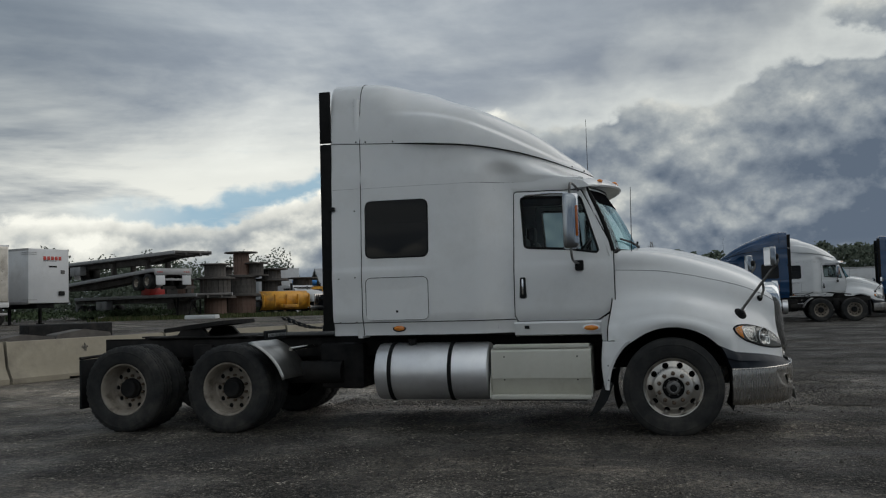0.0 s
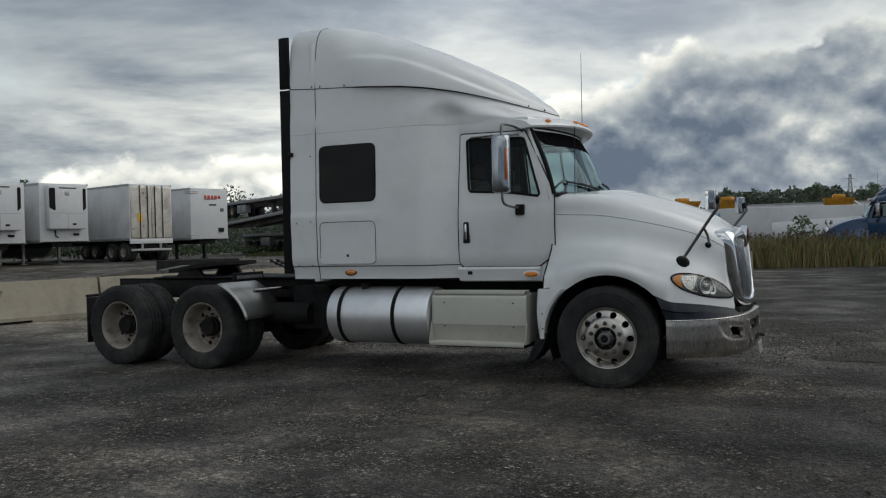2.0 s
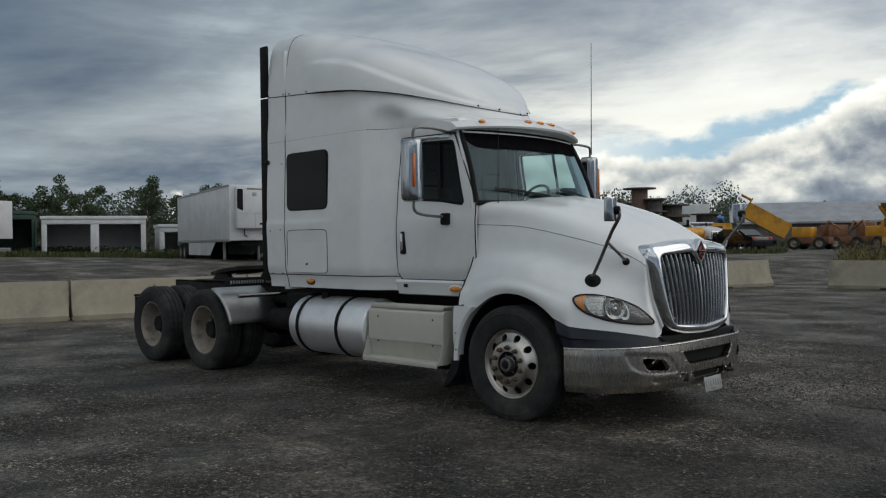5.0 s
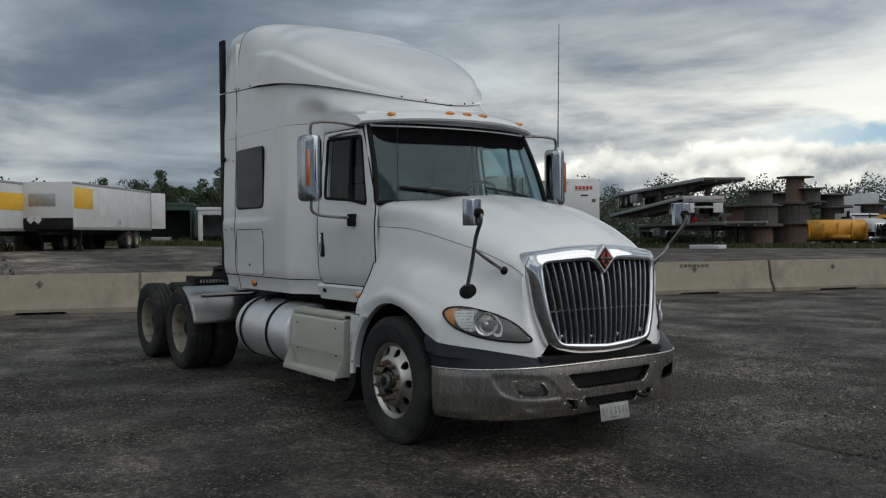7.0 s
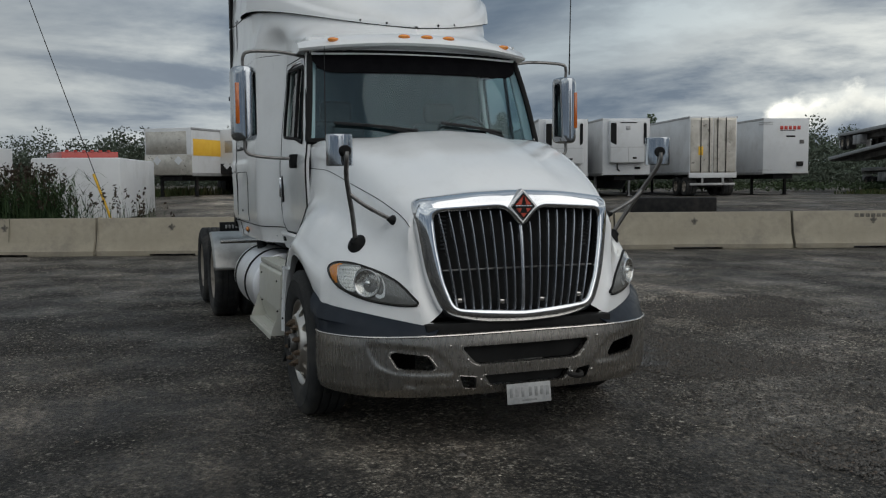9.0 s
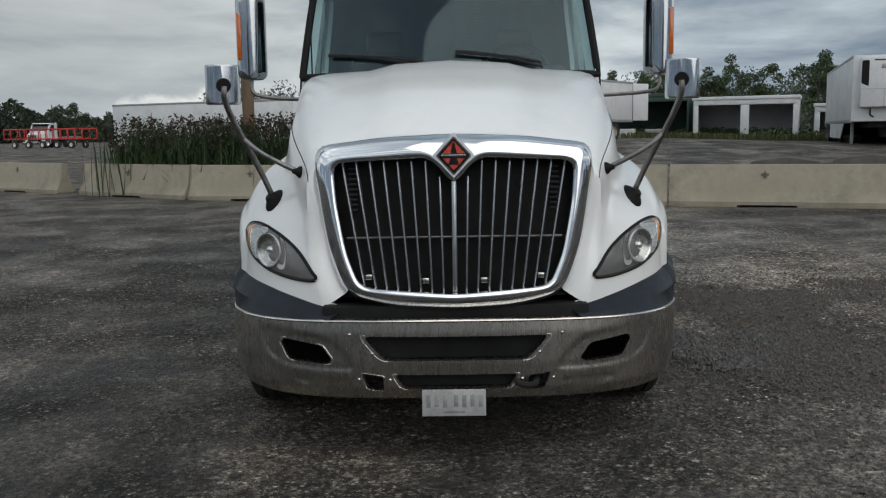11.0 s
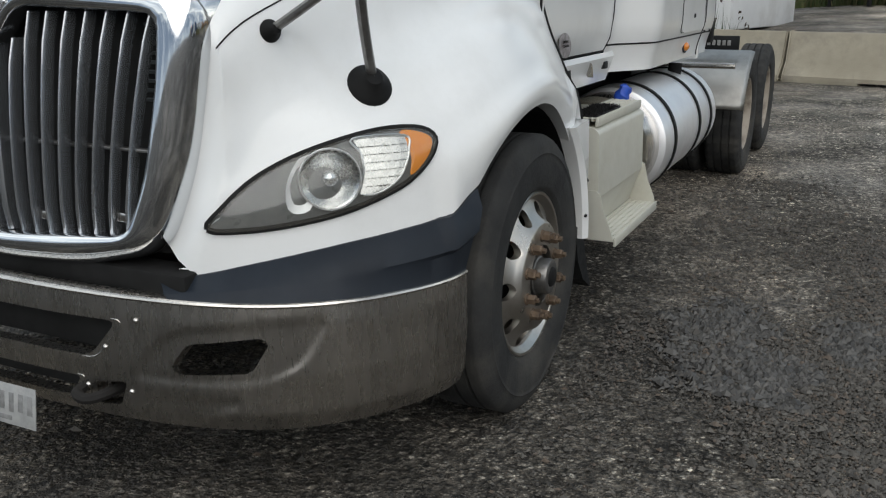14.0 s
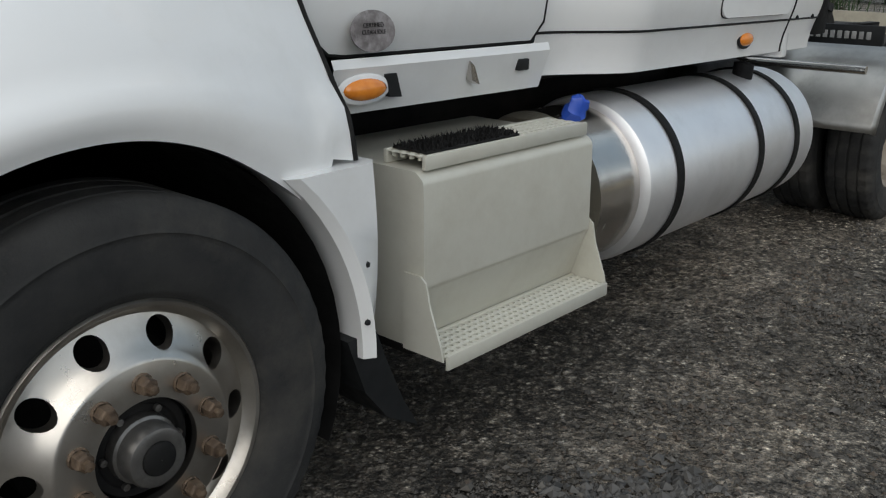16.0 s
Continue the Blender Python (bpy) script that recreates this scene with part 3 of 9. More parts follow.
        # amber side markers in black cups
        for x, z, sx in ((-2.879, 1.122, 0.06), (-0.81, 1.085, 0.075)):
            w = low(x, z) if x < -1.6 else 0.968
            bm = bmesh.new()
            bmesh.ops.create_uvsphere(bm, u_segments=20, v_segments=10, radius=1, matrix=Matrix.Translation((x, s * w, z)) @ Matrix.Diagonal((sx + 0.018, 0.008, 0.04, 1)))
            cup = part("side_marker", bm, BLACK if x < -1 else WHITE, truck)
            bm = bmesh.new()
            bmesh.ops.create_uvsphere(bm, u_segments=20, v_segments=10, radius=1, matrix=Matrix.Translation((x, s * (w + 0.004), z)) @ Matrix.Diagonal((sx, 0.022, 0.028, 1)))
            part("lens", bm, AMBER, cup, "amber lens")


build_sleeper()

DOOR = [(-1.60, 2.57), (-0.87, 2.56), (-0.55, 1.91), (-0.55, 1.29), (-0.735, 1.165), (-1.617, 1.165)]
GLASS = rounded([(-1.525, 2.505), (-0.885, 2.485), (-0.70, 1.875), (-1.02, 1.925), (-1.488, 1.955)], 0.035, 4)


def door_w(x, z):
    return 0.955 - 0.06 * step01(1.85, 2.6, z) - 0.05 * step01(1.3, 1.06, z) + 0.012 * math.sin(math.pi * min(1, max(0, (z - 1.17) / 0.75))) + 0.008 * step01(1.80, 1.765, z) * step01(1.4, 1.72, z)


def build_cab():
    for s in SIDES:
        c, n = (-1.12, 2.2), 120
        outer, inner = by_angle(DOOR, c, n), by_angle(GLASS, c, n)
        bm = bmesh.new()
        rows = []
        for f in [1 - k / 28 for k in range(29)]:
            rows.append([(a[0] * f + b[0] * (1 - f), s * door_w(a[0] * f + b[0] * (1 - f), a[1] * f + b[1] * (1 - f)), a[1] * f + b[1] * (1 - f)) for a, b in zip(outer, inner)])
        rows.append([(p[0], s * (abs(p[1]) - 0.05), p[2]) for p in rows[-1]])
        rows.insert(0, [(p[0], s * (abs(p[1]) - 0.03), p[2]) for p in rows[0]])
        loft(bm, rows, closed=True)
        door = part("cab_door", bm, WHITE, truck, angle=45)
        bm = bmesh.new()
        tube(bm, [(x, s * (door_w(x, z) - 0.002), z) for x, z in outer + outer[:1]], 0.006, 6, False)
        part("door_gap", bm, SEAL, door)
        bm = bmesh.new()
        tube(bm, [(x, s * (door_w(x, z) - 0.002), z) for x, z in inner + inner[:1]], 0.014, 6, False)
        tube(bm, [(-1.075, s * (door_w(0, 2.5) - 0.004), 2.50), (-1.02, s * (door_w(0, 1.92) - 0.004), 1.925)], 0.016, 6)
        part("window_rubber", bm, SEAL, door)
        bm = bmesh.new()
        bm.faces.new([bm.verts.new((x, s * (door_w(x, z) - 0.022), z)) for x, z in inner])
        pane = part("door_glass", bm, PANE, door, smooth=False)
        pane.visible_shadow = False
        # recessed handle
        bm = bmesh.new()
        box(bm, (-1.562, s * (door_w(-1.5, 1.53) - 0.02), 1.41), (-1.478, s * (door_w(-1.5, 1.53) + 0.006), 1.648), 0.022, seg=3)
        cup = part("door_handle", bm, BLACK, door)
        bm = bmesh.new()
        box(bm, (-1.532, s * (door_w(-1.5, 1.53) + 0.002), 1.45), (-1.508, s * (door_w(-1.5, 1.53) + 0.03), 1.62), 0.009)
        part("grip", bm, CHROME, door, "chrome grip")
        # rail above the door, sill below it and the corner ahead of it
        bm = bmesh.new()
        xs = [-1.63 + 0.78 * i / 12 for i in range(13)]
        loft(bm, [[(x, s * 0.885, 2.565), (x, s * 0.893, 2.60), (x, s * 0.885, 2.70)] for x in xs])
        part("roof_rail", bm, WHITE, truck)
        bm = bmesh.new()
        loft(bm, [[(x, s * 0.962, 1.163), (x, s * 0.972, 1.14), (x, s * 0.932, 1.02), (x, s * 0.86, 1.005)] for x in [-1.625 + 0.92 * i / 10 for i in range(11)]])
        sill = part("sill", bm, WHITE, truck)
        bm = bmesh.new()
        box(bm, (-1.515, s * 0.95, 1.085), (-1.465, s * 0.9735, 1.12), 0.004)
        part("chipped_badge", bm, BLACK, sill)
        if s > 0:
            bm = bmesh.new()
            prism(bm, [(-0.945, 1.055), (-0.90, 1.058), (-0.885, 1.118), (-0.925, 1.118)], "y", 0.945, 0.972)
            part("dark_label", bm, BLACK, sill, smooth=False)
            bm = bmesh.new()
            prism(bm, [(-1.27, 1.06), (-1.235, 1.075), (-1.225, 1.13), (-1.245, 1.115)], "y", 0.945, 0.974)
            part("bright_label", bm, STEEL, sill, smooth=False)
        bm = bmesh.new()
        prism(bm, [(-0.725, 1.15), (-0.545, 1.285), (-0.40, 1.10), (-0.55, 0.945), (-0.705, 0.945), (-0.70, 1.08)], "y", s * 0.80, s * 0.945)
        bmesh.ops.bevel(bm, geom=bm.edges[:], offset=0.012, segments=2, affect="EDGES")
        part("cowl_corner", bm, WHITE, truck)
        # thin bright rain guard above the glass
        bm = bmesh.new()
        tube(bm, [(-1.48, s * 0.905, 2.523), (-1.2, s * 0.91, 2.533), (-0.93, s * 0.90, 2.52)], 0.012, 6)
        part("rain_guard", bm, CHROME, door)
    # windscreen
    def ws(u, v):
        y = u * (0.945 * (1 - v) + 0.865 * v)
        return (-0.30 - 0.255 * u * u + (-0.37 + 0.10 * u * u) * v + 0.03 * math.sin(math.pi * v), y, 1.885 + 0.70 * v)
    bm = bmesh.new()
    loft(bm, [[ws(-1 + 2 * i / 24, k / 8) for i in range(25)] for k in range(9)])
    screen = part("windshield", bm, WINDSHIELD, truck)
    screen.visible_shadow = False
    bm = bmesh.new()
    edge = [ws(-1, k / 12) for k in range(13)] + [ws(-1 + 2 * i / 24, 1) for i in range(1, 25)] + [ws(1, 1 - k / 12) for k in range(1, 13)] + [ws(1 - 2 * i / 24, 0) for i in range(1, 25)]
    tube(bm, edge, 0.024, 8, False)
    part("windshield_rubber", bm, SEAL, screen)
    bm = bmesh.new()
    loft(bm, [[Vector(ws(u, 1.0 - (1.0 - v) * (1 - 0.75 * abs(u) ** 16))) + Vector((0.006, 0, 0.0)) for u in [-1 + 2 * i / 32 for i in range(33)]] for v in (0.75, 0.83, 0.92, 1.0)])
    part("sun_band", bm, MATTE, screen, "black sun band")
    # A-pillars
    for s in SIDES:
        bm = bmesh.new()
        a, b = Vector(ws(s, 0)), Vector(ws(s, 1))
        loft(bm, [[p + Vector((0.01, s * 0.0, 0)), p + Vector((-0.03, s * 0.022, 0)), p + Vector((-0.06, s * 0.012, 0)), p + Vector((-0.10, -s * 0.03, 0)), p + Vector((-0.04, -s * 0.06, 0))] for p in (a - Vector((0, 0, 0.05)), a.lerp(b, 0.5), b + Vector((0, 0, 0.06)))], closed=True)
        part("a_pillar", bm, WHITE, truck)
    # scuttle, header, roof lining
    bm = bmesh.new()
    loft(bm, [[(-0.30 - 0.255 * u * u + d, u * w, z) for u in [-1 + 2 * i / 20 for i in range(21)]] for d, z, w in ((0.06, 1.80, 0.84), (0.03, 1.885, 0.90), (-0.03, 1.89, 0.935))])
    part("scuttle", bm, BLACK, truck)
    bm = bmesh.new()
    loft(bm, [[(-0.67 - 0.155 * u * u + d, u * w, z) for u in [-1 + 2 * i / 20 for i in range(21)]] for d, z, w in ((0.02, 2.56, 0.87), (0.02, 2.62, 0.88), (-0.03, 2.70, 0.86), (-0.16, 2.74, 0.8))])
    part("header", bm, WHITE, truck)
    bm = bmesh.new()
    box(bm, (-3.2, -0.87, 2.58), (-0.80, 0.87, 2.66), 0.02)
    part("roof_lining", bm, INTERIOR, truck)
    # inside: dash, wheel, seats, curtain
    bm = bmesh.new()
    box(bm, (-0.86, -0.87, 1.35), (-0.42, 0.87, 1.86), 0.06, seg=3)
    box(bm, (-0.95, 0.1, 1.6), (-0.55, 0.75, 1.95), 0.05, seg=3)
    part("dashboard", bm, INTERIOR, truck)
    bm = bmesh.new()
    m = Matrix.Translation((-1.0, 0.45, 1.93)) @ Euler((0, radians(35), 0)).to_matrix().to_4x4()
    tube(bm, [m @ Vector((0, 0.22 * math.cos(a), 0.22 * math.sin(a))) for a in [2 * math.pi * k / 32 for k in range(33)]], 0.016, 8, False)
    for a in (0.4, 2.74, 4.71):
        tube(bm, [m @ Vector((0, 0, 0)), m @ Vector((0, 0.21 * math.cos(a), 0.21 * math.sin(a)))], 0.014, 6)
    tube(bm, [m @ Vector((0.03, 0, 0)), m @ Vector((-0.0, 0, 0))], 0.06, 12)
    part("steering_wheel", bm, BLACK, truck)
    for y in (-0.48, 0.48):
        bm = bmesh.new()
        box(bm, (-1.58, y - 0.25, 1.42), (-1.08, y + 0.25, 1.56), 0.05, seg=3)
        box(bm, (-1.66, y - 0.25, 1.5), (-1.52, y + 0.25, 2.1), 0.05, seg=3)
        box(bm, (-1.65, y - 0.14, 2.1), (-1.55, y + 0.14, 2.28), 0.04, seg=3)
        part("cab_seat", bm, INTERIOR, truck)
    bm = bmesh.new()
    loft(bm, [[(-1.80 + 0.012 * math.sin(i * 0.8), -0.98 + 1.96 * i / 60, z) for i in range(61)] for z in (1.1, 1.8, 2.62)])
    part("curtain", bm, CURTAIN, truck)
    # visor with five marker lamps
    def vis(u, k):
        xf = -0.485 - 0.285 * abs(u) ** 2.3
        d, z = ((-0.36, 2.70), (-0.24, 2.735), (-0.10, 2.715), (-0.02, 2.665), (0.0, 2.635), (-0.02, 2.618), (-0.12, 2.612), (-0.26, 2.60))[k]
        e = abs(u) ** 4
        return (xf + d * (1 - 0.25 * e), u * 0.955, z - 0.035 * u * u - 0.03 * e * (1 if k < 4 else 0))
    bm = bmesh.new()
    loft(bm, [[vis(-1 + 2 * i / 32, k) for k in range(8)] for i in range(33)], closed=True, cap=True)
    visor = part("sun_visor", bm, WHITE, truck, "white roof visor")
    for u in (-0.74, -0.19, 0.0, 0.19, 0.74):
        p, q = Vector(vis(u, 2)), Vector(vis(u, 3))
        bm = bmesh.new()
        bmesh.ops.create_uvsphere(bm, u_segments=16, v_segments=8, radius=1, matrix=Matrix.Translation((p + q) / 2) @ pose(0, 0, 0, 0, 0, -28 * u) @ Matrix.Diagonal((0.035, 0.05, 0.02, 1)))
        part("marker_lamp", bm, AMBER, visor, "amber lamp")
    # wipers
    for y0, y1 in ((-0.15, -0.77), (0.57, 0.03)):
        bm = bmesh.new()
        f = lambda y, v: Vector(ws(y / 0.94, v)) + Vector((0.03, 0, 0.012))
        tube(bm, [f(y0, 0.04), f(y0 * 0.7 + y1 * 0.3, 0.10), f(y0 * 0.35 + y1 * 0.65, 0.155)], 0.010, 6)
        part("wiper_arm", bm, BLACK, truck)
        bm = bmesh.new()
        tube(bm, [f(y0 * 0.98 + y1 * 0.02, 0.085), f((y0 + y1) / 2, 0.135), f(y1, 0.175)], 0.012, 6)
        part("wiper_blade", bm, BLACK, truck)
    # door mirrors on hooped arms, aerials
    for s in SIDES:
        bm = bmesh.new()
        my = 1.355 if s < 0 else 1.43
        o = rounded([(-0.10, 2.475), (0.10, 2.475), (0.10, 1.90), (-0.10, 1.90)], 0.06, 5)
        rows = [[(-0.955 + d, s * my + y * g, 2.19 + (z - 2.19) * h) for y, z in o] for d, g, h in ((-0.065, 0.90, 0.97), (-0.06, 0.98, 0.995), (-0.03, 1.0, 1.0), (0.005, 0.96, 0.998), (0.035, 0.86, 0.99), (0.06, 0.70, 0.982), (0.078, 0.48, 0.97), (0.086, 0.25, 0.955), (0.088, 0.08, 0.94))]
        loft(bm, rows, closed=True, cap=True)
        mir = part("door_mirror", bm, DIMCHROME, truck, "tall chrome mirror shell", angle=60)
        bm = bmesh.new()
        o2 = [(-0.955 - 0.067, s * my + y * 0.88, 2.19 + (z - 2.19) * 0.88) for y, z in o]
        bm.faces.new([bm.verts.new(p) for p in o2])
        part("mirror_glass", bm, MIRROR, mir, smooth=False)
        bm = bmesh.new()
        tube(bm, spline([(-0.955, s * my, 2.46), (-0.95, s * my, 2.545), (-0.945, s * (my - 0.05), 2.585), (-0.93, s * 1.1, 2.59), (-0.91, s * 0.93, 2.565), (-0.90, s * 0.885, 2.55)], 18), 0.013, 8)
        part("upper_arm", bm, HUBGREY, mir)
        bm = bmesh.new()
        tube(bm, spline([(-0.955, s * my, 1.905), (-0.95, s * my, 1.83), (-0.945, s * (my - 0.06), 1.79), (-0.93, s * 1.12, 1.77), (-0.91, s * 0.97, 1.765)], 16), 0.013, 8)
        part("lower_arm", bm, HUBGREY, mir)
        bm = bmesh.new()
        box(bm, (-0.955, s * 0.95, 1.69), (-0.865, s * 1.02, 1.80), 0.015)
        part("arm_socket", bm, FRAME, mir)
        bm = bmesh.new()
        box(bm, (-0.895, s * (my + 0.045), 2.03), (-0.872, s * (my + 0.075), 2.34), 0.006)
        part("turn_lamp", bm, DEEPAMBER, mir, "amber strip lamp")
    bm = bmesh.new()
    tube(bm, [(-0.96, 1.47, 2.5), (-0.96, 1.475, 2.8), (-0.965, 1.50, 3.78)], [0.007, 0.005, 0.003], 6)
    part("aerial", bm, BLACK, truck)
    bm = bmesh.new()
    tube(bm, [(-0.367, -0.855, 1.86), (-0.355, -0.855, 2.56)], [0.005, 0.003], 6)
    part("aerial", bm, BLACK, truck)


build_cab()

# stations of the hood: x, then half sections from the middle out to the lip
HX = (-0.58, -0.35, -0.10, 0.15, 0.40, 0.60, 0.75, 0.88, 0.98, 1.06, 1.115, 1.14)
HY = ((0, 0, 0, 0, 0, 0, 0, 0, 0, 0, 0, 0), (0.40, 0.40, 0.40, 0.39, 0.38, 0.37, 0.36, 0.35, 0.34, 0.33, 0.30, 0.28), (0.88, 0.86, 0.83, 0.79, 0.745, 0.70, 0.665, 0.635, 0.60, 0.57, 0.50, 0.44),
      (0.925, 0.915, 0.905, 0.89, 0.86, 0.82, 0.78, 0.735, 0.70, 0.68, 0.668, 0.655), (0.945, 0.945, 0.945, 0.935, 0.91, 0.875, 0.83, 0.775, 0.73, 0.685, 0.655, 0.635),
      (0.985, 1.02, 1.05, 1.065, 1.035, 0.985, 0.92, 0.845, 0.765, 0.69, 0.645, 0.60), (1.05, 1.10, 1.135, 1.15, 1.13, 1.075, 1.00, 0.90, 0.805, 0.71, 0.64, 0.575), (1.10, 1.135, 1.16, 1.17, 1.15, 1.10, 1.025, 0.925, 0.825, 0.725, 0.63, 0.53))
HZ = ((1.895, 1.925, 1.925, 1.87, 1.80, 1.735, 1.675, 1.61, 1.55, 1.49, 1.43, 1.38), (1.89, 1.905, 1.90, 1.855, 1.785, 1.72, 1.66, 1.595, 1.535, 1.475, 1.41, 1.36), (1.885, 1.875, 1.845, 1.79, 1.715, 1.645, 1.58, 1.51, 1.45, 1.38, 1.32, 1.27),
      (1.685, 1.675, 1.66, 1.62, 1.565, 1.515, 1.47, 1.415, 1.365, 1.305, 1.24, 1.18), (1.46, 1.46, 1.45, 1.42, 1.365, 1.31, 1.265, 1.215, 1.17, 1.12, 1.06, 1.0),
      (1.30, 1.32, 1.34, 1.315, 1.25, 1.19, 1.14, 1.09, 1.045, 0.995, 0.94, 0.89), (1.13, 1.17, 1.20, 1.18, 1.11, 1.05, 1.01, 0.97, 0.935, 0.895, 0.855, 0.81), (0.95, 1.0, 1.085, 1.075, 0.92, 0.825, 0.803, 0.785, 0.765, 0.745, 0.725, 0.71))


def hood_pt(x, v):
    """A point of the hood's half section at x; v from 0 in the middle to 7 at the lip."""
    ys, zs = [smooth_table(x, HX, r) for r in HY], [smooth_table(x, HX, r) for r in HZ]
    ks = list(range(8))
    y, z = smooth_table(v, ks, ys), smooth_table(v, ks, zs)
    z += 0.024 * step01(1.18, 0.84, v) * step01(1.02, 0.8, x)
    if v > 6 and -0.5 < x < 0.47:
        arch = 0.47 + math.sqrt(max(0.01, 0.612 ** 2 - (x - 0.01) ** 2))
        z = z + (max(0.86, arch) - HZL(x)) * (v - 6)
    if -0.62 < x < 0.62:
        y += 0.022 * step01(6.0, 6.34, v) - 0.06 * max(0.0, v - 6.66) * step01(0.62, 0.5, abs(x))
    return y, z


def HZL(x):
    return smooth_table(x, HX, HZ[7])


SURROUND = rounded([(-0.645, 1.475), (-0.3, 1.515), (0.0, 1.525), (0.3, 1.515), (0.645, 1.475), (0.655, 1.35), (0.60, 1.0), (0.52, 0.775), (0.3, 0.72), (0.0, 0.708), (-0.3, 0.72), (-0.52, 0.775), (-0.60, 1.0), (-0.655, 1.35)], 0.09, 5)


def front_x(y, z, back=0.0):
    return 1.168 + (1.42 - z) * 0.075 - 0.16 * y * y - back


def build_hood():
    xs = [-0.58 + 1.72 * i / 60 for i in range(61)]
    vs = [7 * k / 42 for k in range(43)]
    bm = bmesh.new()
    rows = []
    for x in xs:
        half = [(min(x, 1.02 + 0.03 * step01(2.4, 3.2, v) + 0.07 * step01(4, 7, v)), *hood_pt(min(x, 1.02 + 0.03 * step01(2.4, 3.2, v) + 0.07 * step01(4, 7, v)), v)) for v in vs]
        half = [(a - 0.055 * step01(-0.3, -0.58, a) * step01(1.42, 1.02, z), y, z) for a, y, z in half]
        rows.append([(a, -y, z) for a, y, z in reversed(half)] + [(a, y, z) for a, y, z in half[1:]])
    # the nose closes on the grille surround
    edge = by_angle(SURROUND, (0.0, 1.10), 720)
    nose = []
    for a, y, z in rows[-1]:
        q = edge[int(round(math.atan2(z - 1.10, y) / (2 * math.pi) * 720)) % 720]
        nose.append((front_x(*q, 0.085), q[0] * 0.985, 1.10 + (q[1] - 1.10) * 0.985))
    rows.append([tuple((Vector(p) + Vector(q)) / 2 + Vector((0.012, 0, 0.0))) for p, q in zip(rows[-1], nose)])
    rows.append(nose)
    loft(bm, rows)
    # the lip turns inwards
    for s in (0, -1):
        loft(bm, [[rows[i][s], (rows[i][s][0], rows[i][s][1] * 0.90, rows[i][s][2] + 0.012)] for i in range(len(xs))])
    bmesh.ops.remove_doubles(bm, verts=bm.verts[:], dist=0.0005)
    bm.normal_update()
    tree = BVHTree.FromBMesh(bm)
    hood = part("hood", bm, WHITE, truck, "white tilting hood with wide fenders", angle=50)
    for s in SIDES:
        bm = bmesh.new()
        ln = [(x, s * (hood_pt(x, 3)[0] + 0.001), hood_pt(x, 3)[1]) for x in xs if x < 1.07]
        tube(bm, ln, 0.0022, 6)
        part("hood_crease", bm, SEAL, hood)
        bm = bmesh.new()
        tube(bm, [(-0.582 - 0.055 * step01(1.42, 1.02, hood_pt(-0.58, v)[1]), s * hood_pt(-0.58, v)[0], hood_pt(-0.58, v)[1]) for v in [1 + 6 * k / 20 for k in range(21)]], 0.007, 6)
        part("hood_gap", bm, SEAL, hood)
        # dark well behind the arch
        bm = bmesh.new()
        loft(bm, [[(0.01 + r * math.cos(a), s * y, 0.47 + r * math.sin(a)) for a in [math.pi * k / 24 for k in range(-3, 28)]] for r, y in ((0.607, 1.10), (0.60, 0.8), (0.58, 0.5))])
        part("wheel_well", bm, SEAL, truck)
        # flared edge of the arch and the skirt behind it
        bm = bmesh.new()
        rows = []
        for k in range(11):
            z = 0.945 - 0.495 * k / 10
            xf, xb = 0.01 - math.sqrt(max(0.0, 0.632 ** 2 - (z - 0.47) ** 2)) - 0.012 * k / 10, -0.69 - 0.022 * math.sin(math.pi * k / 10) + 0.012 * k / 10
            rows.append([(xf, s * 1.02, z), (xf, s * 1.14, z), (xf - 0.03, s * 1.158, z), (xb + 0.02, s * 1.14, z), (xb, s * 1.12, z), (xb, s * 0.98, z)])
        loft(bm, rows, closed=True, cap=True)
        ext = part("fender_skirt", bm, WHITE, truck)
        for z in (0.55, 0.7):
            bm = bmesh.new()
            bmesh.ops.create_icosphere(bm, subdivisions=1, radius=0.009, matrix=Matrix.Translation((-0.64, s * 1.15, z)))
            part("bolt", bm, BLACK, ext)
        bm = bmesh.new()
        prism(bm, [(-0.60, 0.50), (-0.70, 0.50), (-0.74, 0.40), (-0.80, 0.27), (-0.86, 0.17), (-0.74, 0.24), (-0.66, 0.34)], "y", s * 0.82, s * 1.12)
        part("splash_flap", bm, BLACK, truck, smooth=False)
    return hood, tree, hood_pt


hood, HOOD_TREE, _ = build_hood()


def onto_hood(u, z, s, off=0.0):
    """The hood's skin met from ahead and outside, at u along the headlamp and height z."""
    d, e = Vector((0.72, s * 0.69, 0)).normalized(), Vector((-0.69, s * 0.72, 0)).normalized()
    start = e * u + d * 3 + Vector((0, 0, z))
    hit, nrm, _, _ = HOOD_TREE.ray_cast(start, -d)
    if hit is None:
        hit, nrm = e * u + d * 1.2 + Vector((0, 0, z)), d
    if nrm.dot(d) < 0:
        nrm = -nrm
    return hit + d * off


LAMP = [(-0.294, 0.852), (-0.245, 0.912), (-0.165, 0.977), (-0.06, 1.027), (0.066, 1.063), (0.194, 1.084), (0.302, 1.08), (0.351, 1.05), (0.33, 0.998), (0.262, 0.943), (0.18, 0.909), (0.07, 0.876), (-0.058, 0.855), (-0.19, 0.844)]


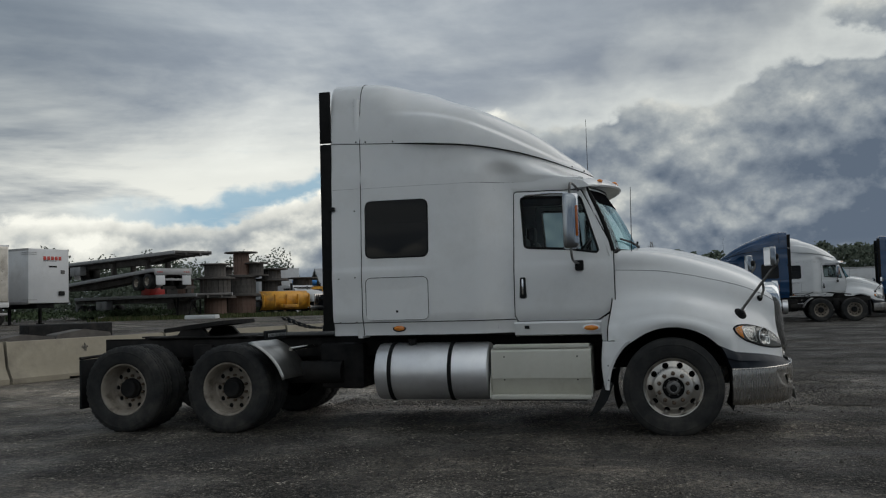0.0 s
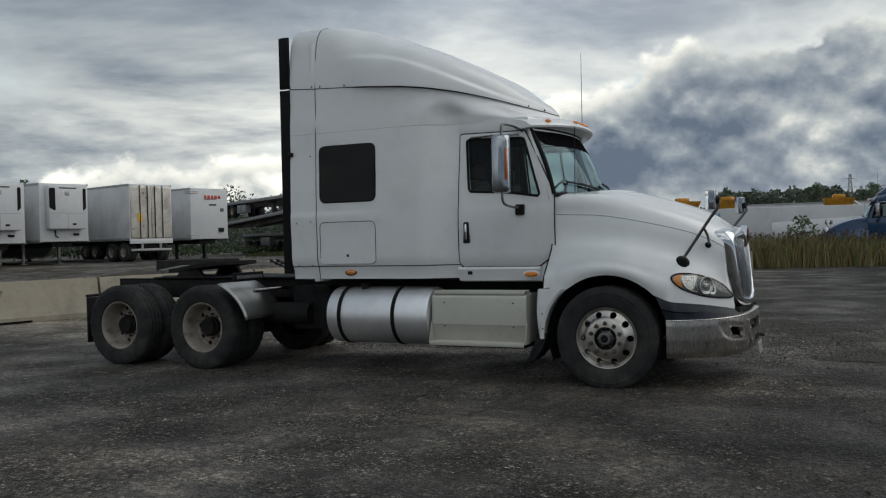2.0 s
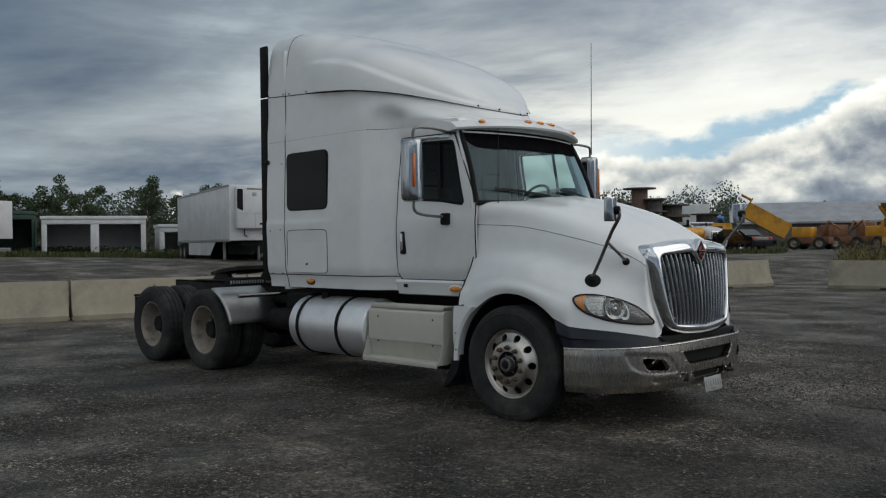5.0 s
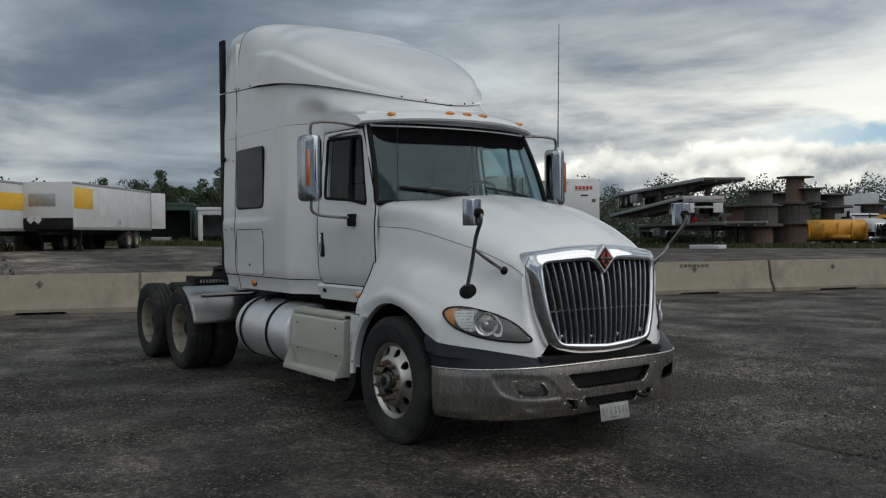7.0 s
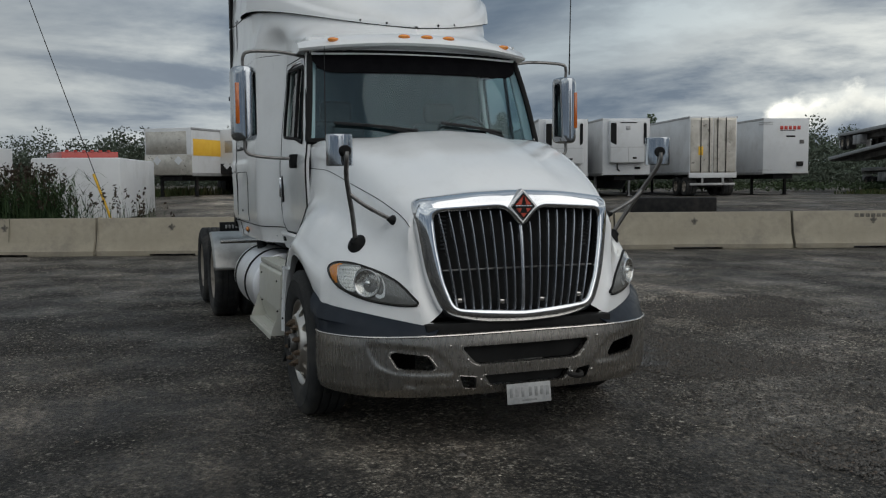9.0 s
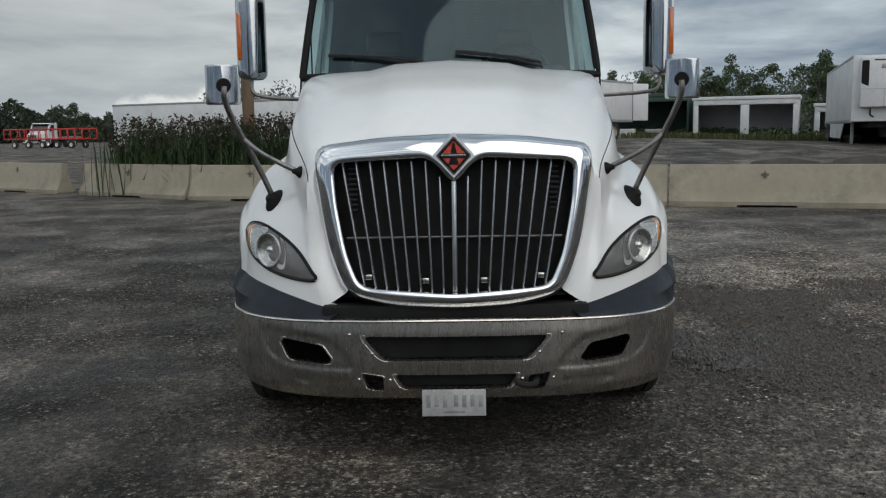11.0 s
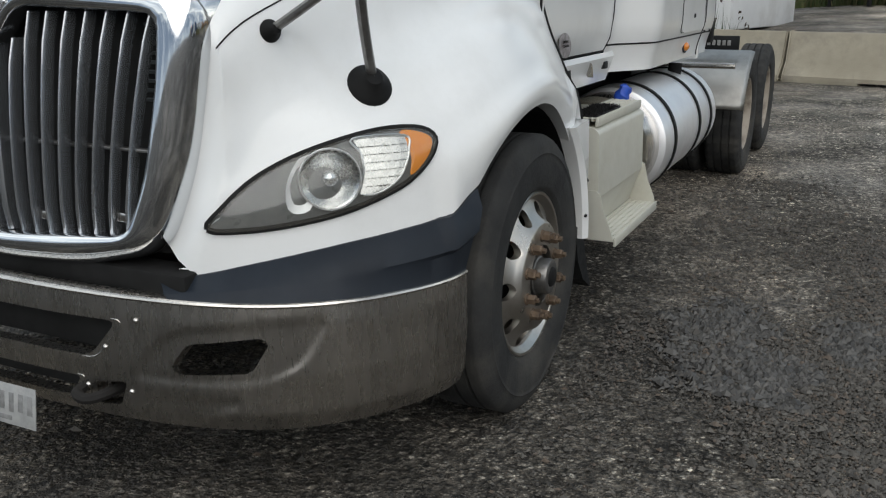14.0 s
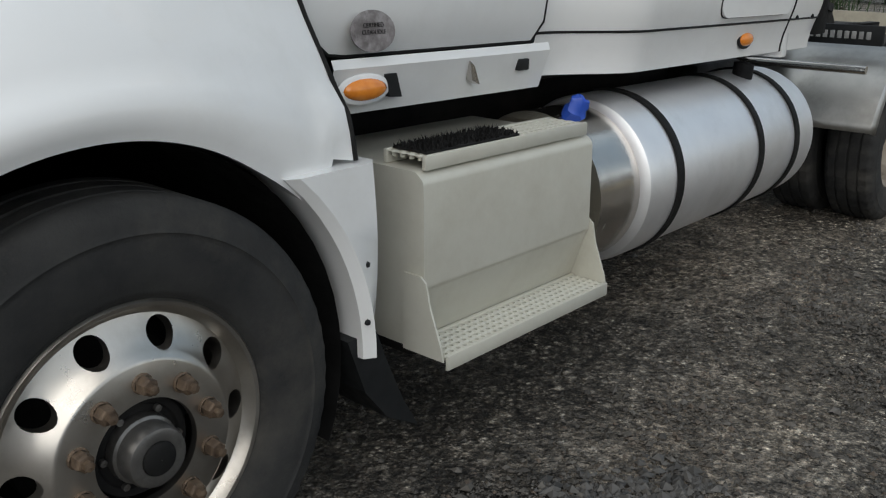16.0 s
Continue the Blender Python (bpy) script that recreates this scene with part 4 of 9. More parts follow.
def patch(outline, s, off, bulge=0.0, rings=6):
    cu, cz = sum(p[0] for p in outline) / len(outline), sum(p[1] for p in outline) / len(outline)
    bm = bmesh.new()
    rows = [[onto_hood(cu + (u - cu) * f, cz + (z - cz) * f, s, off + bulge * (1 - f * f)) for u, z in outline] for f in [1 - k / rings for k in range(rings)]]
    loft(bm, rows, closed=True)
    bm.verts.ensure_lookup_table()
    c = bm.verts.new(onto_hood(cu, cz, s, off + bulge))
    n = len(outline)
    last = bm.verts[(rings - 1) * n:rings * n]
    for k in range(n):
        bm.faces.new((last[k], last[(k + 1) % n], c))
    return bm


def build_headlamps():
    smoothed = [tuple(p) for p in spline(LAMP, 48, True)]
    for s in SIDES:
        lamp = part("headlight", patch(smoothed, s, 0.003), pbr("lamp_housing", (0.10, 0.105, 0.107), (0.16, 0.163, 0.162), 10, (0.25, 0.4), 0.2) if "lamp_housing" not in bpy.data.materials else bpy.data.materials["lamp_housing"], truck)
        bm = bmesh.new()
        tube(bm, [onto_hood(u, z, s, 0.004) for u, z in smoothed + smoothed[:1]], 0.0085, 8, False)
        part("bezel", bm, SEAL, lamp)
        d = Vector((0.80, s * 0.60, 0)).normalized()
        rot = Vector((0, 1, 0)).rotation_difference(d).to_matrix().to_4x4()
        for u, z, r in ((0.03, 0.97, 0.078),):
            bm = bmesh.new()
            lathe(bm, [(0.001, -0.02), (r * 0.5, -0.012), (r * 0.8, 0.004), (r * 0.95, 0.018), (r, 0.02), (r * 1.06, 0.016)], 28, Matrix.Translation(onto_hood(u, z, s, 0.012)) @ rot)
            part("projector", bm, REFLECTOR, lamp)
            bm = bmesh.new()
            lathe(bm, [(r * 1.02, 0.016), (r * 1.03, 0.021), (r * 1.07, 0.021), (r * 1.08, 0.012)], 36, Matrix.Translation(onto_hood(u, z, s, 0.012)) @ rot)
            part("trim_ring", bm, ALU, lamp)
            bm = bmesh.new()
            bmesh.ops.create_uvsphere(bm, u_segments=16, v_segments=8, radius=r * 0.30, matrix=Matrix.Translation(onto_hood(u, z, s, 0.012)))
            part("bulb", bm, CHROME, lamp)
        # faceted bowl of the side reflector
        rim_l = ((0.92, 0.112), (0.95, 0.118), (0.99, 0.126), (1.03, 0.12), (1.066, 0.102))
        rim_r = ((0.92, 0.165), (0.95, 0.222), (0.99, 0.250), (1.03, 0.262), (1.066, 0.252))
        bm = bmesh.new()
        nz_, nu_ = 7, 6
        for k in range(nz_):
            za, zc = 0.92 + 0.146 * k / nz_, 0.92 + 0.146 * (k + 1) / nz_
            for q in range(nu_):
                cell = []
                for z, f, off in ((za, q / nu_, 0.0125), (za, (q + 1) / nu_, 0.0155), (zc, (q + 1) / nu_, 0.0105), (zc, q / nu_, 0.0075)):
                    ul, ur = table(z, *zip(*rim_l)), table(z, *zip(*rim_r))
                    cell.append(bm.verts.new(onto_hood(ul + (ur - ul) * f, z, s, off)))
                bm.faces.new(cell)
        part("reflector", bm, REFLECTOR, lamp, smooth=False)
        bm = bmesh.new()
        loop = [(u, z) for z, u in rim_l] + [(u, z) for z, u in reversed(rim_r)]
        tube(bm, [onto_hood(p[0], p[1], s, 0.012) for p in spline([(u, z, 0) for u, z in loop], 40, True)], 0.0035, 6, False)
        part("reflector_rim", bm, ALU, lamp)
        inner = [(-0.085, 0.895), (-0.05, 0.88), (-0.02, 0.90), (-0.045, 0.95), (-0.045, 1.0), (-0.01, 1.045), (-0.05, 1.02), (-0.085, 0.96)]
        part("reflector", patch([tuple(p) for p in spline(inner, 20, True)], s, 0.006, -0.006), ALU, lamp)
        amb = [(0.24, 1.074), (0.295, 1.072), (0.338, 1.048), (0.32, 1.0), (0.265, 0.957), (0.268, 1.01)]
        part("turn_signal", patch([tuple(p) for p in spline(amb, 24, True)], s, 0.008, 0.004), SIGNAL, lamp, "amber lens")
        ln = part("lens", patch(smoothed, s, 0.012, 0.026), LENS, lamp, "clear slightly hazed lens")
        ln.visible_shadow = False


build_headlamps()


def build_grille():
    inner = rounded([(-0.555, 1.395), (-0.11, 1.415), (-0.0, 1.29), (0.11, 1.415), (0.555, 1.395), (0.54, 1.2), (0.50, 0.98), (0.44, 0.825), (0.0, 0.795), (-0.44, 0.825), (-0.50, 0.98), (-0.54, 1.2)], 0.05, 4)
    outer = SURROUND
    c, n = (0.0, 1.10), 160
    a, b = by_angle(inner, c, n), by_angle(outer, c, n)
    bm = bmesh.new()
    rows = []
    for f, back in ((0.0, 0.06), (0.0, 0.012), (0.06, 0.0), (0.22, -0.006), (0.45, 0.0), (0.7, 0.010), (0.9, 0.032), (1.0, 0.065), (1.0, 0.16)):
        rows.append([(front_x(p[0] * (1 - f) + q[0] * f, p[1] * (1 - f) + q[1] * f, back), p[0] * (1 - f) + q[0] * f, p[1] * (1 - f) + q[1] * f) for p, q in zip(a, b)])
    loft(bm, rows, closed=True)
    g = part("grille_surround", bm, CHROME, truck, "bright chrome grille surround", angle=60)
    # bars
    for i in range(-8, 9):
        top, bot = i * 0.0645, i * 0.0525
        zt = 1.40 if abs(i) > 1 else 1.33
        zb = 0.80 + 0.03 * (abs(i) / 8) ** 3
        r = 0.0058 if i else 0.011
        bm = bmesh.new()
        rows = []
        for k in range(9):
            t = k / 8
            y, z = top + (bot - top) * t, zt + (zb - zt) * t
            x = front_x(y, z, 0.03) + 0.022 * math.sin(math.pi * t) ** 0.5
            rows.append([(x + 0.001, y, z), (x - 0.001, y - r * 0.6, z), (x - 0.006, y - r, z), (x - 0.036, y - r, z), (x - 0.036, y + r, z), (x - 0.006, y + r, z), (x - 0.001, y + r * 0.6, z)])
        loft(bm, rows, closed=True, cap=True)
        part("grille_bar", bm, BARS, g)
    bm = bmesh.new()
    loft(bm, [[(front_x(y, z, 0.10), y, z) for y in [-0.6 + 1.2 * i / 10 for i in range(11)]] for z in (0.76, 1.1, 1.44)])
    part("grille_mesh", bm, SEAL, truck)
    bm = bmesh.new()
    box(bm, (1.115, -0.50, 1.045), (1.135, 0.50, 1.054), 0.003)
    part("cross_bar", bm, HUBGREY, g)
    for sy in SIDES:
        for k in range(9):
            z = 1.17 + 0.024 * k
            bm = bmesh.new()
            box(bm, (front_x(0.47, z, 0.092), sy * 0.452, z), (front_x(0.47, z, 0.08), sy * 0.492, z + 0.009), 0.002)
            part("louvre_slat", bm, INTERIOR, g)
    for y in (-0.40, -0.135, 0.135, 0.40):
        bm = bmesh.new()
        box(bm, (front_x(y, 0.85, 0.06), y - 0.016, 0.83 + 0.06 * abs(y)), (front_x(y, 0.85, 0.035), y + 0.016, 0.856 + 0.06 * abs(y)), 0.004)
        part("clip", bm, STEEL, g)
    # diamond badge on a raised chrome peak
    def diamond(h, w, x0, x1, mat, name, par, lab=""):
        bm = bmesh.new()
        cz = 1.425
        prism(bm, [(0, cz + h), (w, cz), (0, cz - h), (-w, cz)], "x", x0, x1)
        bmesh.ops.bevel(bm, geom=bm.edges[:], offset=0.004, segments=2, affect="EDGES")
        return part(name, bm, mat, par, lab)
    badge = diamond(0.108, 0.098, 1.12, 1.178, ALU, "badge", truck, "chrome diamond badge with red inlay")
    diamond(0.090, 0.082, 1.174, 1.184, DIMCHROME, "badge_rim", badge)
    diamond(0.080, 0.073, 1.18, 1.188, SEAL, "badge_field", badge)
    diamond(0.070, 0.063, 1.184, 1.192, RED, "badge_inlay", badge)
    bm = bmesh.new()
    prism(bm, [(-0.004, 1.485), (0.004, 1.485), (0.014, 1.436), (-0.014, 1.436)], "x", 1.188, 1.1945)
    prism(bm, [(-0.014, 1.414), (0.014, 1.414), (0.024, 1.385), (-0.024, 1.385)], "x", 1.188, 1.1945)
    part("badge_wedge", bm, SEAL, badge, smooth=False)
    bm = bmesh.new()
    box(bm, (1.19, -0.066, 1.415), (1.196, 0.066, 1.435), 0.001)
    part("badge_band", bm, SEAL, badge)
    for k in range(11):
        bm = bmesh.new()
        box(bm, (1.193, -0.056 + 0.0103 * k, 1.419), (1.1975, -0.0495 + 0.0103 * k, 1.431), 0.0008)
        part("letter_bar", bm, DIMCHROME, badge)


build_grille()


def hood_mirrors():
    for s in SIDES:
        c = Vector((1.0, s * 1.075, 1.765))
        bm = bmesh.new()
        rows = []
        o = rounded([(-0.079, -0.092), (0.079, -0.092), (0.079, 0.092), (-0.079, 0.092)], 0.01, 4)
        turn = Matrix.Translation(c) @ pose(0, 0, 0, 0, 0, s * -18)
        for d, g in ((-0.045, 0.97), (-0.04, 1.0), (-0.005, 1.0), (0.010, 0.90), (0.021, 0.70), (0.028, 0.42), (0.031, 0.12)):
            rows.append([turn @ Vector((d, y * g, z * (1 - 0.02 * (1 - g)))) for y, z in o])
        loft(bm, rows, closed=True, cap=True)
        mir = part("hood_mirror", bm, DIMCHROME, truck, "square chrome mirror on a bent arm")
        bm = bmesh.new()
        bm.faces.new([bm.verts.new(turn @ Vector((-0.047, y * 0.9, z * 0.9))) for y, z in o])
        part("mirror_glass", bm, MIRROR, mir, smooth=False)
        bm = bmesh.new()
        lathe(bm, [(0.001, 0.0), (0.03, 0.0), (0.034, -0.012), (0.034, -0.035), (0.02, -0.045)], 20, turn @ Matrix.Translation((0.06, s * -0.0, -0.005)) @ pose(0, 0, 0, 0, 0, -90))
        part("pivot", bm, SEAL, mir)
        foot, arm = Vector((0.705, s * 0.925, 1.21)), Vector((0.905, s * 0.74, 1.348))
        top = turn @ Vector((0.055, 0, -0.01))
        bm = bmesh.new()
        tube(bm, spline([top, top + Vector((-0.005, 0, -0.06)), top.lerp(foot, 0.3) + Vector((0.02, s * 0.02, 0)), top.lerp(foot, 0.7), foot + Vector((0.0, s * 0.0, 0.02))], 24), 0.0145, 10)
        part("stay", bm, HUBGREY, mir)
        bm = bmesh.new()
        mid = top.lerp(foot, 0.45) + Vector((0.012, s * 0.01, 0))
        tube(bm, spline([mid, mid.lerp(arm, 0.3) + Vector((0.02, 0, -0.015)), mid.lerp(arm, 0.75) + Vector((0.015, s * 0.0, -0.01)), arm], 20), 0.0125, 10)
        part("stay", bm, HUBGREY, mir)
        for p, r in ((foot, 0.060), (arm, 0.028)):
            hit, nrm, _, _ = HOOD_TREE.find_nearest(p)
            if nrm.dot(Vector((0.4, s, 0.6))) < 0:
                nrm = -nrm
            rot = Vector((0, 1, 0)).rotation_difference(nrm).to_matrix().to_4x4()
            bm = bmesh.new()
            lathe(bm, [(r * 1.12, -0.02), (r * 1.1, 0.0), (r * 0.95, 0.010), (r * 0.6, 0.022), (r * 0.42, 0.04), (0.001, 0.044)], 24, Matrix.Translation(hit) @ rot)
            part("foot", bm, SEAL, mir)


hood_mirrors()


# ---- bumper, chassis, wheels ----
BPLAN = [(0.575, -1.158), (0.67, -1.148), (0.80, -1.10), (0.95, -1.01), (1.08, -0.875), (1.17, -0.70), (1.225, -0.48), (1.25, -0.24), (1.255, 0.0)]
BPLAN = BPLAN + [(x, -y) for x, y in reversed(BPLAN[:-1])]
BLINE = [(p[0], p[1]) for p in spline([(x, y, 0) for x, y in BPLAN], 97)]


def build_bumper():
    bm = bmesh.new()
    rows = []
    wells = [[tuple(p)[:2] for p in spline([(a, b, 0) for a, b in o], 36, True)] for o in (
        [(0.475, 0.452), (0.53, 0.535), (0.61, 0.59), (0.72, 0.605), (0.86, 0.618), (0.945, 0.618), (0.94, 0.575), (0.90, 0.50), (0.83, 0.458), (0.70, 0.443), (0.56, 0.441)],
        [(0.50, 0.392), (0.62, 0.398), (0.75, 0.398), (0.735, 0.372), (0.67, 0.346), (0.58, 0.336), (0.50, 0.336)])]

    def sunk(y, z):
        """Depth of the pressed wells round the lamp openings."""
        y, best = abs(y), 0.0
        if not 0.45 < y < 0.98:
            return 0.0
        for o in wells:
            d, inside = 9.0, False
            for (ay, az), (by, bz) in zip(o, o[1:] + o[:1]):
                ey, ez = by - ay, bz - az
                k = max(0.0, min(1.0, ((y - ay) * ey + (z - az) * ez) / (ey * ey + ez * ez + 1e-9)))
                d = min(d, math.hypot(y - ay - ey * k, z - az - ez * k))
                if (az > z) != (bz > z) and y < ay + ey * (z - az) / (bz - az):
                    inside = not inside
            best = max(best, step01(-0.008, 0.010, d if inside else -d))
        return 0.0045 * best

    for x, y in [(p[0], p[1]) for p in spline([(x, y, 0) for x, y in BPLAN], 361)]:
        zb, zt = 0.312 - 0.012 * abs(y), 0.682 - 0.018 * y * y
        keys = [(0.975, zb), (0.992, zb + 0.05), (1.0, zb + 0.17), (1.0, zt - 0.06), (0.997, zt - 0.012), (0.98, zt)]
        face = []
        for (fa, za), (fb, zc), n in zip(keys, keys[1:], (4, 11, 13, 3, 1)):
            face += [(fa + (fb - fa) * k / n, za + (zc - za) * k / n) for k in range(n)]
        row = []
        for f, z in face + keys[-1:]:
            f -= sunk(y, z) / math.hypot(x - 0.2, y)
            row.append((0.2 + (x - 0.2) * f, y * f, z))
        rows.append(row + [(0.2 + (x - 0.2) * 0.95, y * 0.95, zt), (0.2 + (x - 0.2) * 0.965, y * 0.965, zb + 0.17), (0.2 + (x - 0.2) * 0.95, y * 0.95, zb)])
    loft(bm, rows, closed=True, cap=True)
    bumper = part("bumper", bm, BUMPER, truck, "dull stainless bumper with scuffs", angle=40)
    holes = [rounded([(-0.43, 0.605), (0.43, 0.605), (0.33, 0.492), (-0.33, 0.492)], 0.035, 4), rounded([(-0.285, 0.425), (0.285, 0.425), (0.24, 0.358), (-0.24, 0.358)], 0.02, 4)]
    for s in SIDES:
        holes.append(rounded([(s * 0.575, 0.485), (s * 0.625, 0.555), (s * 0.81, 0.578), (s * 0.83, 0.56), (s * 0.785, 0.478), (s * 0.60, 0.467)], 0.022, 4))
        holes.append(rounded([(s * 0.335, 0.415), (s * 0.44, 0.43), (s * 0.41, 0.355), (s * 0.335, 0.345)], 0.015, 3))
    cb = bmesh.new()
    for h in holes:
        prism(cb, h, "x", 0.85, 1.5)
    cut(bumper, cb)
    tr = BVHTree.FromPolygons([v.co for v in bumper.data.vertices], [p.vertices for p in bumper.data.polygons])
    def skin(y, z, off=0.004):
        h, *_ = tr.ray_cast(Vector((2, y, z)), Vector((-1, 0, 0)))
        return (h or Vector((1.2, y, z))) + Vector((off, 0, 0))
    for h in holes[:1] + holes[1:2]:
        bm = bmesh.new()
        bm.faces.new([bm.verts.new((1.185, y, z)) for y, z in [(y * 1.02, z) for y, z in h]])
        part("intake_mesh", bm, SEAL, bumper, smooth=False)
    # pressed lips round the openings
    for h in holes[:4]:
        bm = bmesh.new()
        cy, cz = sum(p[0] for p in h) / len(h), sum(p[1] for p in h) / len(h)
        tube(bm, [skin(cy + (y - cy) * 1.05 + math.copysign(0.004, y - cy), cz + (z - cz) * 1.08, -0.0016) for y, z in h + h[:1]], 0.0026, 8, False)
        part("pressed_lip", bm, STEEL, bumper)
    for s in SIDES:
        for y, z in ((0.49, 0.612), (0.385, 0.525), (0.305, 0.40), (0.45, 0.40)):
            bm = bmesh.new()
            bmesh.ops.create_uvsphere(bm, u_segments=10, v_segments=6, radius=0.009, matrix=Matrix.Translation(skin(s * y, z, -0.002)))
            part("bolt", bm, STEEL, bumper)
    # rolled upper edge
    bm = bmesh.new()
    tube(bm, [(0.2 + (x - 0.2) * 0.995, y * 0.995, 0.677 - 0.018 * y * y) for x, y in BLINE], 0.0075, 8)
    part("rolled_edge", bm, STEEL, bumper)
    # hook in the lower left opening
    bm = bmesh.new()
    tube(bm, spline([(1.10, 0.37, 0.385), (1.23, 0.37, 0.385), (1.28, 0.34, 0.38), (1.27, 0.29, 0.385), (1.22, 0.285, 0.39)], 16), [0.016] * 16, 8)
    part("tow_hook", bm, FRAME, bumper)
    # plate with worn, unreadable marks
    bm = bmesh.new()
    m = Matrix.Translation((1.285, -0.012, 0.303)) @ pose(0, 0, 0, 0, -8, 0)
    box(bm, (-0.002, -0.146, -0.061), (0.002, 0.146, 0.061), 0.0015, m)
    pl = part("plate", bm, PLATE, truck, "bent aluminium plate with worn marks")
    for k in range(7):
        y = -0.115 + 0.038 * k + (0.012 if k > 2 else 0)
        bm = bmesh.new()
        box(bm, (0.001, y - 0.012, -0.022 + 0.004 * (k % 2)), (0.0028, y + 0.008, 0.036), 0.0008, m)
        part("worn_mark", bm, WORN, pl)
    bm = bmesh.new()
    box(bm, (0.001, -0.05, -0.048), (0.0028, 0.05, -0.034), 0.0008, m)
    part("worn_mark", bm, WORN, pl)
    # slate trim between hood and bumper
    for s in SIDES:
        bm = bmesh.new()
        n = 36
        rows = []
        for i in range(n + 1):
            t = i / n
            x = 0.475 + (1.16 - 0.475) * (1 - (1 - t) ** 1.25)
            yh, zh = hood_pt(min(x, 1.155), 7)
            j = t * 0.345 * (len(BLINE) - 1)
            k = int(j)
            bx, by = Vector(BLINE[k]).lerp(Vector(BLINE[min(k + 1, len(BLINE) - 1)]), j - k)
            by = abs(by)
            zb = 0.678 - 0.018 * by * by
            up, dn = Vector((x, yh, zh + 0.004)), Vector((bx, by, zb))
            out = Vector((0.25 + 0.5 * t, 1.0 - t * 0.7, 0)).normalized()
            row = [up - out * 0.03, up + out * 0.008, up.lerp(dn, 0.22) + out * (0.034 - 0.028 * t), up.lerp(dn, 0.5) + out * (0.03 - 0.022 * t), up.lerp(dn, 0.58) + out * 0.012, dn - out * 0.008, dn - out * 0.05]
            rows.append([(p.x, s * p.y, p.z) for p in row])
        loft(bm, rows, closed=True, cap=True)
        part("bumper_trim", bm, TRIM, truck, "dark slate plastic trim")
    bm = bmesh.new()
    box(bm, (1.06, -0.62, 0.64), (1.17, 0.62, 0.735), 0.01)
    part("valance", bm, SEAL, truck)


build_bumper()


def tyre_mesh(lugs=False, n=120):
    w = 0.14
    prof = [(0.285, -0.10), (0.308, -0.119), (0.314, -0.128), (0.322, -0.1295), (0.33, -0.1325), (0.35, -0.1372), (0.375, -0.1398), (0.40, -w), (0.42, -0.1392), (0.43, -0.1385), (0.434, -0.1415), (0.438, -0.1380), (0.45, -0.1355), (0.464, -0.131), (0.478, -0.125), (0.495, -0.112), (0.50, -0.10)]
    for g in (-0.06, 0.0, 0.06):
        prof += [(0.50, g - 0.007), (0.488, g - 0.005), (0.488, g + 0.005), (0.50, g + 0.007)]
    prof += [(r, -y) for r, y in reversed(prof[:17])]
    bm = bmesh.new()
    rows = []
    for j, (r, y) in enumerate(prof):
        row = []
        for k in range(n):
            q = r
            if lugs and r > 0.477 and k % 3 == 0:
                q = r - (0.013 if abs(y) > 0.09 else 0.006)
            if not lugs and 0.44 < r < 0.497:
                q = r - (0.003 if k % 2 else 0)
            a = 2 * math.pi * k / n
            row.append((q * math.cos(a), y, q * math.sin(a)))
        rows.append(row)
    loft(bm, rows, closed=True)
    return bm


def nut_ring(rim, r, y, length, count=10, big=0.019):
    for k in range(count):
        a = 2 * math.pi * (k + 0.5) / count
        c = Vector((r * math.cos(a), y, r * math.sin(a)))
        bm = bmesh.new()
        m = Matrix.Translation(c) @ Euler((0, a, 0)).to_matrix().to_4x4()
        lathe(bm, [(0.001, 0.0), (big * 1.15, 0.0), (big * 1.15, 0.004), (big, 0.006)], 12, m)
        lathe(bm, [(big, 0.006), (big, 0.028), (big * 0.85, 0.033), (big * 0.55, 0.034), (big * 0.55, length), (0.001, length + 0.002)], 6, m)
        part("wheel_nut", bm, RUST, rim, "rusty nut", smooth=False)


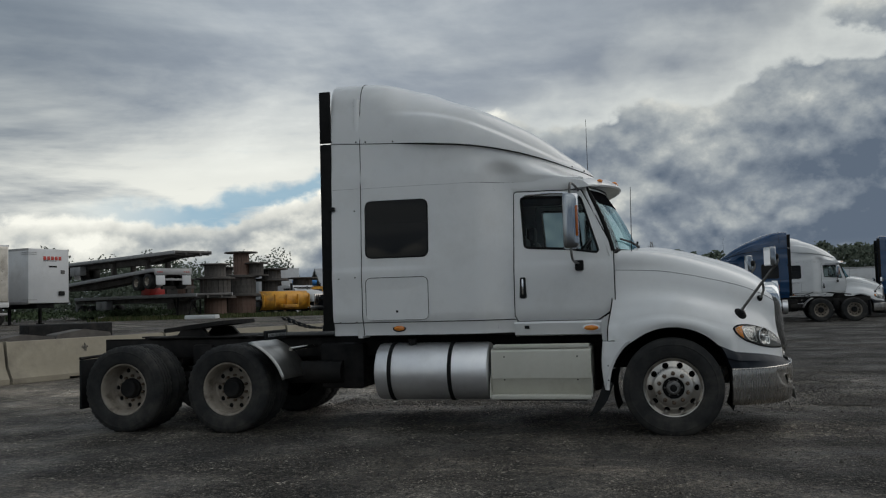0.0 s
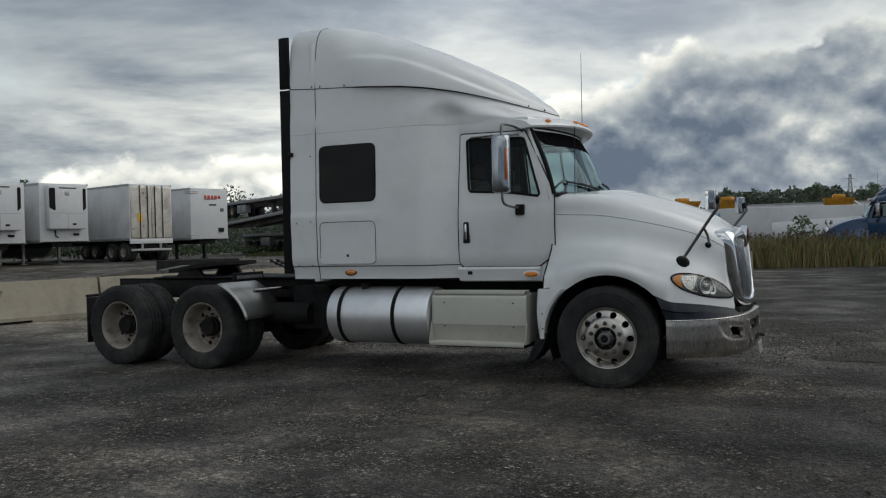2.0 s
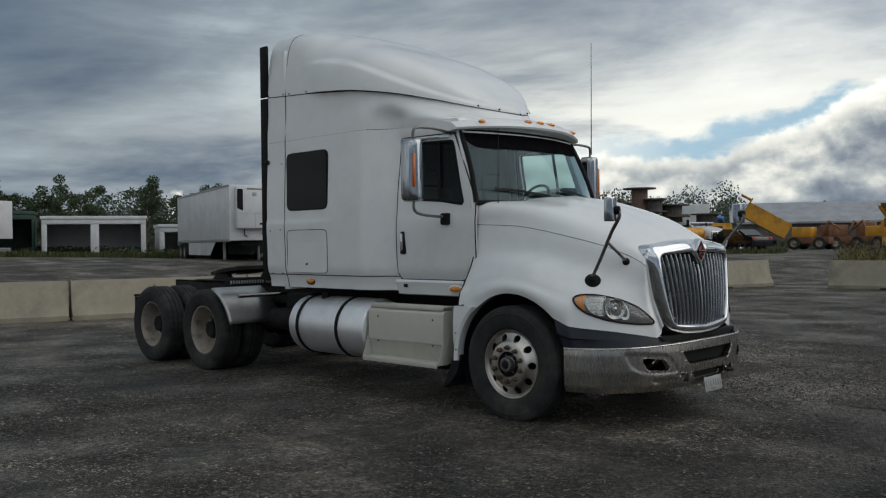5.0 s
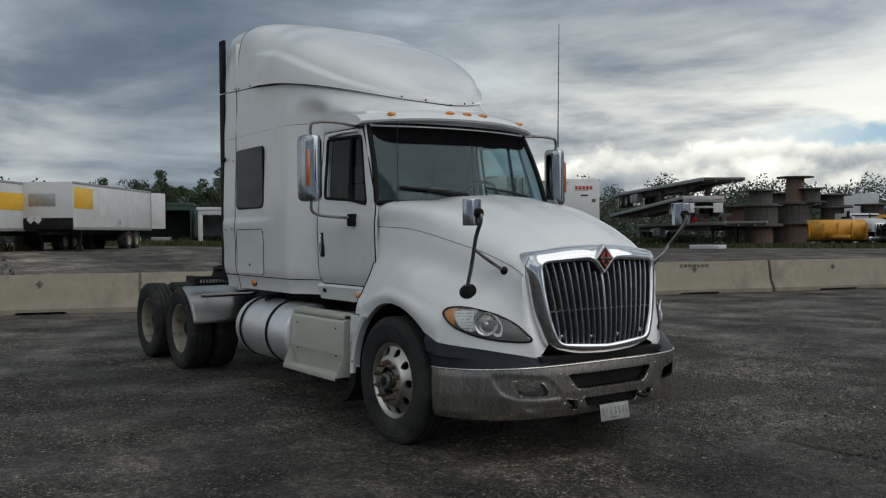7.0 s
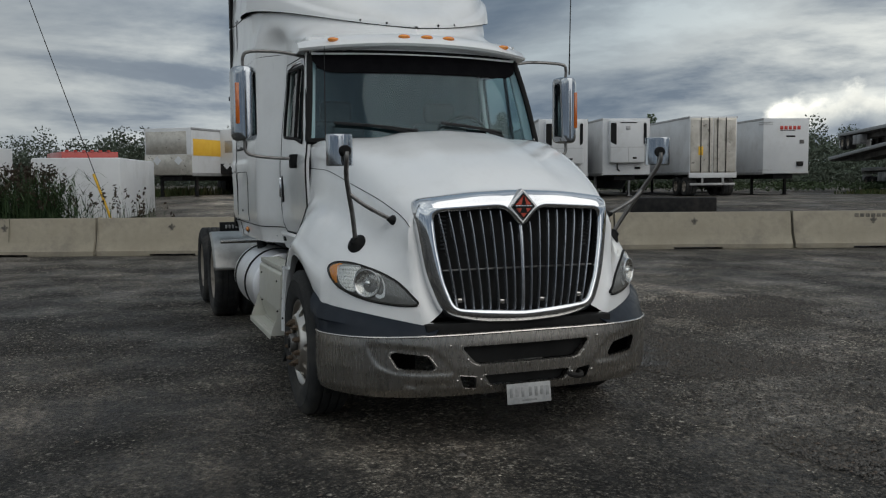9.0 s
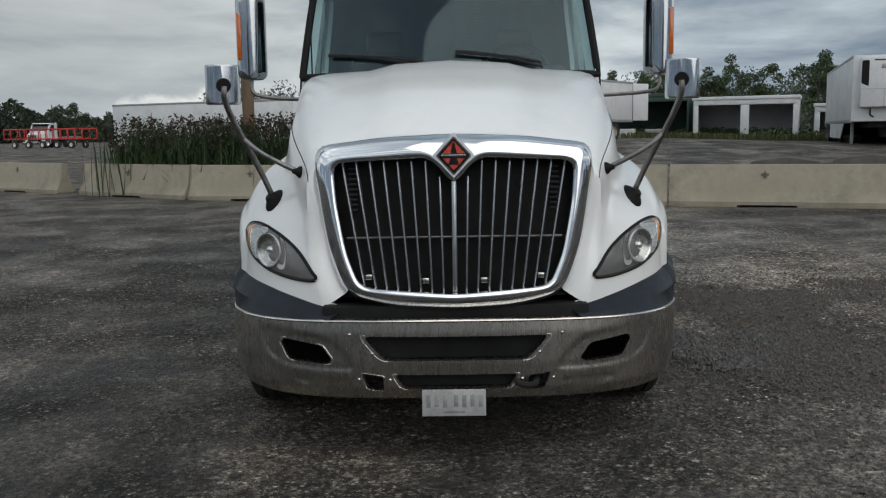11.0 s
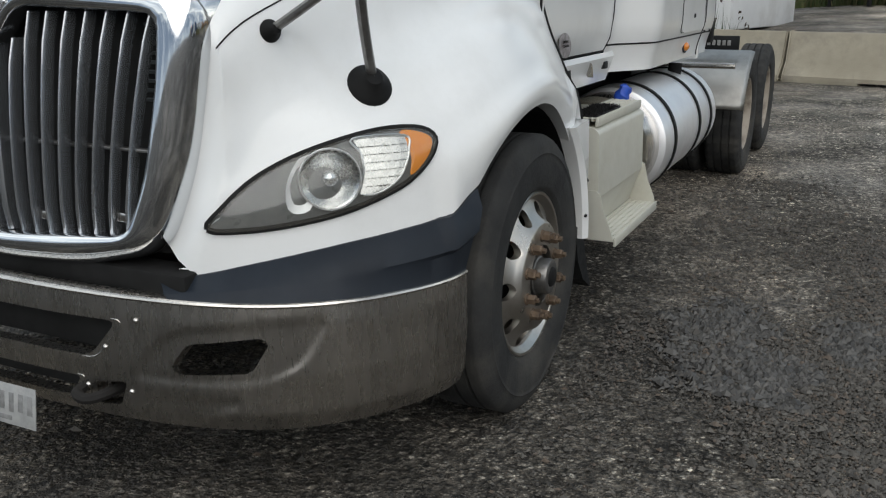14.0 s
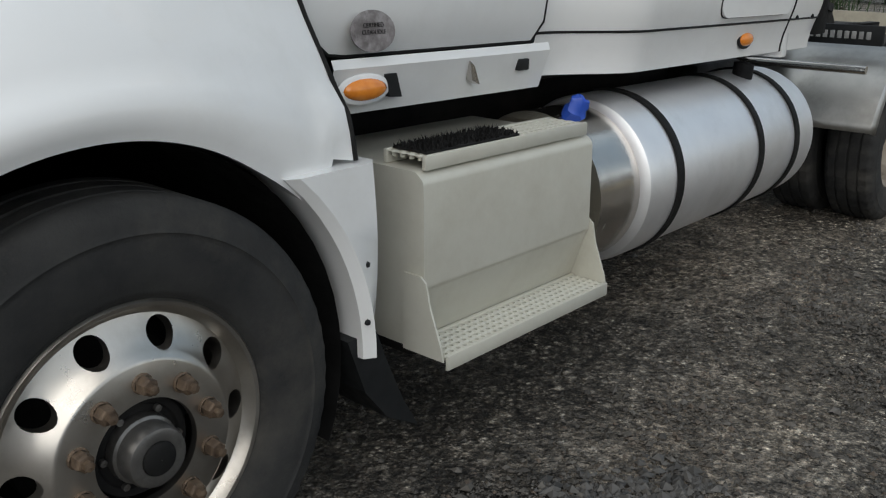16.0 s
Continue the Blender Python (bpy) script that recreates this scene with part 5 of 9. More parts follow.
def front_wheel(s):
    tyre = part("front_wheel", tyre_mesh(), RUBBER, truck, "worn steer tyre", angle=62)
    # built facing outwards to +y
    bm = bmesh.new()
    lathe(bm, [(0.285, -0.10), (0.27, -0.09), (0.262, 0.03), (0.268, 0.075), (0.288, 0.10), (0.297, 0.104), (0.299, 0.112), (0.294, 0.118), (0.286, 0.116), (0.276, 0.10), (0.266, 0.092), (0.255, 0.096), (0.222, 0.113), (0.203, 0.130), (0.192, 0.146), (0.184, 0.150), (0.11, 0.151), (0.108, 0.14), (0.11, 0.132), (0.18, 0.131), (0.195, 0.112), (0.238, 0.075), (0.253, 0.03), (0.255, -0.088), (0.285, -0.10)], 80)
    bmesh.ops.remove_doubles(bm, verts=bm.verts[:], dist=0.0003)
    rim = part("rim", bm, WHEELALU, tyre, "polished aluminium rim with ten hand holes", angle=40)
    cb = bmesh.new()
    for k in range(10):
        a = 2 * math.pi * k / 10
        m = Matrix.Translation((0.231 * math.cos(a), 0.1, 0.231 * math.sin(a)))
        lathe(cb, [(0.0001, -0.09), (0.031, -0.09), (0.031, 0.09), (0.0001, 0.09)], 20, m)
    bmesh.ops.remove_doubles(cb, verts=cb.verts[:], dist=0.0005)
    cut(rim, cb)
    bm = bmesh.new()
    lathe(bm, [(0.06, 0.115), (0.085, 0.113), (0.09, 0.119), (0.105, 0.119), (0.108, 0.08)], 32)
    hub = part("hub", bm, FRAME, tyre, "greasy hub")
    bm = bmesh.new()
    lathe(bm, [(0.036, 0.190), (0.05, 0.192), (0.06, 0.188), (0.064, 0.178), (0.064, 0.145), (0.07, 0.142), (0.072, 0.12), (0.066, 0.105)], 32)
    part("hub_cap", bm, HUBGREY, hub, "grey metal hub cap")
    bm = bmesh.new()
    lathe(bm, [(0.001, 0.199), (0.028, 0.199), (0.034, 0.195), (0.036, 0.185)], 24)
    part("plug", bm, SEAL, hub)
    for k in range(6):
        a = 2 * math.pi * k / 6
        bm = bmesh.new()
        lathe(bm, [(0.008, 0.118), (0.008, 0.128), (0.001, 0.129)], 6, Matrix.Translation((0.082 * math.cos(a), 0.004, 0.082 * math.sin(a))))
        part("bolt", bm, HUBGREY, hub)
    nut_ring(tyre, 0.146, 0.150, 0.046)
    bm = bmesh.new()
    lathe(bm, [(0.001, -0.02), (0.2, -0.02), (0.2, -0.12), (0.25, -0.12)], 32)
    part("brake_drum", bm, SEAL, tyre)
    tyre.matrix_basis = pose(0 if s < 0 else -0.015, s * 1.03, 0.474, 0, 0, 0 if s > 0 else 180)


for s in SIDES:
    front_wheel(s)


AXLES = (-4.87, -6.19)


def rear_wheels():
    base = {}
    for ax in AXLES:
        for s in SIDES:
            for pos, yc in (("outer", 1.115), ("inner", 0.785)):
                key = pos
                tyre = part("rear_wheel", tyre_mesh(True), RUBBER, truck, "dusty drive tyre with lugged tread", angle=50) if key not in base else None
                if tyre is None:
                    src = base[key]
                    tyre = new("rear_wheel", src.data)
                    tyre.parent = truck
                    tagged(tyre, "dusty drive tyre with lugged tread")
                    for ch in src.children:
                        c2 = new(ch.name.split(".")[0], ch.data)
                        c2.parent = tyre
                else:
                    base[key] = tyre
                    if pos == "outer":
                        bm = bmesh.new()
                        lathe(bm, [(0.288, 0.10), (0.297, 0.104), (0.299, 0.112), (0.293, 0.116), (0.283, 0.112), (0.272, 0.095), (0.262, 0.06), (0.256, -0.04), (0.247, -0.085), (0.23, -0.10), (0.19, -0.094), (0.11, -0.085), (0.11, -0.105), (0.25, -0.115), (0.288, 0.10)], 64)
                        bmesh.ops.remove_doubles(bm, verts=bm.verts[:], dist=0.0003)
                        rim = part("rim", bm, DUSTRIM, tyre, "dusty steel rim", angle=40)
                        cb = bmesh.new()
                        for k in range(10):
                            a = 2 * math.pi * k / 10
                            lathe(cb, [(0.0001, -0.15), (0.028, -0.15), (0.028, -0.05), (0.0001, -0.05)], 16, Matrix.Translation((0.205 * math.cos(a), 0, 0.215 * math.sin(a))))
                        bmesh.ops.remove_doubles(cb, verts=cb.verts[:], dist=0.0005)
                        cut(rim, cb)
                        bm = bmesh.new()
                        lathe(bm, [(0.001, 0.035), (0.085, 0.035), (0.098, 0.025), (0.104, -0.02), (0.118, -0.03), (0.12, -0.06)], 28)
                        part("hub", bm, FRAME, tyre)
                        for k in range(10):
                            a = 2 * math.pi * (k + 0.5) / 10
                            bm = bmesh.new()
                            lathe(bm, [(0.017, -0.09), (0.017, -0.055), (0.001, -0.05)], 6, Matrix.Translation((0.143 * math.cos(a), 0, 0.143 * math.sin(a))))
                            part("wheel_nut", bm, RUST, tyre, smooth=False)
                        bm = bmesh.new()
                        lathe(bm, [(0.001, -0.125), (0.27, -0.125)], 24)
                        part("brake_drum", bm, SEAL, tyre)
                tyre.matrix_basis = pose(ax, s * yc, 0.482, 0, 37 if ax < -6 else 0, 0 if s > 0 else 180)


rear_wheels()


def build_chassis():
    for s in SIDES:
        bm = bmesh.new()
        y0, y1 = s * 0.36, s * 0.45
        box(bm, (-6.95, s * 0.43, 0.78), (0.95, s * 0.45, 1.03), 0.004)
        box(bm, (-6.95, y0, 1.01), (0.95, y1, 1.03), 0.004)
        box(bm, (-6.95, y0, 0.78), (0.95, y1, 0.80), 0.004)
        part("frame_rail", bm, FRAME, truck)
        bm = bmesh.new()
        box(bm, (-6.84, s * 0.60, 0.24), (-6.81, s * 1.14, 0.82), 0.006)
        part("mud_flap", bm, BLACK, truck)
        bm = bmesh.new()
        tube(bm, [(-6.82, s * 0.4, 0.85), (-6.82, s * 1.15, 0.84)], 0.018, 8)
        part("flap_hanger", bm, FRAME, truck)
        # stainless quarter fender ahead of the drive wheels
        bm = bmesh.new()
        rows = []
        for k in range(13):
            a = radians(62 - 52 * k / 12)
            r = 0.60 + 0.05 * k / 12
            rows.append([(AXLES[0] + r * math.cos(a) * 1.12, s * y, 0.482 + r * math.sin(a)) for y in (0.60, 0.9, 1.27, 1.295)])
            rows[-1][-1] = (rows[-1][-1][0] - 0.02, rows[-1][-1][1], rows[-1][-1][2] - 0.012)
        loft(bm, rows)
        q = part("quarter_fender", bm, DULLSTEEL, truck, "stainless quarter fender")
        md = q.modifiers.new("thick", "SOLIDIFY")
        md.thickness = 0.006
        bm = bmesh.new()
        box(bm, (-4.44, s * 0.62, 1.02), (-4.41, s * 1.19, 1.125), 0.004)
        strip = part("fender_strip", bm, BLACK, q, "black strip with pale lettering shapes")
        for i in range(13):
            bm = bmesh.new()
            y = s * (0.66 + 0.038 * i)
            box(bm, (-4.412, y - 0.012, 1.052), (-4.406, y + 0.012, 1.092), 0.002)
            part("letter_bar", bm, PLATE, q)
        bm = bmesh.new()
        tube(bm, [(-4.10, s * 0.42, 0.92), (-4.10, s * 1.22, 0.92)], 0.022, 12)
        part("fender_tube", bm, STEEL, q)
    bm = bmesh.new()
    for x in (-6.9, -6.0, -5.78, -4.6, -3.9, -2.6, -1.2):
        box(bm, (x - 0.05, -0.44, 0.80), (x + 0.05, 0.44, 1.0), 0.006)
    part("cross_member", bm, FRAME, truck)
    for ax in AXLES:
        bm = bmesh.new()
        tube(bm, [(ax, -0.95, 0.482), (ax, 0.95, 0.482)], 0.065, 12)
        bmesh.ops.create_uvsphere(bm, u_segments=20, v_segments=12, radius=0.2, matrix=Matrix.Translation((ax, 0, 0.5)))
        part("drive_axle", bm, FRAME, truck)
    for s in SIDES:
        bm = bmesh.new()
        box(bm, (-6.4, s * 0.40, 0.50), (-4.75, s * 0.50, 0.62), 0.02)
        box(bm, (-5.7, s * 0.39, 0.55), (-5.45, s * 0.51, 0.95), 0.02)
        tube(bm, [(-5.15, s * 0.40, 0.55), (-5.15, s * 0.40, 0.86)], 0.10, 14)
        tube(bm, [(-6.47, s * 0.40, 0.55), (-6.47, s * 0.40, 0.86)], 0.10, 14)
        part("suspension", bm, FRAME, truck)
    bm = bmesh.new()
    box(bm, (-0.10, -0.98, 0.40), (0.10, 0.98, 0.52), 0.03)
    box(bm, (-2.6, -0.40, 0.36), (-0.75, 0.40, 0.96), 0.06)
    box(bm, (-0.7, -0.45, 0.62), (0.95, 0.45, 1.30), 0.06)
    tube(bm, [(-2.6, 0, 0.68), (-5.0, 0, 0.56)], 0.06, 12)
    part("engine_and_gearbox", bm, FRAME, truck)
    bm = bmesh.new()
    box(bm, (-4.0, -0.62, 0.42), (-3.45, 0.62, 0.95), 0.05)
    tube(bm, [(-4.35, -0.62, 0.62), (-3.7, -0.62, 0.62)], 0.13, 16)
    tube(bm, [(-4.35, 0.62, 0.62), (-3.7, 0.62, 0.62)], 0.13, 16)
    part("air_tank", bm, FRAME, truck)
    # fifth wheel on its slide
    bm = bmesh.new()
    o = [(-5.32, 0.44), (-5.30, 0.30), (-5.28, 0.1), (-5.28, -0.1), (-5.30, -0.30), (-5.32, -0.44), (-5.62, -0.47), (-5.85, -0.44), (-6.02, -0.34), (-6.22, -0.30), (-6.24, -0.12), (-5.92, -0.05), (-5.80, 0.0), (-5.92, 0.05), (-6.24, 0.12), (-6.22, 0.30), (-6.02, 0.34), (-5.85, 0.44), (-5.62, 0.47)]
    verts = prism(bm, o, "z", 1.145, 1.195)
    bmesh.ops.rotate(bm, verts=verts, cent=(-5.75, 0, 1.17), matrix=Euler((0, radians(-6), 0)).to_matrix())
    fw = part("fifth_wheel", bm, FRAME, truck, "greasy fifth wheel coupling")
    bm = bmesh.new()
    for s in SIDES:
        prism(bm, [(-6.0, 1.03), (-5.5, 1.03), (-5.62, 1.15), (-5.88, 1.15)], "y", s * 0.36, s * 0.42)
    box(bm, (-6.3, -0.5, 1.032), (-5.0, 0.5, 1.05), 0.004)
    part("fifth_wheel_mount", bm, FRAME, truck)
    bm = bmesh.new()
    box(bm, (-4.9, -0.55, 1.034), (-3.75, 0.55, 1.05), 0.004)
    part("deck_plate", bm, FRAME, truck)
    bm = bmesh.new()
    for k in range(2):
        pts = [(-3.7 - 1.0 * t + 0.03 * math.cos(t * 90), -0.1 + 0.14 * k + 0.03 * math.sin(t * 90), 1.25 - 0.14 * math.sin(t * math.pi)) for t in [i / 120 for i in range(121)]]
        tube(bm, pts, 0.009, 5)
    part("coiled_air_hose", bm, BLACK, truck)


build_chassis()


def fuel_tank(s, x0, x1, straps):
    r, zc, yc = 0.312, 0.642, 0.885
    turn = Matrix.Translation((0, s * yc, zc)) @ Euler((0, 0, radians(-90))).to_matrix().to_4x4()
    bm = bmesh.new()
    lathe(bm, [(0.001, x0 + 0.03), (r * 0.6, x0 + 0.012), (r * 0.88, x0 + 0.008), (r * 0.97, x0 + 0.022), (r, x0 + 0.055), (r, (x0 + x1) / 2), (r, x1 - 0.055), (r * 0.97, x1 - 0.022), (r * 0.88, x1 - 0.008), (r * 0.6, x1 - 0.012), (0.001, x1 - 0.03)], 72, turn)
    tank = part("fuel_tank", bm, TANK, truck, "polished aluminium fuel tank", angle=40)
    for x in straps:
        bm = bmesh.new()
        lathe(bm, [(r + 0.001, x - 0.022), (r + 0.010, x - 0.02), (r + 0.010, x + 0.02), (r + 0.001, x + 0.022)], 72, turn)
        part("strap", bm, SEAL, tank, "black strap")
    bm = bmesh.new()
    x = x0 + 0.40
    tube(bm, [(x, s * (yc + 0.08), zc + r - 0.03), (x, s * (yc + 0.085), zc + r + 0.045)], 0.045, 16)
    part("filler_cap", bm, FRAME, tank)


fuel_tank(-1, -3.165, -1.885, (-2.98, -2.31))
fuel_tank(1, -3.56, -1.95, (-2.17, -2.90, -3.30))


def tread(bm, x0, x1, y0, y1, z, nx, ny, t=0.012):
    """A tread plate with a hole in each cell."""
    dx, dy = (x1 - x0) / nx, (y1 - y0) / ny
    for i in range(nx):
        for j in range(ny):
            cx, cy = x0 + (i + 0.5) * dx, y0 + (j + 0.5) * dy
            sq = [(cx + a * dx / 2, cy + b * dy / 2) for a, b in ((1, 0), (1, 1), (0, 1), (-1, 1), (-1, 0), (-1, -1), (0, -1), (1, -1))]
            rr = min(abs(dx), abs(dy)) * 0.30
            ho = [(cx + rr * math.cos(k * math.pi / 4), cy + math.copysign(1, dy) * rr * math.sin(k * math.pi / 4)) for k in range(8)]
            loft(bm, [[(*p, z) for p in sq], [(*p, z + 0.004) for p in ho], [(*p, z - t) for p in ho]], closed=True)


def step_box(s, x0, x1):
    bm = bmesh.new()
    body = rounded([(0.62, 0.885), (1.10, 0.885), (1.13, 0.862), (1.138, 0.575), (1.13, 0.565), (1.075, 0.395), (0.62, 0.395)], 0.012, 3)
    prism(bm, [(s * y, z) for y, z in body], "x", x0, x1)
    b = part("step_box", bm, CREAM, truck, "pale aluminium step box with perforated treads", angle=30)
    # top tread and lower step
    bm = bmesh.new()
    box(bm, (x0 + 0.02, s * 0.965, 0.886), (x1 - 0.02, s * 0.98, 0.925), 0.003)
    box(bm, (x0 + 0.02, s * 1.105, 0.886), (x1 - 0.02, s * 1.12, 0.925), 0.003)
    tread(bm, x0 + 0.02, x1 - 0.02, s * 0.98, s * 1.105, 0.92, 30, 4)
    part("upper_tread", bm, CREAM, b)
    bm = bmesh.new()
    box(bm, (x0, s * 1.215, 0.365), (x1, s * 1.225, 0.408), 0.003)
    box(bm, (x0, s * 1.08, 0.385), (x1, s * 1.095, 0.408), 0.003)
    tread(bm, x0, x1, s * 1.095, s * 1.215, 0.402, 30, 5)
    part("lower_tread", bm, CREAM, b)
    for x in (x0 - 0.009, x1 + 0.003):
        bm = bmesh.new()
        prism(bm, [(s * 1.07, 0.39), (s * 1.215, 0.39), (s * 1.205, 0.43), (s * 1.165, 0.53), (s * 1.15, 0.595), (s * 1.13, 0.61), (s * 1.07, 0.61)], "x", x, x + 0.006)
        part("step_bracket", bm, CREAM, b, smooth=False)
    for x in (x0 + 0.14, x1 - 0.14) if s < 0 else ():
        for z in (0.56, 0.80):
            bm = bmesh.new()
            bmesh.ops.create_icosphere(bm, subdivisions=1, radius=0.009, matrix=Matrix.Translation((x, s * 1.136, z)))
            part("bolt", bm, FRAME, b)
    bm = bmesh.new()
    box(bm, (x0 + 0.06, s * 0.7, 0.33), (x1 - 0.05, s * 1.05, 0.393), 0.02)
    part("bracket", bm, FRAME, b)
    return b


step_box(-1, -1.86, -0.815)
left_steps = step_box(1, -1.66, -0.86)
bm = bmesh.new()
rnd = random.Random(4)
for k in range(1500):
    x, y = rnd.uniform(-1.30, -0.90), rnd.uniform(0.985, 1.10)
    a, h = rnd.uniform(0, 6.28), rnd.uniform(0.010, 0.024)
    p = Vector((x, y, 0.925))
    d = Vector((math.cos(a), math.sin(a), 0)) * 0.004
    q = p + Vector((rnd.uniform(-0.012, 0.012), rnd.uniform(-0.012, 0.012), h))
    bm.faces.new([bm.verts.new(p + d), bm.verts.new(p - d), bm.verts.new(q)])
box(bm, (-1.30, 0.98, 0.924), (-0.90, 1.105, 0.93), 0.002)
part("bristle_mat", bm, SEAL, left_steps, "black bristle mat")
# heat shield and blue filler cap beside the left tank
bm = bmesh.new()
tube(bm, [(-1.955, 0.87, 0.64), (-1.70, 0.87, 0.64)], 0.285, 40)
part("muffler_shield", bm, STEEL, truck, "bright metal shield")
bm = bmesh.new()
lathe(bm, [(0.001, 0.05), (0.02, 0.055), (0.034, 0.04), (0.03, 0.02), (0.04, 0.0), (0.03, -0.03), (0.001, -0.03)], 14, Matrix.Translation((-1.765, 0.985, 0.93)) @ pose(0, 0, 0, 60, 0, 15))
for v in bm.verts:
    v.co += Vector((noise.noise(v.co * 40), noise.noise(v.co * 40 + Vector((5, 0, 0))), noise.noise(v.co * 40 + Vector((0, 7, 0))))) * 0.014
part("blue_filler_cap", bm, BLUEP, truck, "blue plastic cap")
# round worn sticker on the left door
bm = bmesh.new()
lathe(bm, [(0.001, 0.0), (0.058, 0.0), (0.058, -0.002)], 40, Matrix.Translation((-0.84, 0.972, 1.228)) @ pose(0, 0, 0, 6, 0, 0) @ Matrix.Diagonal((1.35, 1, 0.9, 1)))
stick = part("round_sticker", bm, pbr("sticker_face", (0.11, 0.095, 0.095), (0.22, 0.20, 0.20), 22, (0.4, 0.6), dirt=(0.5, 0.48, 0.48), dscale=24, damt=0.5), truck, "worn round emissions sticker")
for body, z, size in (("CERTIFIED", 1.238, 0.0155), ("CLEAN IDLE", 1.221, 0.0155)):
    cu = bpy.data.curves.new("sticker_text", "FONT")
    cu.body, cu.size, cu.align_x, cu.extrude = body, size, "CENTER", 0.0004
    cu.materials.append(SEAL)
    t = new("sticker_text", cu)
    t.parent = stick
    t.matrix_basis = pose(-0.84, 0.9745 - (z - 1.228) * 0.1, z, 84, 0, 180)


# ---- ground ----
def gz(x, y):
    """Height of the yard: level round the tractor, a little higher far behind it."""
    a = 0.62 * step01(10, 24, y) * step01(19, 32, 0.6 * y - 0.8 * x)
    b = 0.92 * step01(20, 41, -x) * step01(-8, 2, y) * (1 - 0.3 * step01(14, 24, y))
    return max(a, b) + 0.35 * step01(36, 72, -0.83 * x - 0.55 * y) * step01(-8, -20, y)


def build_ground():
    def axis(a):
        return sorted({round(v, 3) for v in [-1500, -800, -400, -200, -120, -90] + [a + i * 1.5 for i in range(-40, 41)] + [i * 0.3 for i in range(-30, 31)] + [90, 120, 200, 400, 800, 1500]})
    xs, ys = axis(-15), axis(12)
    verts = [(x, y, gz(x, y) + 0.012 * noise.noise((x * 0.5, y * 0.5, 0)) - 0.006 * (1 if abs(x) < 8 else 0)) for y in ys for x in xs]
    w = len(xs)
    faces = [(j * w + i, j * w + i + 1, (j + 1) * w + i + 1, (j + 1) * w + i) for j in range(len(ys) - 1) for i in range(w - 1)]
    me = bpy.data.meshes.new("ground")
    me.from_pydata(verts, [], faces)
    me.polygons.foreach_set("use_smooth", [True] * len(me.polygons))
    me.materials.append(GRAVEL)
    return tagged(new("ground", me), "dark packed gravel yard with damp patches", "ground", kind="structure")




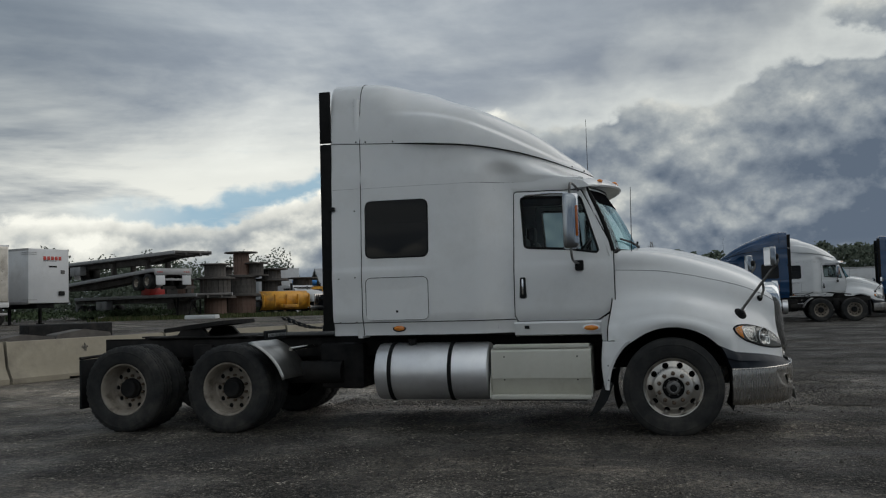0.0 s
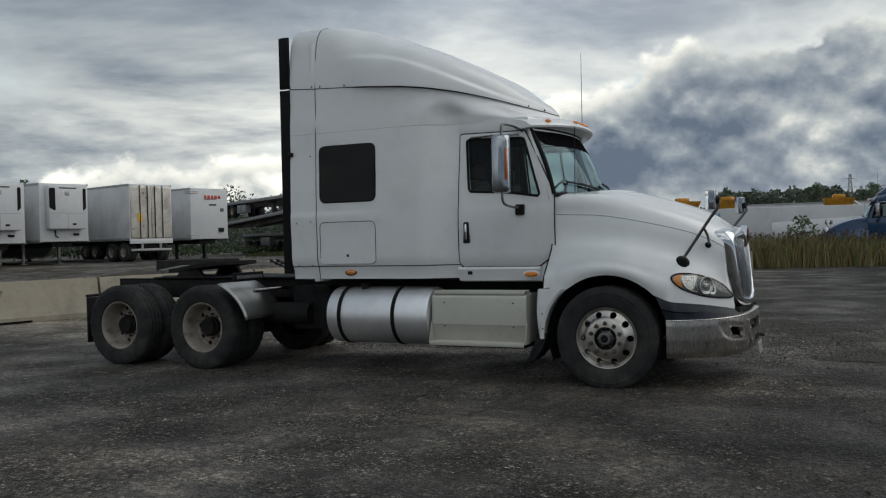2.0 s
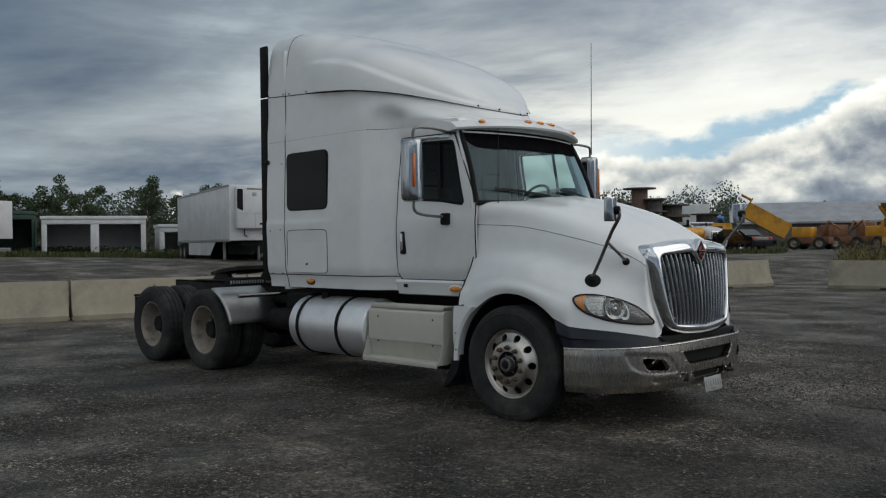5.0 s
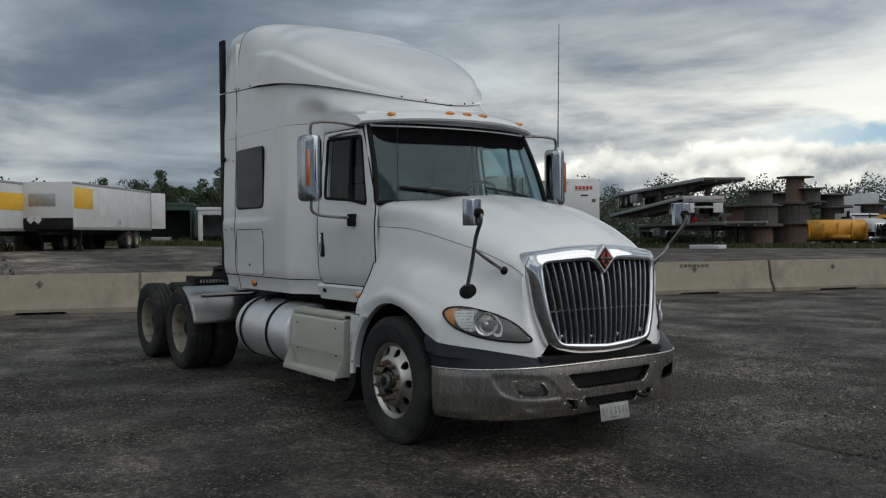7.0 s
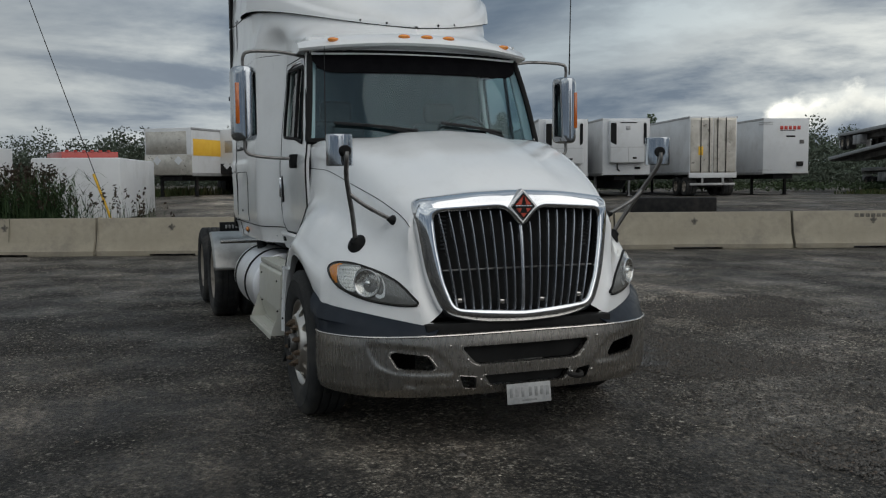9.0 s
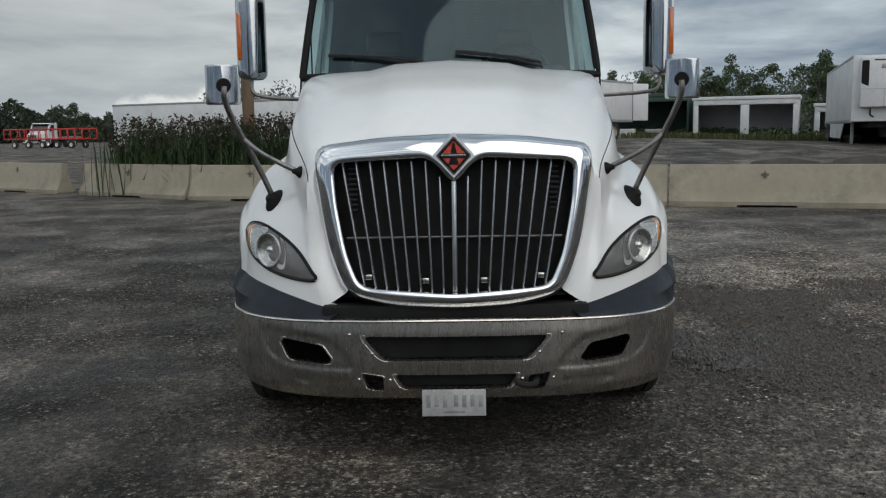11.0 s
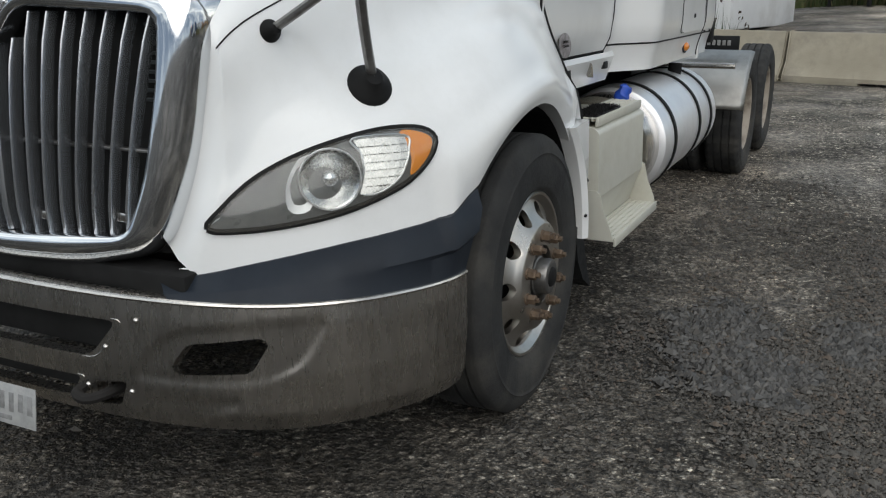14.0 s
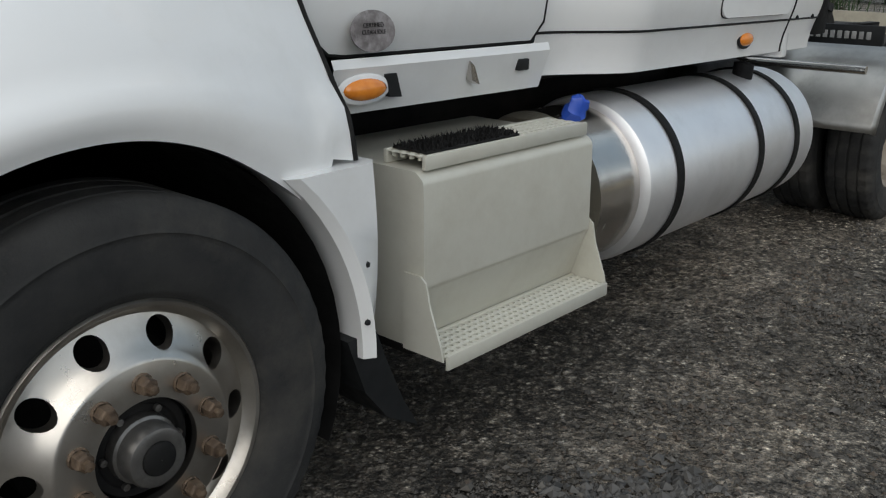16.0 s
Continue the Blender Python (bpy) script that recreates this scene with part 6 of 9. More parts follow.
def gravel_material():
    m = bpy.data.materials.new("packed_gravel")
    m.use_nodes = True
    nt = m.node_tree
    N, L = nt.nodes.new, nt.links.new
    b = nt.nodes["Principled BSDF"]
    co = N("ShaderNodeTexCoord").outputs["Object"]

    def nz(s, d, r=0.6, src=co):
        n = N("ShaderNodeTexNoise")
        n.inputs["Scale"].default_value, n.inputs["Detail"].default_value, n.inputs["Roughness"].default_value = s, d, r
        L(src, n.inputs["Vector"])
        return n.outputs["Fac"]

    def vor(s):
        n = N("ShaderNodeTexVoronoi")
        n.inputs["Scale"].default_value = s
        L(co, n.inputs["Vector"])
        return n

    def rng(src, a, b_, lo, hi):
        n = N("ShaderNodeMapRange")
        for i, v in enumerate((a, b_, lo, hi)):
            n.inputs[i + 1].default_value = v
        L(src, n.inputs[0])
        return n.outputs[0]

    def mul(a, b_):
        n = N("ShaderNodeMath")
        n.operation = "MULTIPLY"
        for i, v in enumerate((a, b_)):
            if isinstance(v, float):
                n.inputs[i].default_value = v
            else:
                L(v, n.inputs[i])
        return n.outputs[0]

    def mix(f, a, b_):
        n = N("ShaderNodeMix")
        n.data_type = "RGBA"
        L(f, n.inputs[0])
        for i, v in ((6, a), (7, b_)):
            if isinstance(v, tuple):
                n.inputs[i].default_value = (*v, 1)
            else:
                L(v, n.inputs[i])
        return n.outputs[2]

    st = N("ShaderNodeMapping")
    st.inputs["Scale"].default_value = (0.35, 1.5, 1)
    st.inputs["Rotation"].default_value = (0, 0, radians(14))
    L(co, st.inputs["Vector"])
    col = mix(rng(nz(0.55, 10, 0.66), 0.38, 0.62, 0, 1), (0.027, 0.025, 0.0225), (0.068, 0.061, 0.053))
    col = mix(rng(nz(0.5, 9, 0.7, st.outputs[0]), 0.50, 0.66, 0, 0.75), col, (0.095, 0.080, 0.066))
    col = mix(rng(nz(0.9, 8, 0.7, st.outputs[0]), 0.54, 0.66, 0, 0.6), col, (0.017, 0.016, 0.0155))
    # loose gravel in front of and to the left of the tractor
    sx = N("ShaderNodeSeparateXYZ")
    L(co, sx.inputs[0])
    dist = N("ShaderNodeVectorMath")
    dist.operation = "DISTANCE"
    L(co, dist.inputs[0])
    dist.inputs[1].default_value = (0.5, 4.0, 0)
    wav = N("ShaderNodeMath")
    wav.operation = "MULTIPLY_ADD"
    L(nz(0.45, 8, 0.7), wav.inputs[0]), L(dist.outputs["Value"], wav.inputs[2])
    wav.inputs[1].default_value = 7.0
    loose = rng(wav.outputs[0], 7.0, 10.0, 1.0, 0.0)
    # stones of three sizes, crevice shade between them multiplied into the colour
    patch_ = rng(nz(0.8, 9, 0.72), 0.40, 0.58, 0.10, 1.0)
    v0, v1, v2 = vor(22), vor(42), vor(85)
    for v, lo, amt in ((v2, 0.15, 1.0), (v1, 0.45, 1.0), (v0, 0.86, 1.0)):
        sep = N("ShaderNodeSeparateColor")
        L(v.outputs["Color"], sep.inputs[0])
        pick = mul(rng(sep.outputs[0], lo, lo + 0.12, 0, amt), patch_)
        shade = N("ShaderNodeValToRGB")
        el = shade.color_ramp.elements
        el[0].color, el[1].color = (0.028, 0.026, 0.023, 1), (0.15, 0.14, 0.125, 1)
        mid = el.new(0.55)
        mid.color = (0.075, 0.07, 0.064, 1)
        L(sep.outputs[1], shade.inputs[0])
        col = mix(mul(pick, rng(v.outputs["Distance"], 0.30, 0.48, 1, 0)), col, shade.outputs[0])
        dk = N("ShaderNodeMix")
        dk.data_type, dk.blend_type = "RGBA", "MULTIPLY"
        L(patch_, dk.inputs[0]), L(col, dk.inputs[6]), L(rng(v.outputs["Distance"], 0.35, 0.62, 1.0, 0.45), dk.inputs[7])
        col = dk.outputs[2]
    lg = N("ShaderNodeMix")
    lg.data_type, lg.blend_type = "RGBA", "MULTIPLY"
    lg.inputs[0].default_value = 1.0
    L(col, lg.inputs[6]), L(mix(loose, (1.95, 1.83, 1.66), (2.35, 2.19, 1.97)), lg.inputs[7])
    col = lg.outputs[2]
    gr = N("ShaderNodeMix")
    gr.data_type, gr.blend_type = "RGBA", "MULTIPLY"
    gr.inputs[0].default_value = 1.0
    L(col, gr.inputs[6])
    L(rng(nz(30, 10, 0.78), 0.40, 0.60, 0.22, 1.85), gr.inputs[7])
    wide = N("ShaderNodeMix")
    wide.data_type, wide.blend_type = "RGBA", "MULTIPLY"
    wide.inputs[0].default_value = 1.0
    L(gr.outputs[2], wide.inputs[6])
    L(mix(rng(nz(0.42, 7, 0.62, st.outputs[0]), 0.36, 0.64, 0, 1), (0.72, 0.72, 0.73), (1.28, 1.24, 1.18)), wide.inputs[7])
    col = wide.outputs[2]

    def times(f, c):
        n = N("ShaderNodeMix")
        n.data_type, n.blend_type = "RGBA", "MULTIPLY"
        n.inputs[0].default_value = 1.0
        L(c, n.inputs[6]), L(f, n.inputs[7])
        return n.outputs[2]

    # clods and scattered grit at every size down to a few millimetres
    col = times(rng(nz(3.2, 15, 0.82), 0.42, 0.58, 0.52, 1.50), col)
    col = times(rng(nz(8, 13, 0.82), 0.42, 0.58, 0.50, 1.55), col)
    # worn wheel tracks curving round the tractor
    hub_ = N("ShaderNodeVectorMath")
    hub_.operation = "DISTANCE"
    L(co, hub_.inputs[0])
    hub_.inputs[1].default_value = (-14.0, 1.0, 0)
    ring = N("ShaderNodeCombineXYZ")
    L(hub_.outputs["Value"], ring.inputs[0]), L(mul(nz(0.12, 3), 9.0), ring.inputs[1])
    col = times(rng(nz(1.5, 5, 0.6, ring.outputs[0]), 0.36, 0.64, 0.72, 1.3), col)
    # broad tone: paler to the rear, darker to the front, paler band near y 3
    mottled = N("ShaderNodeMath")
    mottled.operation = "MULTIPLY_ADD"
    L(nz(0.3, 6, 0.6), mottled.inputs[0]), L(sx.outputs[0], mottled.inputs[2])
    mottled.inputs[1].default_value = 6.0
    col = times(rng(mottled.outputs[0], -0.5, 6.2, 1.72, 0.60), col)
    col = times(rng(sx.outputs[1], 0.8, 2.6, 1.0, 2.1), col)
    col = times(rng(sx.outputs[1], 3.2, 6.0, 1.0, 0.44), col)
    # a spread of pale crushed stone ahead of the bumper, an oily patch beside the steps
    # the last two: a paler spot off the right flank, a darker one beyond
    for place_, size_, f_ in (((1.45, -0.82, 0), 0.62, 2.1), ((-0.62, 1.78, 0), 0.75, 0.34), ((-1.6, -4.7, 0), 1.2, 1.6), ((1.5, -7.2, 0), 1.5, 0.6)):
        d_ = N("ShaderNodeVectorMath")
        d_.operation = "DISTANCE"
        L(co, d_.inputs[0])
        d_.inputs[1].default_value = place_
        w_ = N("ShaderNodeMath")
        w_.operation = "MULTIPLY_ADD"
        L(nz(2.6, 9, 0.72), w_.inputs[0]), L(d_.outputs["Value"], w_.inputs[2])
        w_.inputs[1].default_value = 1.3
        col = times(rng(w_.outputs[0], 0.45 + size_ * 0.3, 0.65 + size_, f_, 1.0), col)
    col = times(mix(patch_, (0.945, 1.0, 1.07), (0.94, 1.0, 1.055)), col)
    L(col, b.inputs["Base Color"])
    L(rng(nz(0.8, 8), 0.4, 0.62, 0.55, 0.95), b.inputs["Roughness"])
    b.inputs["Specular IOR Level"].default_value = 0.35
    hs = None
    for src, k in ((rng(v1.outputs["Distance"], 0.0, 0.5, 1, 0), 0.5), (rng(v2.outputs["Distance"], 0.0, 0.5, 1, 0), 0.3), (rng(v0.outputs["Distance"], 0.0, 0.5, 1, 0), 0.6), (nz(6, 8, 0.65), 1.2), (nz(1.2, 6), 1.5)):
        h = mul(src, k)
        if hs is None:
            hs = h
        else:
            n = N("ShaderNodeMath")
            L(hs, n.inputs[0]), L(h, n.inputs[1])
            hs = n.outputs[0]
    bn = N("ShaderNodeBump")
    bn.inputs["Strength"].default_value, bn.inputs["Distance"].default_value = 1.0, 0.03
    L(hs, bn.inputs["Height"])
    L(bn.outputs[0], b.inputs["Normal"])
    return m


GRAVEL = gravel_material()
CONCRETE = pbr("barrier_concrete", (0.25, 0.222, 0.168), (0.325, 0.292, 0.225), 1.4, (0.8, 0.95), bump=0.3, bscale=40, dirt=(0.13, 0.115, 0.095), dscale=1.3, damt=0.6)
build_ground()

# ---- concrete barriers ----
JOINTS = [(-18.55, -9.15), (-16.2, -5.75), (-14.9, -2.34), (-13.55, 1.05), (-12.5, 4.7), (-11.25, 8.5), (-9.75, 12.2), (-8.3, 16.0), (-6.95, 20.4)]


STAMP = pbr("faded_stamp", (0.09, 0.085, 0.075), (0.2, 0.18, 0.15), 14, (0.8, 0.95))


def barrier(a, b, lettered=False):
    a, b = Vector(a), Vector(b)
    d = b - a
    n = d.length
    ang = math.degrees(math.atan2(d.y, d.x))
    mid = (a + b) / 2
    ob = thing("concrete_barrier", "weathered beige concrete road barrier standing end to end", "barrier", pose(mid.x, mid.y, gz(mid.x, mid.y), 0, 0, ang), "row of concrete barriers")
    bm = bmesh.new()
    prof = [(-0.29, 0.045), (-0.29, 0.11), (-0.27, 0.13), (-0.16, 0.33), (-0.085, 0.80), (-0.07, 0.82), (0.07, 0.82), (0.085, 0.80), (0.16, 0.33), (0.27, 0.13), (0.29, 0.11), (0.29, 0.045)]
    h = n / 2 - 0.02
    prism(bm, prof, "x", -h, h)
    for x0, x1 in ((-h, -h * 0.35), (h * 0.2, h)):
        box(bm, (x0, -0.285, 0), (x1, 0.285, 0.05), 0.005)
    bmesh.ops.bevel(bm, geom=[e for e in bm.edges if abs(abs(e.verts[0].co.x) - h) < 0.01 and abs(abs(e.verts[1].co.x) - h) < 0.01 and e.calc_length() < 0.6], offset=0.02, segments=2, affect="EDGES")
    part("barrier_body", bm, CONCRETE, ob, angle=30)
    for s in SIDES:
        bm = bmesh.new()
        x = -h * 0.1
        f0, f1 = s * 0.098, s * 0.124
        prism(bm, [(x, 0.705), (x + 0.026, 0.65), (x + 0.012, 0.60), (x - 0.012, 0.60), (x - 0.026, 0.65)], "y", f0, f1)
        for q in SIDES:
            prism(bm, [(x + q * 0.018, 0.60), (x + q * 0.03, 0.645), (x + q * 0.058, 0.655), (x + q * 0.078, 0.63), (x + q * 0.07, 0.605), (x + q * 0.055, 0.625), (x + q * 0.042, 0.60)], "y", f0, f1)
            prism(bm, [(x + q * 0.012, 0.585), (x + q * 0.04, 0.55), (x + q * 0.028, 0.54), (x + q * 0.004, 0.57)], "y", f0, f1 + s * 0.006)
        prism(bm, [(x - 0.045, 0.585), (x + 0.045, 0.585), (x + 0.045, 0.60), (x - 0.045, 0.60)], "y", f0, f1 + s * 0.003)
        prism(bm, [(x - 0.011, 0.585), (x + 0.011, 0.585), (x, 0.525)], "y", f0, f1 + s * 0.008)
        part("flower_stamp", bm, STAMP, ob, smooth=False)
        if lettered:
            for k in range(7):
                bm = bmesh.new()
                box(bm, (x - 0.42 + 0.125 * k, s * 0.098, 0.68), (x - 0.33 + 0.125 * k, s * 0.108, 0.76), 0.002)
                part("letter_bar", bm, STAMP, ob)
    return ob


for a, b in zip(JOINTS, JOINTS[1:]):
    barrier(a, b, a[1] == 12.2)
barrier((-21.3, -13.1), (-19.1, -9.95))
barrier((-4.85, 19.9), (-0.55, 20.45))


# ---- the yard: trailers, plant, vehicles ----
VAN = pbr("trailer_white", (0.58, 0.59, 0.60), (0.66, 0.67, 0.675), 0.6, (0.35, 0.5), dirt=(0.42, 0.41, 0.39), dscale=0.7, damt=0.5)
VANDIRTY = pbr("quilted_door", (0.42, 0.39, 0.34), (0.60, 0.57, 0.51), 1.2, (0.25, 0.4), 0.5, dirt=(0.25, 0.22, 0.18), dscale=1.5, damt=0.7)
GREYRAIL = pbr("aluminium_rail", (0.33, 0.33, 0.33), (0.42, 0.42, 0.42), 3, (0.4, 0.55), 0.6)
YELLOW = pbr("yellow_panel", (0.75, 0.42, 0.03), (0.82, 0.50, 0.05), 2, (0.4, 0.55))
ORANGE = pbr("plough_orange", (0.60, 0.27, 0.02), (0.72, 0.36, 0.03), 1.6, (0.4, 0.6), dirt=(0.2, 0.09, 0.04), dscale=1.2, damt=0.7)
RUSTY = pbr("rusty_iron", (0.16, 0.07, 0.035), (0.28, 0.14, 0.07), 1.4, (0.7, 0.9), dirt=(0.06, 0.04, 0.03), dscale=1.0, damt=0.7)
DECK = pbr("flat_deck", (0.10, 0.095, 0.09), (0.17, 0.16, 0.15), 2, (0.6, 0.8), dirt=(0.05, 0.045, 0.04), damt=0.6)
OLDWOOD = pbr("reel_wood", (0.075, 0.068, 0.062), (0.14, 0.125, 0.112), 2.5, (0.75, 0.9), bump=0.3, bscale=25, dirt=(0.045, 0.042, 0.04), dscale=1.3, damt=0.7)
BLUEPAINT = pbr("blue_paint", (0.006, 0.042, 0.115), (0.008, 0.05, 0.135), 1, (0.15, 0.25), coat=0.5)
REDPAINT = pbr("red_paint", (0.42, 0.03, 0.02), (0.5, 0.04, 0.03), 1, (0.25, 0.4), coat=0.3)
GREENPAINT = pbr("green_paint", (0.03, 0.20, 0.15), (0.04, 0.26, 0.19), 1, (0.3, 0.45))
DARKGREEN = pbr("shed_green", (0.02, 0.05, 0.035), (0.03, 0.07, 0.05), 1, (0.5, 0.7))
TIN = pbr("tin_roof", (0.30, 0.31, 0.32), (0.40, 0.41, 0.42), 1.2, (0.45, 0.6), 0.5)
PALEBLUE = pbr("pale_blue_letter", (0.16, 0.32, 0.42), (0.2, 0.38, 0.48), 2, (0.5, 0.6))
DARKGLASS = pbr("vehicle_glass", (0.02, 0.025, 0.028), (0.03, 0.034, 0.038), 2, (0.04, 0.08), coat=0.5)
POLEWOOD = pbr("pole_wood", (0.10, 0.065, 0.04), (0.17, 0.115, 0.075), 3, (0.8, 0.95), bump=0.3, bscale=30, aniso=(6, 6, 0.5))


def disc_wheel(parent, x, y, z, r=0.5, w=0.28, mat=None):
    bm = bmesh.new()
    lathe(bm, [(r * 0.56, -w * 0.45), (r * 0.8, -w / 2), (r * 0.96, -w * 0.45), (r, -w * 0.36), (r, w * 0.36), (r * 0.96, w * 0.45), (r * 0.8, w / 2), (r * 0.56, w * 0.45)], 28, Matrix.Translation((x, y, z)))
    ob = part("wheel", bm, RUBBER, parent)
    s = 1 if y > 0 else -1
    bm = bmesh.new()
    lathe(bm, [(r * 0.57, s * w * 0.43), (r * 0.5, s * w * 0.30), (r * 0.4, s * w * 0.1), (r * 0.22, s * w * 0.12), (r * 0.2, s * w * 0.35), (0.001, s * w * 0.36)], 20, Matrix.Translation((x, y, z)))
    part("rim", bm, mat or DUSTRIM, ob)


def box_part(name, lo, hi, mat, parent, bevel=0.02, label=""):
    bm = bmesh.new()
    box(bm, lo, hi, bevel)
    return part(name, bm, mat, parent, label)


def van_trailer(label, m, length, front="plain", rear="doors", axles=(-1.2, -2.45), legs=2.3, skirt=False, band=None, zf=1.16, top=4.1, group="row of parked trailers"):
    """A box trailer; x = 0 at its front wall, running back to -length."""
    t = thing("semi_trailer", label, "trailer", m, group)
    w = 1.275
    body = box_part("body", (-length, -w, zf), (0, w, top), VAN, t, 0.03)
    for s in SIDES:
        box_part("top_rail", (-length, s * w - 0.02, top - 0.10), (0.01, s * w + 0.02, top + 0.015), GREYRAIL, t, 0.01)
        box_part("bottom_rail", (-length, s * w - 0.02, zf - 0.06), (0.01, s * w + 0.025, zf + 0.10), GREYRAIL, t, 0.01)
        me = None
        for k in range(int(length / 1.2)):
            if me is None:
                bm = bmesh.new()
                box(bm, (-0.012, s * (w - 0.01), zf + 0.1), (0.012, s * (w + 0.003), top - 0.1))
                post = part("wall_post", bm, VAN, t, smooth=False)
                me = post.data
            else:
                post = new("wall_post", me)
                post.parent = t
            post.matrix_basis = Matrix.Translation((-0.6 - 1.2 * k, 0, 0))
        for x in axles:
            for y in (0.85, 1.12):
                disc_wheel(t, -length + 3.2 + x, s * y, 0.5)
        bm = bmesh.new()
        box(bm, (-legs - 0.07, s * 0.95 - 0.07, 0.05), (-legs + 0.07, s * 0.95 + 0.07, zf - 0.05), 0.01)
        box(bm, (-legs - 0.17, s * 0.95 - 0.14, 0.0), (-legs + 0.17, s * 0.95 + 0.14, 0.05), 0.01)
        part("landing_leg", bm, GREYRAIL if front != "plain" else FRAME, t)
        if skirt:
            bm = bmesh.new()
            prism(bm, [(-legs - 0.8, zf - 0.06), (-length + 3.6, zf - 0.06), (-length + 3.6, 0.35), (-legs - 2.3, 0.35)], "y", s * (w - 0.04), s * (w - 0.01))
            part("side_skirt", bm, VAN, t, smooth=False)
    box_part("underframe", (-length + 0.1, -0.55, zf - 0.28), (-0.3, 0.55, zf - 0.02), FRAME, t)
    box_part("bogie", (-length + 0.2, -0.6, 0.45), (-length + 3.6, 0.6, zf - 0.2), FRAME, t)
    if rear == "doors":
        for s in SIDES:
            dr = box_part("rear_door", (-length - 0.03, s * 0.02, zf + 0.05), (-length + 0.02, s * (w - 0.06), top - 0.08), VANDIRTY, t, 0.01)
            bm = bmesh.new()
            n = 14
            loft(bm, [[(-length - 0.032 - 0.02 * abs(noise.noise((i * 0.35, j * 0.45, s * 7))), s * (0.06 + (w - 0.16) * i / n), zf + 0.12 + (top - zf - 0.3) * j / 20) for i in range(n + 1)] for j in range(21)])
            part("dented_skin", bm, VANDIRTY, dr)
            for k in range(2):
                bm = bmesh.new()
                y = s * (0.22 + 0.45 * k)
                tube(bm, [(-length - 0.07, y, zf + 0.05), (-length - 0.07, y, top - 0.06)], 0.022, 8)
                part("lock_rod", bm, FRAME, dr)
        bm = bmesh.new()
        box(bm, (-length - 0.02, -1.2, 0.55), (-length + 0.08, 1.2, 0.67), 0.01)
        for s in SIDES:
            box(bm, (-length - 0.02, s * 0.55 - 0.05, 0.6), (-length + 0.06, s * 0.55 + 0.05, zf), 0.01)
        part("rear_guard", bm, GREYRAIL, t)
        box_part("rear_sill", (-length - 0.04, -w, zf - 0.22), (-length + 0.05, w, zf + 0.04), VAN, t)
        box_part("warning_label", (-length - 0.062, 0.55, zf + 0.95), (-length - 0.055, 0.80, zf + 1.4), YELLOW, t, 0.001)
    if front == "reefer":
        u = box_part("cooling_unit", (-0.02, -0.98, zf + 0.62), (0.42, 0.98, top - 0.10), VAN, t, 0.09)
        for s, wd in ((-1, 0.30), (1, 0.16)):
            bm = bmesh.new()
            o = rounded([(s * (0.95 - wd), top - 0.25), (s * 0.95, top - 0.25), (s * 0.95, top - 1.25), (s * (0.95 - wd), top - 1.4)], 0.07, 4)
            prism(bm, o, "x", 0.36, 0.432)
            part("air_intake", bm, SEAL, u)
        bm = bmesh.new()
        box(bm, (0.415, -0.95, zf + 1.42), (0.426, 0.95, zf + 1.44))
        box(bm, (0.415, -0.02, zf + 0.66), (0.426, 0.0, zf + 1.42))
        part("panel_gap", bm, GREYRAIL, u, smooth=False)
        box_part("maker_plate", (0.415, -0.16, top - 0.62), (0.43, 0.08, top - 0.42), GREYRAIL, u, 0.003)
        box_part("letter_bar", (0.415, -0.45, top - 0.27), (0.43, 0.45, top - 0.22), FRAME, u, 0.003)
        box_part("oval_badge", (0.415, 0.22, zf + 0.82), (0.43, 0.42, zf + 0.92), FRAME, u, 0.005)
        box_part("gladhands", (-0.02, 0.45, zf + 0.30), (0.06, 0.75, zf + 0.42), FRAME, t)
        bm = bmesh.new()
        tube(bm, [(0.06, -0.5, zf + 0.6), (0.06, -0.5, zf + 0.3), (0.05, -0.35, zf + 0.2)], 0.03, 8)
        part("drain_hose", bm, FRAME, t)
    if band:
        x0, x1, z0, z1, s = band
        box_part("yellow_band", (x0, s * (w + 0.004), z0), (x1, s * (w + 0.012), z1), YELLOW, t, 0.002)
    return t


def place(x, y, rz, dz=0.0):
    return pose(x, y, gz(x, y) + dz, 0, 0, rz)


def along(c, deg, d):
    a = radians(deg)
    return (c[0] + d * math.sin(a), c[1] + d * math.cos(a))


c = along((-34.2, 21.5), 20, -1.275)
van_trailer("white refrigerated trailer with a front cooling unit", place(*c, -20), 14.6, "reefer", legs=2.6, skirt=True)
c = along((-33.6, 24.9), 16, -1.275)
van_trailer("white refrigerated trailer with a front cooling unit", place(*c, -16), 14.6, "reefer", legs=2.6, skirt=True)
c = along((-31.45, 28.75), 16, -1.275)
a16 = radians(16)
van_trailer("white box trailer with dented quilted rear doors", place(c[0] - 14.6 * math.cos(a16), c[1] + 14.6 * math.sin(a16), 164), 14.6, "plain", skirt=False)
c = along((-31.3, 33.4), 16, -1.275)
t4 = van_trailer("white box trailer with a red logo on its front", place(*c, -16), 13.0, "plain", legs=2.0)
for k in range(5):
    box_part("logo_block", (0.0, -0.35 + 0.24 * k, 3.50), (0.012, -0.35 + 0.24 * k + 0.18, 3.70), REDPAINT, t4, 0.003)
box_part("logo_rule", (0.0, -0.35, 3.44), (0.012, 0.5, 3.47), FRAME, t4, 0.003)
box_part("letter_bar", (0.0, 0.0, 3.10), (0.012, 0.5, 3.19), FRAME, t4, 0.003)
box_part("connector_plate", (0.0, 0.75, 2.75), (0.02, 1.0, 2.95), DECK, t4, 0.003)
box_part("connector_box", (0.0, 0.6, 1.55), (0.08, 0.95, 1.8), FRAME, t4, 0.01)
